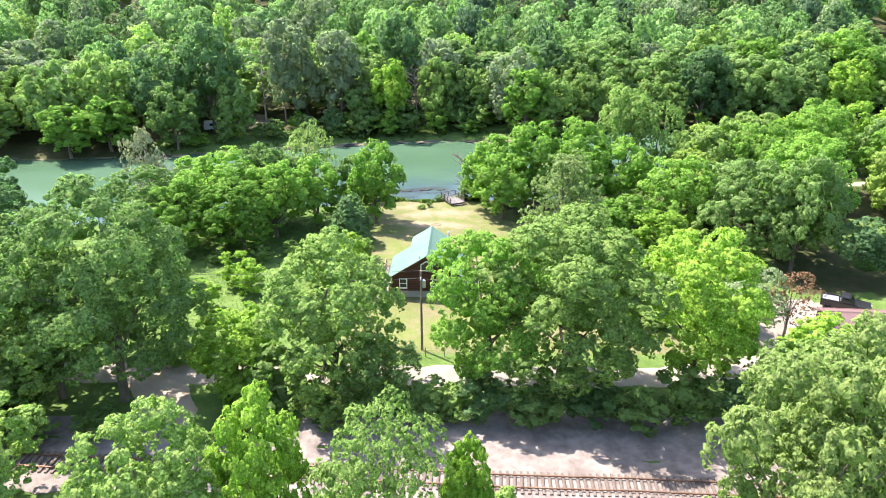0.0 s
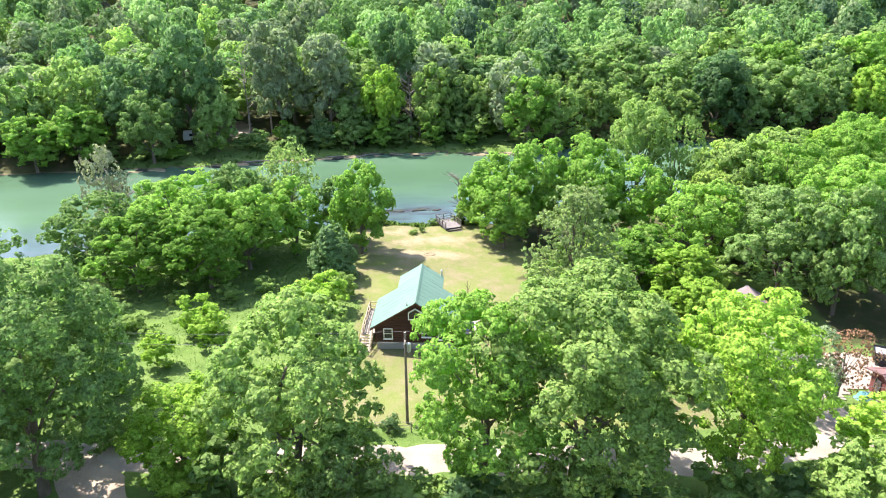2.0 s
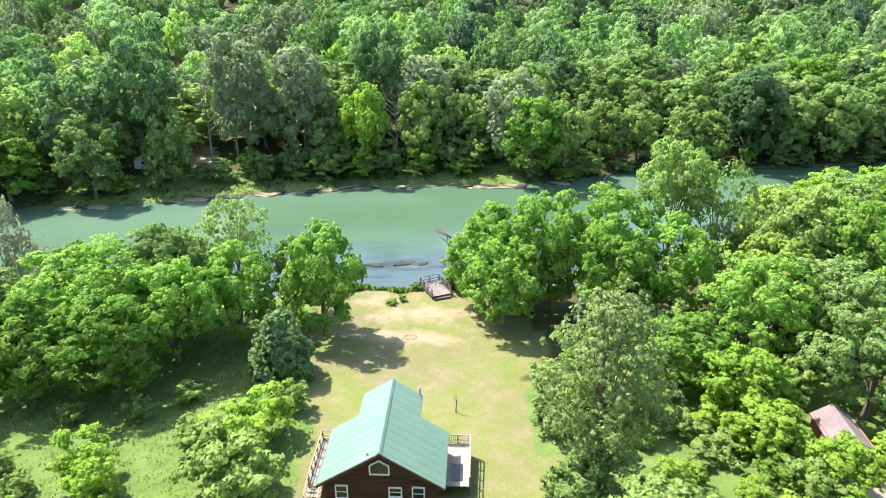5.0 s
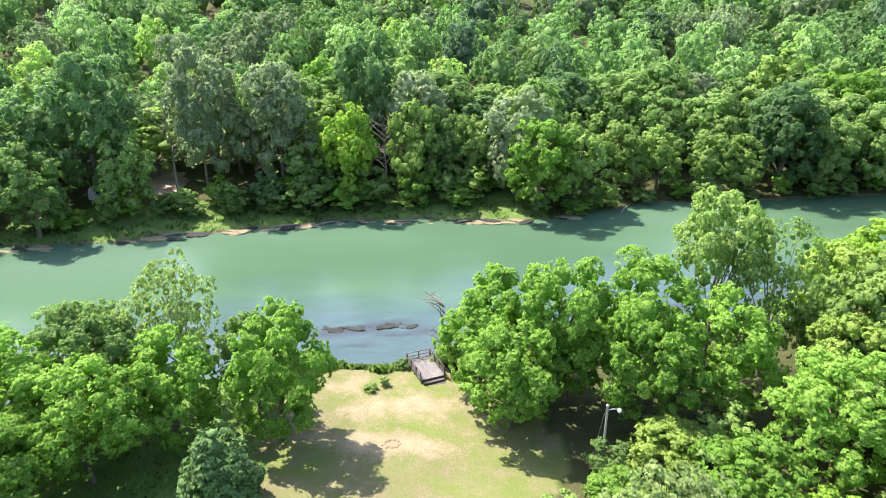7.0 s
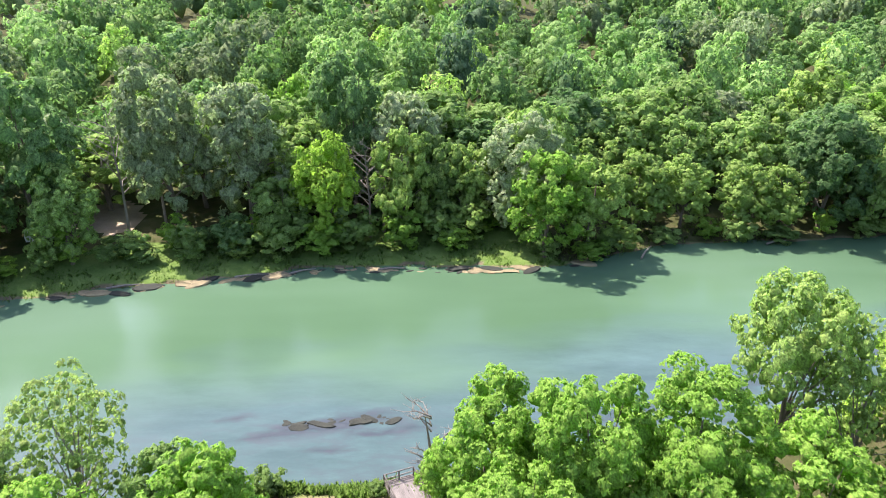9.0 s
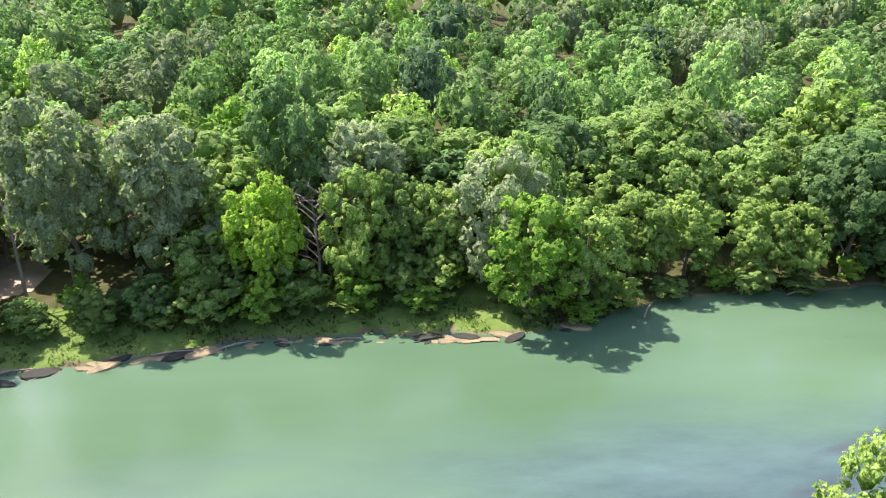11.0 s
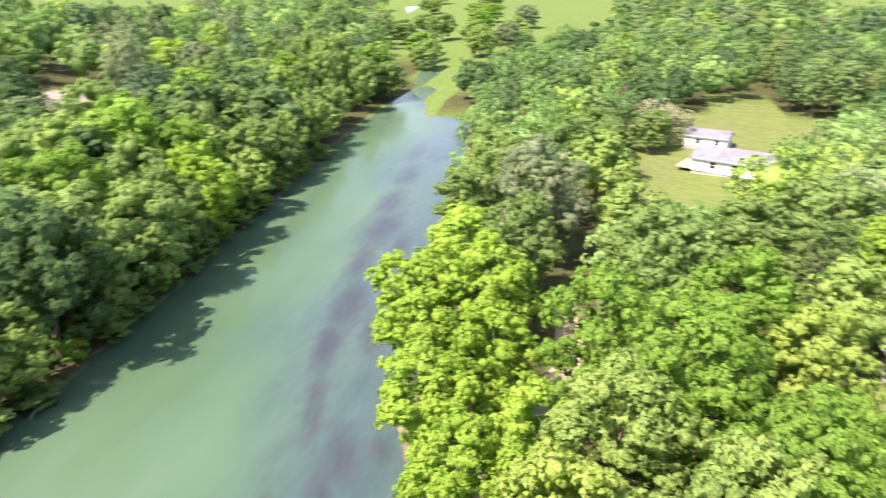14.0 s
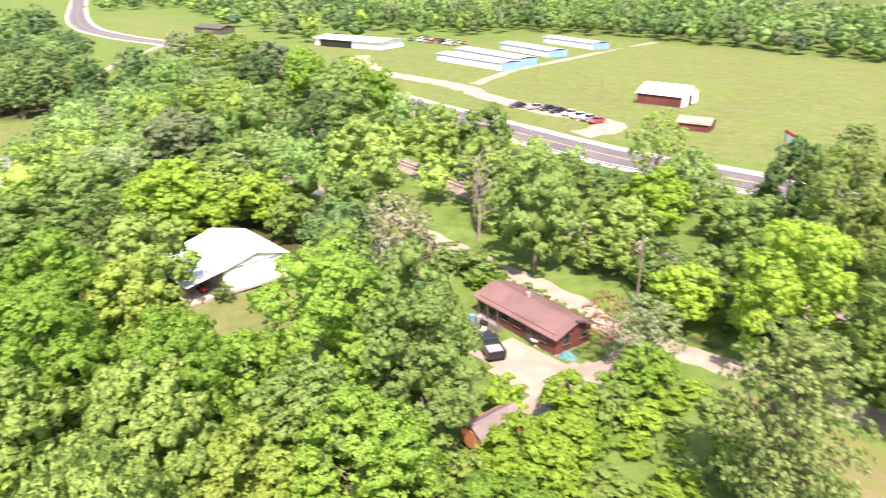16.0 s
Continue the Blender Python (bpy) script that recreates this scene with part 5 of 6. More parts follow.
def make_river_deck():
    z = 0.75
    d = thing("river_deck", pose(1.6, 122.0, 0, 0, 0, 23), "grey weathered wooden river platform with dark rails", "deck")
    fl = part("floor", Geo().box(-1.35, -2.1, z - 0.22, 1.35, 2.1, z - 0.05), DARK_WOOD, d)
    for k in range(19):
        part("board", Geo().box(-1.35 + k * 0.143, -2.1, z - 0.048, -1.35 + k * 0.143 + 0.128, 2.1, z), GREY_WOOD, fl)
    for x in (-1.25, 1.25):
        for y in (-2.0, 0, 2.0):
            part("leg", Geo().tube([(x, y, -3.2 if y > 0 else -1.2), (x, y, z - 0.1)], [0.11, 0.1], 8), DARK_WOOD, d)
    railing(d, (-1.33, -2.0), (-1.33, 2.05), z, 0.95, DARK_WOOD, 4)
    railing(d, (1.33, -2.0), (1.33, 2.05), z, 0.95, DARK_WOOD, 4)
    railing(d, (-1.33, 2.05), (1.33, 2.05), z, 0.95, GREY_WOOD, 3)
    for k in range(3):
        part("step", Geo().box(-1.2, -2.55 - 0.4 * k, z - 0.3 - 0.2 * k, 1.2, -2.16 - 0.4 * k, z - 0.22 - 0.2 * k), DARK_WOOD, d)
        for x in (-1.05, 1.05):
            part("step_block", Geo().box(x - 0.1, -2.5 - 0.4 * k, -0.8, x + 0.1, -2.2 - 0.4 * k, z - 0.3 - 0.2 * k), DARK_WOOD, d)
    return d


make_river_deck()


def make_railway():
    pts = [Vector(p).to_3d() for p in TRACK]
    # even stations along the line
    path, acc = [], 0.0
    for a, b in zip(pts, pts[1:]):
        n = int((b - a).length / 0.55)
        path += [a.lerp(b, i / n) for i in range(n)]
    r = thing("railway_track", pose(0, 0, 0), "rusty railway track on wooden ties across the valley", "railway")
    near = [i for i, p in enumerate(path) if -45 < p.x < 70]
    tie = Geo().box(-1.28, -0.11, 0, 1.28, 0.11, 0.15).mesh("tie", TIE_WOOD)
    for i in near:
        p, d = path[i], (path[i + 1] - path[i]).normalized()
        t = part("tie", tie, None, r)
        t.matrix_basis = pose(p.x, p.y, land_z(p.x, p.y) + 0.10, 0, 0, math.degrees(math.atan2(d.y, d.x)) - 90 + math.sin(i * 12.9) * 1.5)
    for off in (-0.72, 0.72):
        g, line = Geo(), []
        for i in range(0, len(path) - 1, 6):
            p, d = path[i], (path[i + 1] - path[i]).normalized()
            q = p + Vector((-d.y, d.x, 0)) * off
            line.append((q.x, q.y, land_z(p.x, p.y) + 0.32))
        g.tube(line, [0.075] * len(line), 4)
        part("rail", g, RAIL_STEEL, r)
    return r


make_railway()


def make_pole(x, y, height, label, arms=True, lean=0.0, mat=POLE_WOOD, r=0.15):
    z = land_z(x, y)
    p = thing("utility_pole", pose(x, y, z, lean, 0, 0), label, "utility pole")
    part("pole", Geo().tube([(0, 0, -0.8), (0, 0, height)], [r, r * 0.65], 9), mat, p)
    if arms:
        part("crossarm", Geo().box(-0.06, -1.0, height - 0.75, 0.06, 1.0, height - 0.63), mat, p)
        for yy in (-0.9, 0.9):
            part("insulator", Geo().tube([(0, yy, height - 0.63), (0, yy, height - 0.42)], [0.05, 0.035], 7), TRIM_WHITE, p)
        part("transformer", Geo().tube([(0.3, 0, height - 1.9), (0.3, 0, height - 1.85), (0.3, 0, height - 1.1), (0.3, 0, height - 1.02)], [0.12, 0.19, 0.19, 0.1], 10), METAL_GREY, p)
    return p


make_pole(-2.4, 66.3, 9.3, "brown wooden utility pole beside the gravel lane")
make_pole(42.5, 57.5, 9.5, "brown wooden utility pole beside the gravel lane")
make_pole(-52, 70.5, 9.5, "brown wooden utility pole beside the gravel lane")
make_pole(86, 63.5, 9.5, "brown wooden utility pole beside the gravel lane")
make_pole(128, -52, 9.5, "lone wooden utility pole in the open field", False)
make_pole(160, -60, 9.5, "lone wooden utility pole in the open field", False)


def make_wire(name, a, b, sag, label):
    pts = []
    for k in range(17):
        t = k / 16
        p = Vector(a).lerp(Vector(b), t)
        pts.append((p.x, p.y, p.z - sag * 4 * t * (1 - t)))
    w = new(name, Geo().tube(pts, [0.014] * 17, 4).mesh(name, WIRE))
    return tagged(w, label, "cable")


POLES = [(-52, 70.5), (-2.4, 66.3), (42.5, 57.5), (86, 63.5)]
for (xa, ya), (xb, yb) in zip(POLES, POLES[1:]):
    for off in (-0.9, 0.9):
        make_wire("power_line", (xa, ya + off, land_z(xa, ya) + 8.9), (xb, yb + off, land_z(xb, yb) + 8.9), 0.9, "thin grey power line strung between poles")
make_wire("power_line", (86, 60, 11.5), (150, 232, 24), 4.0, "thin grey power line strung across the river")


def make_yard_lamp():
    p = thing("yard_lamp", pose(17.3, 106.3, land_z(17.3, 106.3)), "grey metal yard lamp pole beside the trees", "lamp post")
    part("pole", Geo().tube([(0, 0, -0.5), (0, 0, 6.0)], [0.13, 0.1], 9), METAL_GREY, p)
    arm = part("arm", Geo().tube([(0, 0, 5.5), (0.5, 0, 5.62), (1.0, 0, 5.6)], [0.045] * 3, 6), METAL_GREY, p)
    part("lamp_head", Geo().tube([(0.95, 0, 5.62), (1.0, 0, 5.5), (1.05, 0, 5.32)], [0.12, 0.2, 0.16], 9), TRIM_WHITE, arm)
    part("cap", Geo().tube([(0, 0, 6.0), (0, 0, 6.12)], [0.16, 0.05], 8), METAL_GREY, p)
    part("guy_wire", Geo().tube([(-0.1, 0, 5.8), (-1.6, -1.6, 0.0)], [0.018] * 2, 4), WIRE, p)
    return p


make_yard_lamp()


def house(name, label, category, x, y, rz, w, l, h, ridge, wall, roof, over=0.5, windows=(), doors=(), ribs=0.0, base=True, trim=TRIM_WHITE):
    """A gabled house, its ridge along its own y. windows: (side, along, z, w, h)."""
    c = thing(name, pose(x, y, land_z(x, y), 0, 0, rz), label, category)
    a, b = w / 2, l / 2
    if base:
        part("foundation", Geo().box(-a + 0.03, -b + 0.03, -0.6, a - 0.03, b - 0.03, 0.35), BLOCK, c)
    for s in (-1, 1):
        part("wall", Geo().box(s * a - 0.1, -b, 0.3, s * a + 0.1, b, h), wall, c)
        part("wall", Geo().prism([(-a + 0.1, 0.3), (a - 0.1, 0.3), (a - 0.1, h), (0, ridge - 0.15), (-a + 0.1, h)], s * b - 0.1, s * b + 0.1), wall, c)
    gable_roof(c, -a - over, a + over, -b - over, b + over, h - over * (ridge - h) / a, ridge, roof, 0.14, ribs)
    for side, along_, z, ww, hh in windows:
        if side in ("x-", "x+"):
            window(c, (-a - 0.13) if side == "x-" else a + 0.13, along_, z, ww, hh, side, trim)
        else:
            window(c, along_, (-b - 0.13) if side == "y-" else b + 0.13, z, ww, hh, side, trim)
    for side, along_, ww, hh, mat in doors:
        if side in ("x-", "x+"):
            door(c, (-a - 0.12) if side == "x-" else a + 0.12, along_, 0.35, ww, hh, side, mat, "plain door")
        else:
            door(c, along_, (-b - 0.12) if side == "y-" else b + 0.12, 0.35, ww, hh, side, mat, "plain door")
    return c


# the red house by the lane; its ridge runs east to west
red = house("house", "low dark red wooden house with a dull red roof", "house", 48.6, 69.4, 85, 5.4, 12.8, 2.6, 3.6, SIDING_RED, ROOF_RED, 0.6,
            [("x+", k, 1.7, 1.1, 0.9) for k in (-1.6, 0.4, 4.6)] + [("y+", 1.2, 1.7, 0.9, 1.0), ("y+", -1.4, 1.7, 0.9, 1.0)], [("x+", 2.4, 0.95, 2.0, DARK_WOOD)], trim=DARK_WOOD)
part("porch_floor", Geo().box(2.86, -6.2, 0.1, 3.6, -2.5, 0.3), GREY_WOOD, red)
for k in (-6.1, -4.4, -2.6):
    part("porch_post", Geo().box(3.1, k - 0.06, 0.3, 3.22, k + 0.06, 2.34), DARK_WOOD, red)
# flat black panel on the wall, painted as the shade inside the bay
part("porch_opening", Geo().box(2.81, -6.2, 0.32, 2.84, -2.9, 2.3), BLACK_PAINT, red, "black panel painted as the shade in the porch bay")
part("chimney", Geo().box(-0.2, -1.1, 3.6, 0.2, -0.7, 4.2), BLOCK, red)


def make_metal_shed():
    z = land_z(84, 88)
    c = thing("metal_shed", pose(79.4, 87.9, z, 0, 0, -90), "white metal shed with a pale roof and open lean-to", "shed")
    # own axes: y runs away from the river road side (east), x to the south
    a, l = 4.4, 11.5
    for s in (-1, 1):
        part("wall", Geo().box(s * a - 0.08, 0, -0.2, s * a + 0.08, l, 3.2), METAL_WHITE, c)
    for y in (0.0, l):
        part("wall", Geo().prism([(-a + 0.08, -0.2), (a - 0.08, -0.2), (a - 0.08, 3.2), (0, 4.2), (-a + 0.08, 3.2)], y - 0.08, y + 0.08), METAL_WHITE, c)
    gable_roof(c, -a - 0.4, a + 0.4, -0.4, l + 0.4, 3.1, 4.4, METAL_WHITE, 0.1, 1.0)
    d = part("sliding_door", Geo().box(-1.9, -0.17, 0.0, 1.9, -0.09, 3.0), METAL_WHITE, c, "wide white sliding door")
    part("door_track", Geo().box(-3.9, -0.2, 3.05, 3.9, -0.1, 3.17), METAL_GREY, d)
    part("lean_to_roof", Geo().slab([(-a - 0.1, -0.5, 3.3), (-a - 5.2, -0.5, 2.35), (-a - 5.2, 11.5, 2.35), (-a - 0.1, 11.5, 3.3)], 0.1), METAL_WHITE, c)
    for y in (-0.3, 3.6, 7.5, 11.3):
        part("post", Geo().box(-a - 5.1, y - 0.08, -0.3, -a - 4.94, y + 0.08, 2.3), DARK_WOOD, c)
    part("floor", Geo().box(-a - 5.1, -0.3, -0.3, a, l, 0.06), CONCRETE, c)
    part("wall", Geo().box(-a - 5.15, 5.0, 0.07, -a - 0.1, 5.12, 2.3), DARK_WOOD, c)
    return c


make_metal_shed()
house("garden_shed", "small orange-brown shed with a brown shingle roof", "shed", 37.0, 88.0, -3, 3.0, 4.8, 1.9, 2.8, SHED_ORANGE, SHINGLE_BROWN, 0.25, (), [("y+", 0, 1.0, 1.7, SHED_ORANGE)], 0, False)
h1 = house("house", "white house with a grey shingle roof by the river", "house", 156, 105.5, -20, 8.5, 14, 2.9, 4.6, SIDING_WHITE, SHINGLE_GREY, 0.5,
           [("x-", k, 1.8, 1.2, 1.2) for k in (-4.5, -1, 3)] + [("y+", 0, 1.8, 1.4, 1.2)], [("x-", 5.5, 1.0, 2.0, TRIM_WHITE)])
part("deck", Geo().box(-3.5, 7.12, 0.2, 3.5, 10.4, 0.45), RAIL_WOOD, h1, "pale wooden deck")
house("house", "small white outbuilding with a pale roof", "outbuilding", 176, 109.5, -15, 6, 9, 2.7, 3.9, SIDING_WHITE, SHINGLE_GREY, 0.4, [("x-", 1.5, 1.7, 1.2, 1.0), ("x-", -2.5, 1.7, 1.0, 1.0)])
house("garden_shed", "low red-roofed shed among trees", "shed", 232, 128, 60, 6, 12, 2.5, 3.6, RED_PAINT, ROOF_RED, 0.4, (), [("x-", 0, 3, 2.0, TRIM_WHITE)])
house("garden_shed", "small pale teal shed half hidden by trees", "shed", 77.8, 70.4, 25, 3.6, 5.0, 2.2, 3.0, rough_stuff("pale_teal_paint", (0.38, 0.5, 0.48), (0.5, 0.62, 0.6), 2, 0.6), METAL_GREY, 0.25, (), [("y+", 0, 1.0, 1.8, TRIM_WHITE)])
# the barn and sheds in the field
barn = house("barn", "red barn with white gable front and white metal roof", "barn", 111.5, -60.5, 99, 11.5, 13, 3.4, 5.6, SIDING_RED, METAL_WHITE, 0.5, (), (), 1.2)
part("gable_front", Geo().prism([(-5.9, 0.2), (5.9, 0.2), (5.9, 3.4), (0, 5.45), (-5.9, 3.4)], 6.62, 6.72), METAL_WHITE, barn, "white metal gable front")
# no opening here: the doorway's inner shade is a black panel
part("door", Geo().box(-1.2, 6.73, 0.2, 1.2, 6.79, 3.0), BLACK_PAINT, barn, "tall black panel for the shade inside the doorway")
house("garden_shed", "small red shed with a tan roof beside the barn", "shed", 87.5, -34.5, 105, 5.6, 7.4, 2.2, 3.2, SIDING_RED, rough_stuff("tan_roof", (0.22, 0.18, 0.135), (0.34, 0.28, 0.215), 1), 0.4)


def storage_row(x, y, rz, l, w=9.5):
    c = thing("storage_building", pose(x, y, land_z(x, y), 0, 0, rz), "long blue and white storage building with roll-up doors", "storage building", "rows of storage units")
    a, b = w / 2, l / 2
    part("body", Geo().box(-b, -a, 0, b, a, 2.7), PALE_BLUE, c)
    part("roof", Geo().slab([(-b - 0.2, -a - 0.3, 2.85), (b + 0.2, -a - 0.3, 2.85), (b + 0.2, 0, 3.6), (-b - 0.2, 0, 3.6)], 0.12).slab([(-b - 0.2, 0, 3.6), (b + 0.2, 0, 3.6), (b + 0.2, a + 0.3, 2.85), (-b - 0.2, a + 0.3, 2.85)], 0.12), STORE_ROOF, c)
    for s in (-1, 1):
        part("end_wall", Geo().box(s * b - 0.05, -a - 0.02, 0, s * b + 0.05, a + 0.02, 2.7), BLUE_METAL, c, "blue end wall")
        for k in range(int(l / 3.3)):
            xx = -b + 1.8 + k * 3.3
            part("roll_up_door", Geo().box(xx - 1.2, s * a - 0.04, 0.05, xx + 1.2, s * a + 0.04, 2.25), METAL_WHITE, c)
    return c


storage_row(206.5, -77.6, -4, 39)
storage_row(211.5, -92.6, -9, 43)
storage_row(215.8, -121.0, -12, 36)
storage_row(221.5, -158.0, -11, 36)
off = house("office_building", "long low white-roofed workshop, its open front painted dark", "workshop", 291, -82, 104, 17, 40, 3.8, 4.8, SIDING_WHITE, METAL_WHITE, 1.0, (), ())
# one black panel over the wall paints in the dark of the bays
part("open_front", Geo().box(8.62, -17, 0.2, 8.7, 3, 3.2), BLACK_PAINT, off, "black panel for the shade inside the bays")
house("barn", "dark brown shed with a shallow roof by the highway", "shed", 401.5, -62, 104, 10, 22, 3.6, 5.0, DARK_WOOD, DARK_WOOD, 0.6)
house("house", "brown farmhouse with a brown roof far across the meadow", "house", 405.5, 257, 20, 11, 16, 3.0, 5.2, DARK_WOOD, SHINGLE_BROWN, 0.6)


def car(x, y, rz, paint, label, pickup=False, l=4.7, w=1.85):
    """A parked car: body, cabin, glass, four wheels with rims."""
    c = thing("pickup_truck" if pickup else "car", pose(x, y, land_z(x, y) + 0.09, 0, 0, rz), label, "truck" if pickup else "car")
    h, b = l / 2, w / 2
    if pickup:
        side = [(-h, 0.45), (h - 0.1, 0.42), (h, 0.7), (h - 0.15, 1.02), (0.9, 1.12), (-h, 1.1)]
        top = [(-0.75, 1.1), (-0.6, 1.78), (0.35, 1.8), (0.95, 1.12)]
    else:
        side = [(-h, 0.5), (-h + 0.1, 0.35), (h - 0.1, 0.35), (h, 0.6), (h - 0.1, 0.85), (0.9, 0.98), (-h + 0.1, 1.02)]
        top = [(-1.75, 1.0), (-1.1, 1.48), (0.15, 1.5), (0.95, 0.98)]
    body = part("body", Geo().prism(side, -b, b), paint, c)
    roof = part("cab", Geo().prism(top, -b + 0.12, b - 0.12), GLASS, c)
    part("roof_panel", Geo().prism([(top[1][0] - 0.05, top[1][1] - 0.03), (top[1][0], top[1][1] + 0.04), (top[2][0], top[2][1] + 0.04), (top[2][0] + 0.06, top[2][1] - 0.03)], -b + 0.1, b - 0.1), paint, roof)
    if pickup:
        part("bed", Geo().box(-h + 0.12, -b + 0.14, 1.09, -0.85, b - 0.14, 1.125), METAL_GREY, c, "grey truck bed")
        for s in (-1, 1):
            part("bed_rail", Geo().box(-h, s * (b - 0.06) - 0.06, 1.09, -0.8, s * (b - 0.06) + 0.06, 1.32), paint, c)
        part("tailgate", Geo().box(-h, -b, 1.0, -h + 0.08, b, 1.32), paint, c)
    for s in (-1, 1):
        part("headlight", Geo().box(h - 0.14, s * (b - 0.3) - 0.2, 0.66, h + 0.01, s * (b - 0.3) + 0.2, 0.82), TRIM_WHITE, body)
    for xx in (-h + 0.85, h - 0.9):
        for s in (-1, 1):
            t = part("wheel", Geo().tube([(xx, s * b - 0.14, 0.34), (xx, s * b + 0.05, 0.34)], [0.35, 0.35], 14), RUBBER, c)
            part("rim", Geo().tube([(xx, s * (b + 0.04), 0.34), (xx, s * (b + 0.08), 0.34)], [0.2, 0.18], 10), METAL_GREY, t)
    return c


car(48.2, 77.0, -27, BLACK_PAINT, "black pickup truck parked on the gravel yard", True, 5.5, 2.0)
car(185, 290, 20, WHITE_PAINT, "white car parked in the hillside clearing")
LOT = [(136, -24.0, BLACK_PAINT, "black"), (131, -25.6, SILVER_PAINT, "silver"), (127.5, -26.6, BLACK_PAINT, "black"), (123.8, -26.4, BLACK_PAINT, "black"), (119, -26.0, WHITE_PAINT, "white"), (115.6, -25.0, WHITE_PAINT, "white"), (112, -24.4, SILVER_PAINT, "silver"), (108.6, -23.4, RED_PAINT, "red")]
for i, (x, y, paint, word) in enumerate(LOT):
    tagged(car(x, y, 62 + i * 3, paint, f"{word} car parked on the roadside gravel lot"), group="cars on the gravel lot")
car(152, 5.0, 170, RED_PAINT, "dark red car on the highway")
for k in range(14):
    car(262 + (k % 7) * 5.2, -116 - (k // 7) * 7 - (k % 3), 80 + k * 9, (SILVER_PAINT, WHITE_PAINT, BLACK_PAINT, RED_PAINT)[k % 4], "old car standing in the far car yard")
sign = thing("sign_board", pose(63.5, -31.5, land_z(63.5, -31.5), 0, 0, 135), "red and white roadside sign board on posts", "sign")
part("board", Geo().box(-3.4, -0.08, 1.2, 3.4, 0.08, 3.6), TRIM_WHITE, sign)
part("header", Geo().box(-3.4, -0.1, 2.9, 3.4, 0.1, 3.62), RED_PAINT, sign, "red top band")
for s in (-2.6, 2.6):
    part("post", Geo().box(s - 0.1, -0.2, -0.3, s + 0.1, -0.09, 3.7), DARK_WOOD, sign)

# road markings
for off, mat, label in ((0.22, PAINT_YELLOW, "yellow centre line"), (-0.22, PAINT_YELLOW, "yellow centre line"), (5.2, PAINT_WHITE, "white edge line"), (-5.2, PAINT_WHITE, "white edge line")):
    ribbon("road_marking", HIGHWAY[3:-1], 0.16, mat, label + " of the highway", "road marking", 0.13, 6, offset=off)


# ---- undergrowth, shore, small things ----


def tufts(name, label, category, places, height, seed, mat, per=9, spread=0.22):
    """Many upright grass or weed blades joined into one mesh."""
    rng = np.random.default_rng(seed)
    p = np.array(places)
    n = len(p) * per
    c = np.repeat(p, per, 0) + rng.normal(0, spread, (n, 2))
    z = land(c[:, 0], c[:, 1])
    a = rng.uniform(0, math.tau, n)
    h = height * rng.uniform(0.5, 1.2, n)
    w = 0.09 * rng.uniform(0.7, 1.5, n) * (height / 0.5) ** 0.5
    lean = rng.normal(0, 0.35, (n, 2)) * h[:, None]
    sx, sy = np.cos(a) * w, np.sin(a) * w
    v = np.stack([np.stack([c[:, 0] - sx, c[:, 1] - sy, z - 0.03], 1), np.stack([c[:, 0] + sx, c[:, 1] + sy, z - 0.03], 1),
                  np.stack([c[:, 0] + lean[:, 0] + sx * 0.5, c[:, 1] + lean[:, 1] + sy * 0.5, z + h], 1), np.stack([c[:, 0] + lean[:, 0] - sx * 0.5, c[:, 1] + lean[:, 1] - sy * 0.5, z + h * 0.93], 1)], 1).reshape(-1, 3)
    up = np.tile(np.array([0.0, 0.0, 1.0]), (len(v), 1)) + rng.normal(0, 0.25, (len(v), 3))
    me = array_mesh(name, v, np.arange(n * 4).reshape(-1, 4), mat, normals=unit(up))
    return tagged(new(name, me), label, category, kind="stuff")


def pick(seed, n, x0, x1, y0, y1, keep):
    rng = np.random.default_rng(seed)
    x, y = rng.uniform(x0, x1, n), rng.uniform(y0, y1, n)
    ok = keep(x, y)
    return np.stack([x[ok], y[ok]], 1)


tufts("tall_grass", "tall green meadow grass", "grass", pick(1, 6000, -62, -7, 66, 120, lambda x, y: ~inside(x, y, LAWN) & (near_bank(x) - y > 3) & (wobble(x, y, 5) > -0.45)), 0.15, 1, GRASS, 5, 0.5)
tufts("bank_weeds", "green weeds along the lawn's river edge", "weeds", pick(3, 4000, -16, 8, 119, 127, lambda x, y: (near_bank(x) - y > 0.3) & (near_bank(x) - y < 3.2 + wobble(x, y, 1.5))), 0.6, 3, GRASS, 6, 0.25)
tufts("bank_weeds", "green grass along the wooded river bank", "weeds", pick(4, 9000, -75, 60, 155, 192, lambda x, y: (y - far_bank(x) > 1.0) & (y - far_bank(x) < 9 + 2 * wobble(x, y, 4)) & (wobble(x, y, 3, 1) > -0.4)), 0.28, 4, GRASS, 5, 0.3)

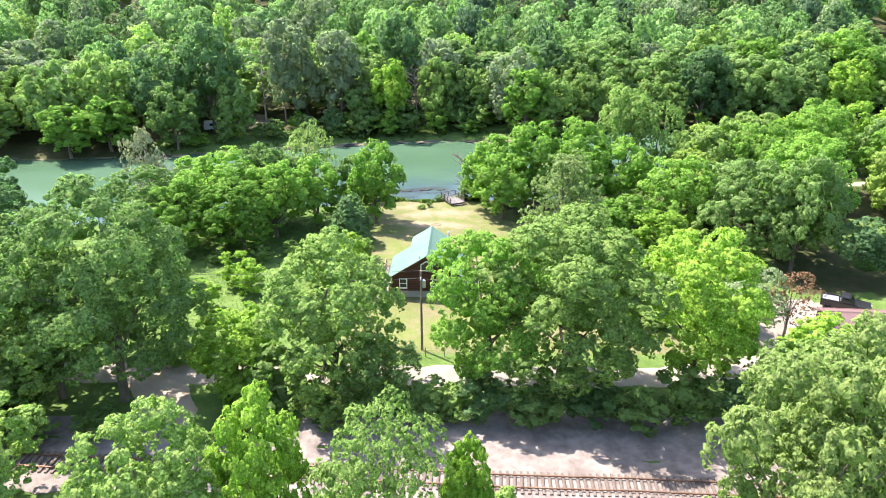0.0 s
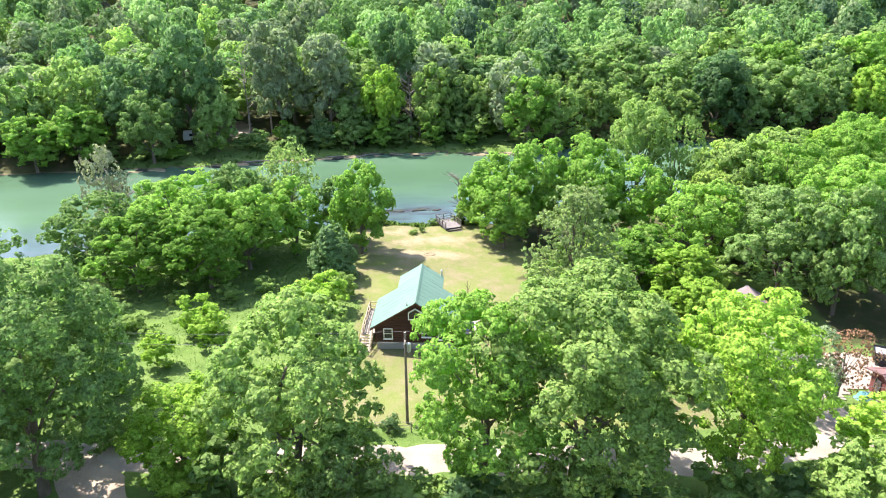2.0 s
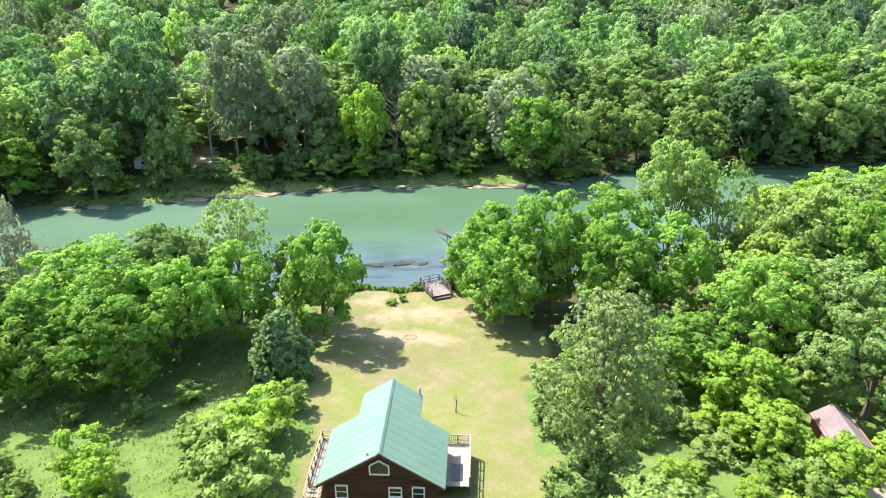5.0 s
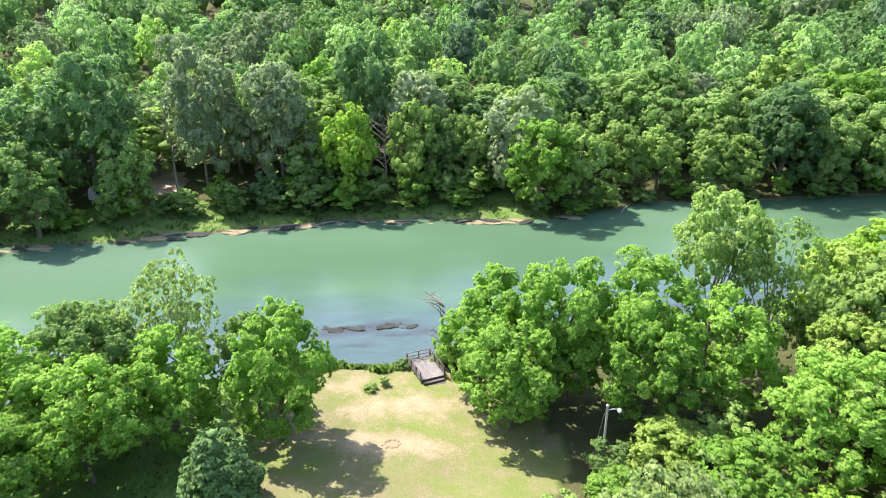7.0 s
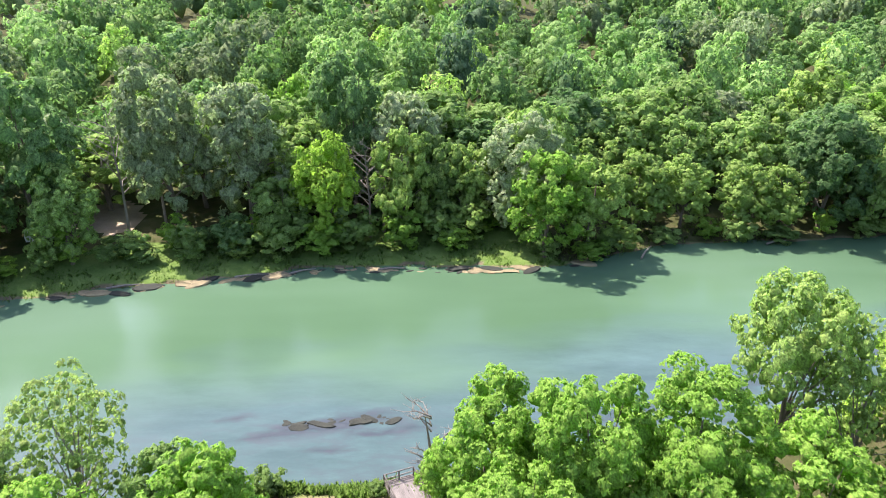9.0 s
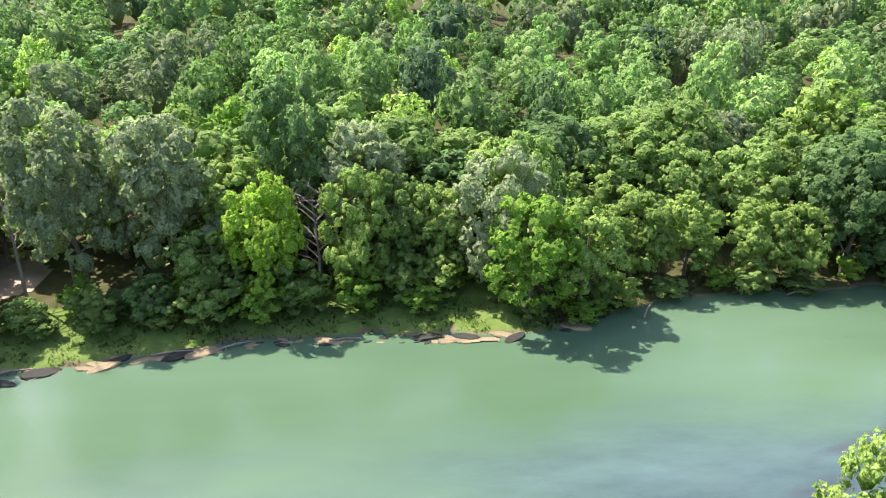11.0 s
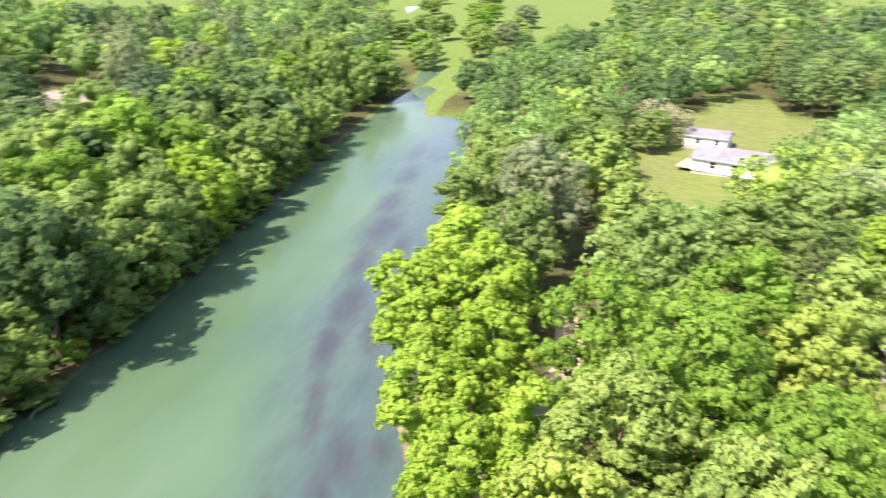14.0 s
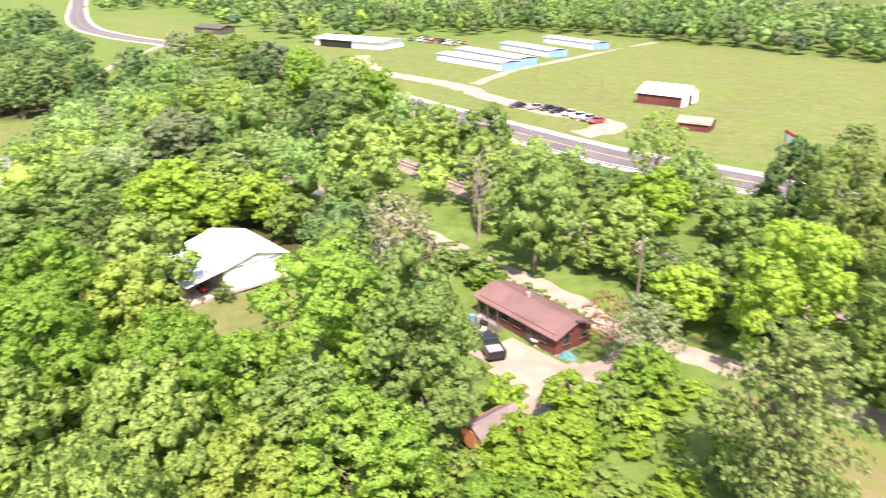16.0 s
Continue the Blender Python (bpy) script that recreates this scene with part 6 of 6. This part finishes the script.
# shrubs of the meadow, the glade, the railway bank and the river edge: x, y, height, radius, tone
for x, y, h, r, tone in [
    (-26.4, 84, 5.0, 2.4, "Y"), (-28.4, 77, 4.2, 2.0, "Y"), (-24.6, 81.5, 4.6, 2.2, "Y"), (-25.5, 93, 2.6, 1.5, "L"), (-34.8, 85, 2.4, 1.8, "L"), (-31.5, 82.5, 2.2, 1.4, "L"),
    (-14.5, 87, 5.6, 3.0, "Y"), (-15.6, 83.5, 6.2, 3.2, "L"), (-12.5, 81, 6.0, 3.0, "L"), (-31, 72, 4.0, 2.0, "Y"), (-37.5, 87, 3.0, 2.0, "M"), (-43, 93, 2.4, 2.0, "L"), (-47, 86, 4, 3, "L"),
    (-13, 90, 5.4, 2.6, "Y"), (-11.5, 94.5, 3.4, 1.7, "L"), (-19.5, 89, 3.0, 1.8, "L"), (-22, 96, 2.2, 1.4, "L"), (-32, 93, 2.0, 1.4, "L"),
    (17.6, 104.5, 3.0, 2.2, "M"), (23.5, 107.5, 4.6, 2.8, "L"), (27, 106, 5.6, 3.0, "L"), (13, 98, 3.2, 2.0, "L"), (15.5, 94, 4.0, 2.2, "Y"), (12.5, 90.5, 4.2, 2.4, "M"), 
    (31, 80, 4.4, 2.4, "L"), (36, 96, 4.6, 2.6, "L"), (20, 88.5, 1.6, 1.3, "Y"), (23.5, 85, 1.3, 1.2, "L"), (26.5, 81, 1.8, 1.5, "Y"), (19.5, 79, 1.4, 1.2, "L"), (22, 74, 1.6, 1.4, "Y"), (26, 75.5, 1.2, 1.1, "L"), (28.5, 87.5, 2.2, 1.6, "Y"), (24, 90, 2.4, 1.7, "L"), (18, 83.5, 1.3, 1.1, "L"), (21, 69, 1.6, 1.3, "L"), (27.5, 70, 1.8, 1.4, "Y"), (24.5, 78, 1.2, 1.0, "Y"), (21.5, 83, 2.2, 2.2, "Y"), (25.5, 86.5, 2.4, 2.4, "L"), (28.5, 78, 2.6, 2.2, "Y"), (29.5, 83.5, 2.8, 2.2, "V"), (20.5, 76.5, 2.0, 2.0, "Y"), (24, 71.5, 2.4, 2.2, "L"), (32, 76, 3.2, 2.4, "V"), (22.5, 80, 1.6, 1.8, "L"), (28, 73.5, 2.0, 1.8, "Y"), (17, 87, 2.4, 2.0, "L"), (27, 90.5, 2.8, 2.2, "Y"), (31, 88, 3.4, 2.4, "V"), 
    (3.5, 54.5, 4.6, 2.8, "D"), (8, 54, 4.2, 3.0, "M"), (13, 54, 4.6, 3.0, "D"), (17.5, 53, 4.0, 2.6, "M"), (-2, 55, 3.6, 2.4, "M"), (22, 54, 5.4, 3.0, "M"), (27, 54, 5.0, 2.8, "D"),
    (10, 37.5, 4.6, 1.8, "Y"), (14.5, 37, 4.0, 1.6, "Y"), (4, 40, 4.6, 2.0, "L"), (-7.5, 41, 5.2, 2.4, "L"), (-6, 64.8, 1.6, 0.9, "D"), (-3.8, 65.3, 1.5, 0.9, "D"),
    (-40, 52, 4.0, 2.6, "M"), (-15.5, 57.6, 6.0, 3.2, "M"), (-12, 55, 5.0, 2.8, "L"), (-7.6, 56, 4.6, 2.6, "M"), (-4.6, 56.6, 3.6, 2.0, "L"), (-19, 56.6, 5.0, 2.6, "Y"), (-17, 53, 3.4, 2.2, "M"), (-10, 53, 3.0, 2.0, "L"),
    (-36, 50.8, 3.2, 2.2, "L"), (-43, 49.5, 4.0, 2.6, "M"), (0.5, 54.2, 3.6, 2.2, "L"), (31, 55, 4.2, 2.4, "M"),
    (-14, 175.6, 6.5, 3.4, "V"), (-8.5, 177.5, 7.5, 3.6, "M"), (-1.5, 178.2, 7.0, 3.4, "V"), (4, 180.5, 7.0, 3.4, "M"), (-20, 174.6, 6.0, 3.2, "M"), (9, 181, 6.5, 3.2, "L"), (-27, 175.4, 7.0, 3.4, "D"), (-33, 174, 6.0, 3.0, "M"),
    (-10.5, 123.5, 2.6, 1.6, "M"), (-13, 121.5, 3.4, 2.0, "V"), (-0.9, 123.2, 1.6, 1.0, "M"), (4.4, 122.8, 4.2, 1.9, "M"), (3.4, 124.2, 2.2, 1.4, "O"), (-4, 118.4, 0.8, 0.8, "L"), (-2.6, 119.2, 1.1, 0.6, "M"),
    (60.5, 66.3, 2.8, 2.0, "V"), (57.5, 65.4, 2.6, 1.9, "V"), (54.6, 64.9, 2.4, 1.7, "M"), (51.8, 64.6, 2.2, 1.6, "V"), (49, 64.4, 1.8, 1.4, "M"), (46.2, 64.4, 1.7, 1.3, "V"), (-31, 52.5, 2.6, 2.0, "M"), (-27, 63.8, 2.4, 1.8, "M"),
    (78.1, 93.4, 2.4, 1.4, "M"), (60, 74.5, 3.0, 1.8, "M"), (66, 62.5, 3.2, 2.0, "M"), (39, 84.5, 4.6, 2.2, "Y"), (32.6, 91.2, 5.0, 2.4, "Y"), (32, 95, 5, 2.6, "L"),
]:
    tree(x, y, land_z(x, y) + h, r, "B", tone, 0.5)
# bushes that hang over the far shore
for k in range(46):
    x = -72 + k * 5.1 + 2.2 * math.sin(k * 7.7)
    if -46 < x < 17 and k % 3:
        continue
    y = float(far_bank(x)) + (2.2 if x > 17 else 7.5) + 0.9 * math.sin(k * 3.3)
    tree(x, y, land_z(x, y) + 4.0 + 1.2 * math.sin(k * 1.9), 2.5 + 0.6 * math.sin(k * 2.7), "B", "MLMV"[k % 4], 0.5)
# low growth under the first trees of the far woods
for k in range(24):
    x = -52 + k * 3.0 + 1.1 * math.sin(k * 4.3)
    y = float(far_bank(x)) + (15.0 if x > -6 else 10.5) + 1.2 * math.sin(k * 2.9)
    tree(x, y, land_z(x, y) + 4.4 + 1.3 * math.sin(k * 1.7), 2.6, "B", "MVMD"[k % 4], 0.5)
# bushes along the near shore east of the deck
for k in range(26):
    x = 12 + k * 5.6 + 1.5 * math.sin(k * 5.1)
    y = float(near_bank(x)) - 3.2 + 0.6 * math.sin(k * 3.7)
    tree(x, y, land_z(x, y) + 3.2 + 1.2 * math.sin(k * 2.1), 2.3, "B", "YVYL"[k % 4], 0.5)
tree(3.6, 123.6, 8.2, 2, "X", "W")
tree(-49, 117, 10.5, 3, "X", "W")
tree(-50.5, 117.5, 15, 3.6, "S", "W", 0.3)
tree(-5, 184, 13, 3, "X", "W")
tree(67, 142.5, 6, 3, "X", "W")


def rock_mesh(seed, mat=STONE):
    rng = np.random.default_rng(seed)
    bm = bmesh.new()
    bmesh.ops.create_icosphere(bm, subdivisions=2, radius=1.0)
    for v in bm.verts:
        v.co *= 1 + 0.22 * noise.noise(v.co * 1.3 + Vector((seed, 0, 0)))
        v.co.z = max(-0.5, min(0.55, v.co.z))
    me = bpy.data.meshes.new("rock")
    bm.to_mesh(me)
    bm.free()
    me.materials.append(mat)
    return me


ROCKS = [rock_mesh(k) for k in range(4)]
DARK_ROCKS = [rock_mesh(k + 4, MOSS_STONE) for k in range(4)]
SHORE = random.Random(11)
for k in range(72):
    x = SHORE.uniform(-66, 26)
    size = 0.3 + 0.9 * SHORE.random() ** 2
    dark = SHORE.random() < 0.45
    ob = tagged(new("rock", (DARK_ROCKS if dark else ROCKS)[k % 4]), "dark wet rock at the water's edge" if dark else "flat tan rock ledge at the water's edge", "rock", "shore rocks")
    ob.matrix_basis = pose(x, float(far_bank(x)) + SHORE.uniform(-0.5, 1.0), WATER_Z + SHORE.uniform(-0.06, 0.06), SHORE.uniform(-6, 6), SHORE.uniform(-6, 6), SHORE.uniform(-25, 40)) @ Matrix.Diagonal((size * 1.9, size * SHORE.uniform(0.5, 0.9), size * 0.4, 1))
for k in range(26):
    x = SHORE.choice((-10.5, -7.2, -4.2, -3.4, -1.5)) + SHORE.gauss(0, 0.9)
    size = 0.16 + 0.5 * SHORE.random() ** 2
    ob = tagged(new("rock", DARK_ROCKS[k % 4]), "dark mossy rock just breaking the river surface", "rock", "river rocks")
    ob.matrix_basis = pose(x, 135.4 + 0.07 * (x + 6) + SHORE.gauss(0, 0.35), WATER_Z - 0.04, SHORE.uniform(-8, 8), SHORE.uniform(-8, 8), SHORE.uniform(-40, 40)) @ Matrix.Diagonal((size * SHORE.uniform(1.0, 2.4), size * SHORE.uniform(0.6, 1.1), size * 0.5, 1))
patch("sand_spit", [(7.5, 171.6), (11, 170.6), (15.4, 170.1), (15.6, 170.9), (12, 171.6), (9, 172.2)], STONE, "pale sand spit at the water's edge", "sand", 0.3, 0.2)
for k, (x, y, l, a) in enumerate([(-23, 169.4, 5, 10), (-16, 170.8, 4, 25), (-3, 171.6, 4, 5), (-40, 166, 5, 15), (36, 177.5, 5, 60), (58, 181.6, 4, 20)]):
    lg = new("driftwood_log", Geo().tube([(-l / 2, 0, 0), (0, 0.15, 0.12), (l / 2, 0, 0.05)], [0.16, 0.13, 0.06], 7).mesh("driftwood_log", BARK_PALE))
    lg.matrix_basis = pose(x, y, WATER_Z + 0.22, 0, 0, a)
    tagged(lg, "bleached driftwood log lying on the shore", "log")
sap = thing("sapling", pose(3.8, 93.7, land_z(3.8, 93.7)), "bare thin sapling on the lawn", "sapling")
part("trunk", Geo().tube([(0, 0, -0.2), (0.05, 0, 1.1), (0.0, 0.1, 2.3)], [0.06, 0.045, 0.015], 6).tube([(0.04, 0, 0.9), (0.4, 0.1, 1.9)], [0.03, 0.01], 5).tube([(0.04, 0, 1.2), (-0.35, -0.1, 2.0)], [0.03, 0.01], 5), BARK, sap)
for k in range(9):
    ang = k * 0.7 + SHORE.uniform(-0.2, 0.2)
    x, y, size = -1.2 + 0.75 * math.cos(ang), 109.2 + 0.6 * math.sin(ang), SHORE.uniform(0.14, 0.3)
    ob = tagged(new("stone", ROCKS[k % 4]), "grey stone of a fire ring on the dry lawn", "stone", "fire ring stones")
    ob.matrix_basis = pose(x, y, land_z(x, y) + 0.02, 0, 0, k * 50) @ Matrix.Diagonal((size * 1.2, size, size * 0.5, 1))
for x0, x1, y in ((-12, 8, 65.0),):
    fence = thing("wire_fence", pose(0, 0, 0), "low wire fence on wooden posts by the lane", "fence")
    for k in range(11):
        x = x0 + (x1 - x0) * k / 10
        part("post", Geo().tube([(x, y, land_z(x, y) - 0.3), (x, y, land_z(x, y) + 1.1)], [0.05, 0.045], 6), GREY_WOOD, fence)
    for h in (0.4, 0.75, 1.05):
        part("wire", Geo().tube([(x0, y, land_z(x0, y) + h), (x1, y, land_z(x1, y) + h)], [0.012] * 2, 4), WIRE, fence)
patch("bare_slope", [(-58, 184), (-48, 182), (-46, 190), (-52, 197), (-60, 194)], DIRT, "bare brown earth among the trees", "dirt", 0.08, 1.0)
camper = thing("camper", pose(-58.3, 180, land_z(-58.3, 180), 0, 0, 15), "small white camper under the trees across the river", "camper")
part("body", Geo().prism([(-2.2, 0.4), (2.2, 0.4), (2.4, 1.2), (2.0, 2.3), (-2.1, 2.3), (-2.3, 1.2)], -1.0, 1.0), SIDING_WHITE, camper)
part("window", Geo().box(-0.8, -1.02, 1.3, 0.8, -0.99, 1.9), GLASS, camper)
for xx in (-0.4, 0.5):
    part("wheel", Geo().tube([(xx, -1.0, 0.32), (xx, -0.8, 0.32)], [0.32, 0.32], 12), RUBBER, camper)
    part("wheel", Geo().tube([(xx, 0.8, 0.32), (xx, 1.0, 0.32)], [0.32, 0.32], 12), RUBBER, camper)


# ---- small things round the red house and the shed ----


def make_bird_bath(x, y):
    c = thing("bird_bath", pose(x, y, land_z(x, y)), "pale concrete bird bath on the grass", "bird bath")
    part("column", Geo().tube([(0, 0, -0.1), (0, 0, 0.1), (0, 0, 0.4), (0, 0, 0.7)], [0.24, 0.2, 0.11, 0.16], 12), CONCRETE, c)
    part("bowl", Geo().tube([(0, 0, 0.7), (0, 0, 0.78), (0, 0, 0.86)], [0.18, 0.5, 0.56], 18), TRIM_WHITE, c)


def make_lawn_chair(x, y, rz):
    c = thing("lawn_chair", pose(x, y, land_z(x, y), 0, 0, rz), "white plastic lawn chair on the grass", "chair", "lawn chairs")
    part("seat", Geo().slab([(-0.3, -0.28, 0.42), (0.3, -0.28, 0.42), (0.28, 0.26, 0.38), (-0.28, 0.26, 0.38)], 0.04), TRIM_WHITE, c)
    part("backrest", Geo().slab([(-0.28, 0.24, 0.4), (0.28, 0.24, 0.4), (0.26, 0.46, 0.92), (-0.26, 0.46, 0.92)], 0.05), TRIM_WHITE, c)
    for sx in (-0.27, 0.27):
        part("armrest", Geo().box(sx - 0.04, -0.26, 0.6, sx + 0.04, 0.34, 0.64), TRIM_WHITE, c)
        for sy in (-0.24, 0.24):
            part("leg", Geo().tube([(sx, sy, 0.0), (sx * 0.95, sy, 0.4)], [0.03, 0.03], 5), TRIM_WHITE, c)


def make_grill(x, y, rz):
    c = thing("barbecue_grill", pose(x, y, land_z(x, y) + 0.08, 0, 0, rz), "black barrel barbecue grill beside the house", "grill")
    part("barrel", Geo().tube([(-0.5, 0, 0.85), (-0.46, 0, 0.85), (0.46, 0, 0.85), (0.5, 0, 0.85)], [0.2, 0.3, 0.3, 0.2], 14), BLACK_PAINT, c)
    part("shelf", Geo().box(-0.5, -0.62, 0.78, 0.5, -0.32, 0.81), METAL_GREY, c)
    for sx in (-0.38, 0.38):
        for sy in (-0.22, 0.22):
            part("leg", Geo().tube([(sx, sy, 0), (sx, sy * 0.7, 0.7)], [0.025, 0.025], 5), BLACK_PAINT, c)


def make_mower(x, y, rz, z=0.0):
    c = thing("riding_mower", pose(x, y, land_z(x, y) + z, 0, 0, rz), "small red riding mower under the shed's lean-to", "lawn mower")
    body = part("body", Geo().prism([(-0.9, 0.35), (0.9, 0.35), (0.95, 0.6), (0.85, 0.85), (0.1, 0.88), (0.0, 0.5), (-0.9, 0.5)], -0.35, 0.35), RED_PAINT, c)
    part("mower_deck", Geo().box(-0.5, -0.6, 0.14, 0.45, 0.6, 0.3), RED_PAINT, c)
    part("seat", Geo().prism([(-0.75, 0.55), (-0.25, 0.55), (-0.28, 0.68), (-0.66, 0.7), (-0.78, 1.05), (-0.88, 1.03)], -0.24, 0.24), BLACK_PAINT, c)
    part("steering_wheel", Geo().tube([(0.05, 0, 0.98), (0.02, 0, 1.01)], [0.2, 0.2], 12), BLACK_PAINT, body)
    for sx, r in ((-0.6, 0.3), (0.7, 0.22)):
        for sy in (-0.45, 0.45):
            part("wheel", Geo().tube([(sx, sy - 0.1, r), (sx, sy + 0.1, r)], [r, r], 12), RUBBER, c)


def make_bin(x, y, mat, label):
    c = thing("rubbish_bin", pose(x, y, land_z(x, y) + 0.08), label, "bin")
    part("body", Geo().tube([(0, 0, 0), (0, 0, 0.75)], [0.24, 0.3], 12), mat, c)
    part("lid", Geo().tube([(0, 0, 0.75), (0, 0, 0.8), (0, 0, 0.88)], [0.33, 0.33, 0.12], 12), mat, c)


def make_tarp(x, y):
    """A crumpled tarpaulin over a low heap."""
    v = [(0, 0, 0.6)]
    for r in range(1, 5):
        for k in range(18):
            a = k * math.tau / 18
            q = r / 4 * (1 + 0.15 * math.sin(3 * a + r) + 0.1 * math.sin(7 * a))
            v.append((1.1 * q * math.cos(a), 0.75 * q * math.sin(a), max(0, 0.6 * (1 - (r / 4) ** 2) + 0.08 * math.sin(5 * a + 2 * r)) - (0.05 if r == 4 else 0)))
    f = [(0, 1 + k, 1 + (k + 1) % 18) for k in range(18)] + [(1 + (r - 1) * 18 + k, 1 + r * 18 + k, 1 + r * 18 + (k + 1) % 18, 1 + (r - 1) * 18 + (k + 1) % 18) for r in range(1, 4) for k in range(18)]
    ob = new("tarpaulin", Geo().add(v, f).mesh("tarpaulin", rough_stuff("teal_tarpaulin", (0.05, 0.16, 0.18), (0.12, 0.28, 0.3), 3, 0.5)))
    ob.matrix_basis = pose(x, y, land_z(x, y))
    tagged(ob, "crumpled teal tarpaulin over a low heap", "tarpaulin")


make_bird_bath(45.5, 72.4)
make_tarp(41.6, 71.6)
for x, y, rz in ((29.8, 70.7, 40), (30.6, 71.4, 95), (51.2, 75.0, 200)):
    make_lawn_chair(x, y, rz)
make_grill(52.0, 74.0, 15)
make_mower(82.0, 94.2, 170, 0.0)
make_bin(53.6, 73.2, METAL_GREY, "grey metal rubbish bin beside the porch")
make_bin(54.4, 73.5, BLUE_METAL, "blue plastic rubbish bin beside the porch")
for k, (x, y, sx, sz) in enumerate([(50.6, 73.0, 0.7, 0.6), (51.4, 73.4, 0.5, 0.5), (53.0, 74.4, 0.8, 0.5), (80.2, 93.6, 0.9, 0.8), (79.4, 95.6, 0.7, 0.6)]):
    cr = thing("wooden_crate", pose(x, y, land_z(x, y) + 0.06, 0, 0, k * 31), "grey weathered wooden crate by the wall", "crate", "wooden crates")
    for i in range(4):
        part("slat", Geo().box(-sx / 2, -sx / 2, i * sz / 4 + 0.01, sx / 2, -sx / 2 + 0.03, (i + 1) * sz / 4 - 0.02).box(-sx / 2, sx / 2 - 0.03, i * sz / 4 + 0.01, sx / 2, sx / 2, (i + 1) * sz / 4 - 0.02), GREY_WOOD, cr)
    part("side", Geo().box(-sx / 2, -sx / 2 + 0.04, 0, -sx / 2 + 0.03, sx / 2 - 0.04, sz), GREY_WOOD, cr)
    part("side", Geo().box(sx / 2 - 0.03, -sx / 2 + 0.04, 0, sx / 2, sx / 2 - 0.04, sz), GREY_WOOD, cr)
    part("top", Geo().box(-sx / 2 + 0.035, -sx / 2 + 0.035, sz * 0.7, sx / 2 - 0.035, sx / 2 - 0.035, sz * 0.74), DARK_WOOD, cr)
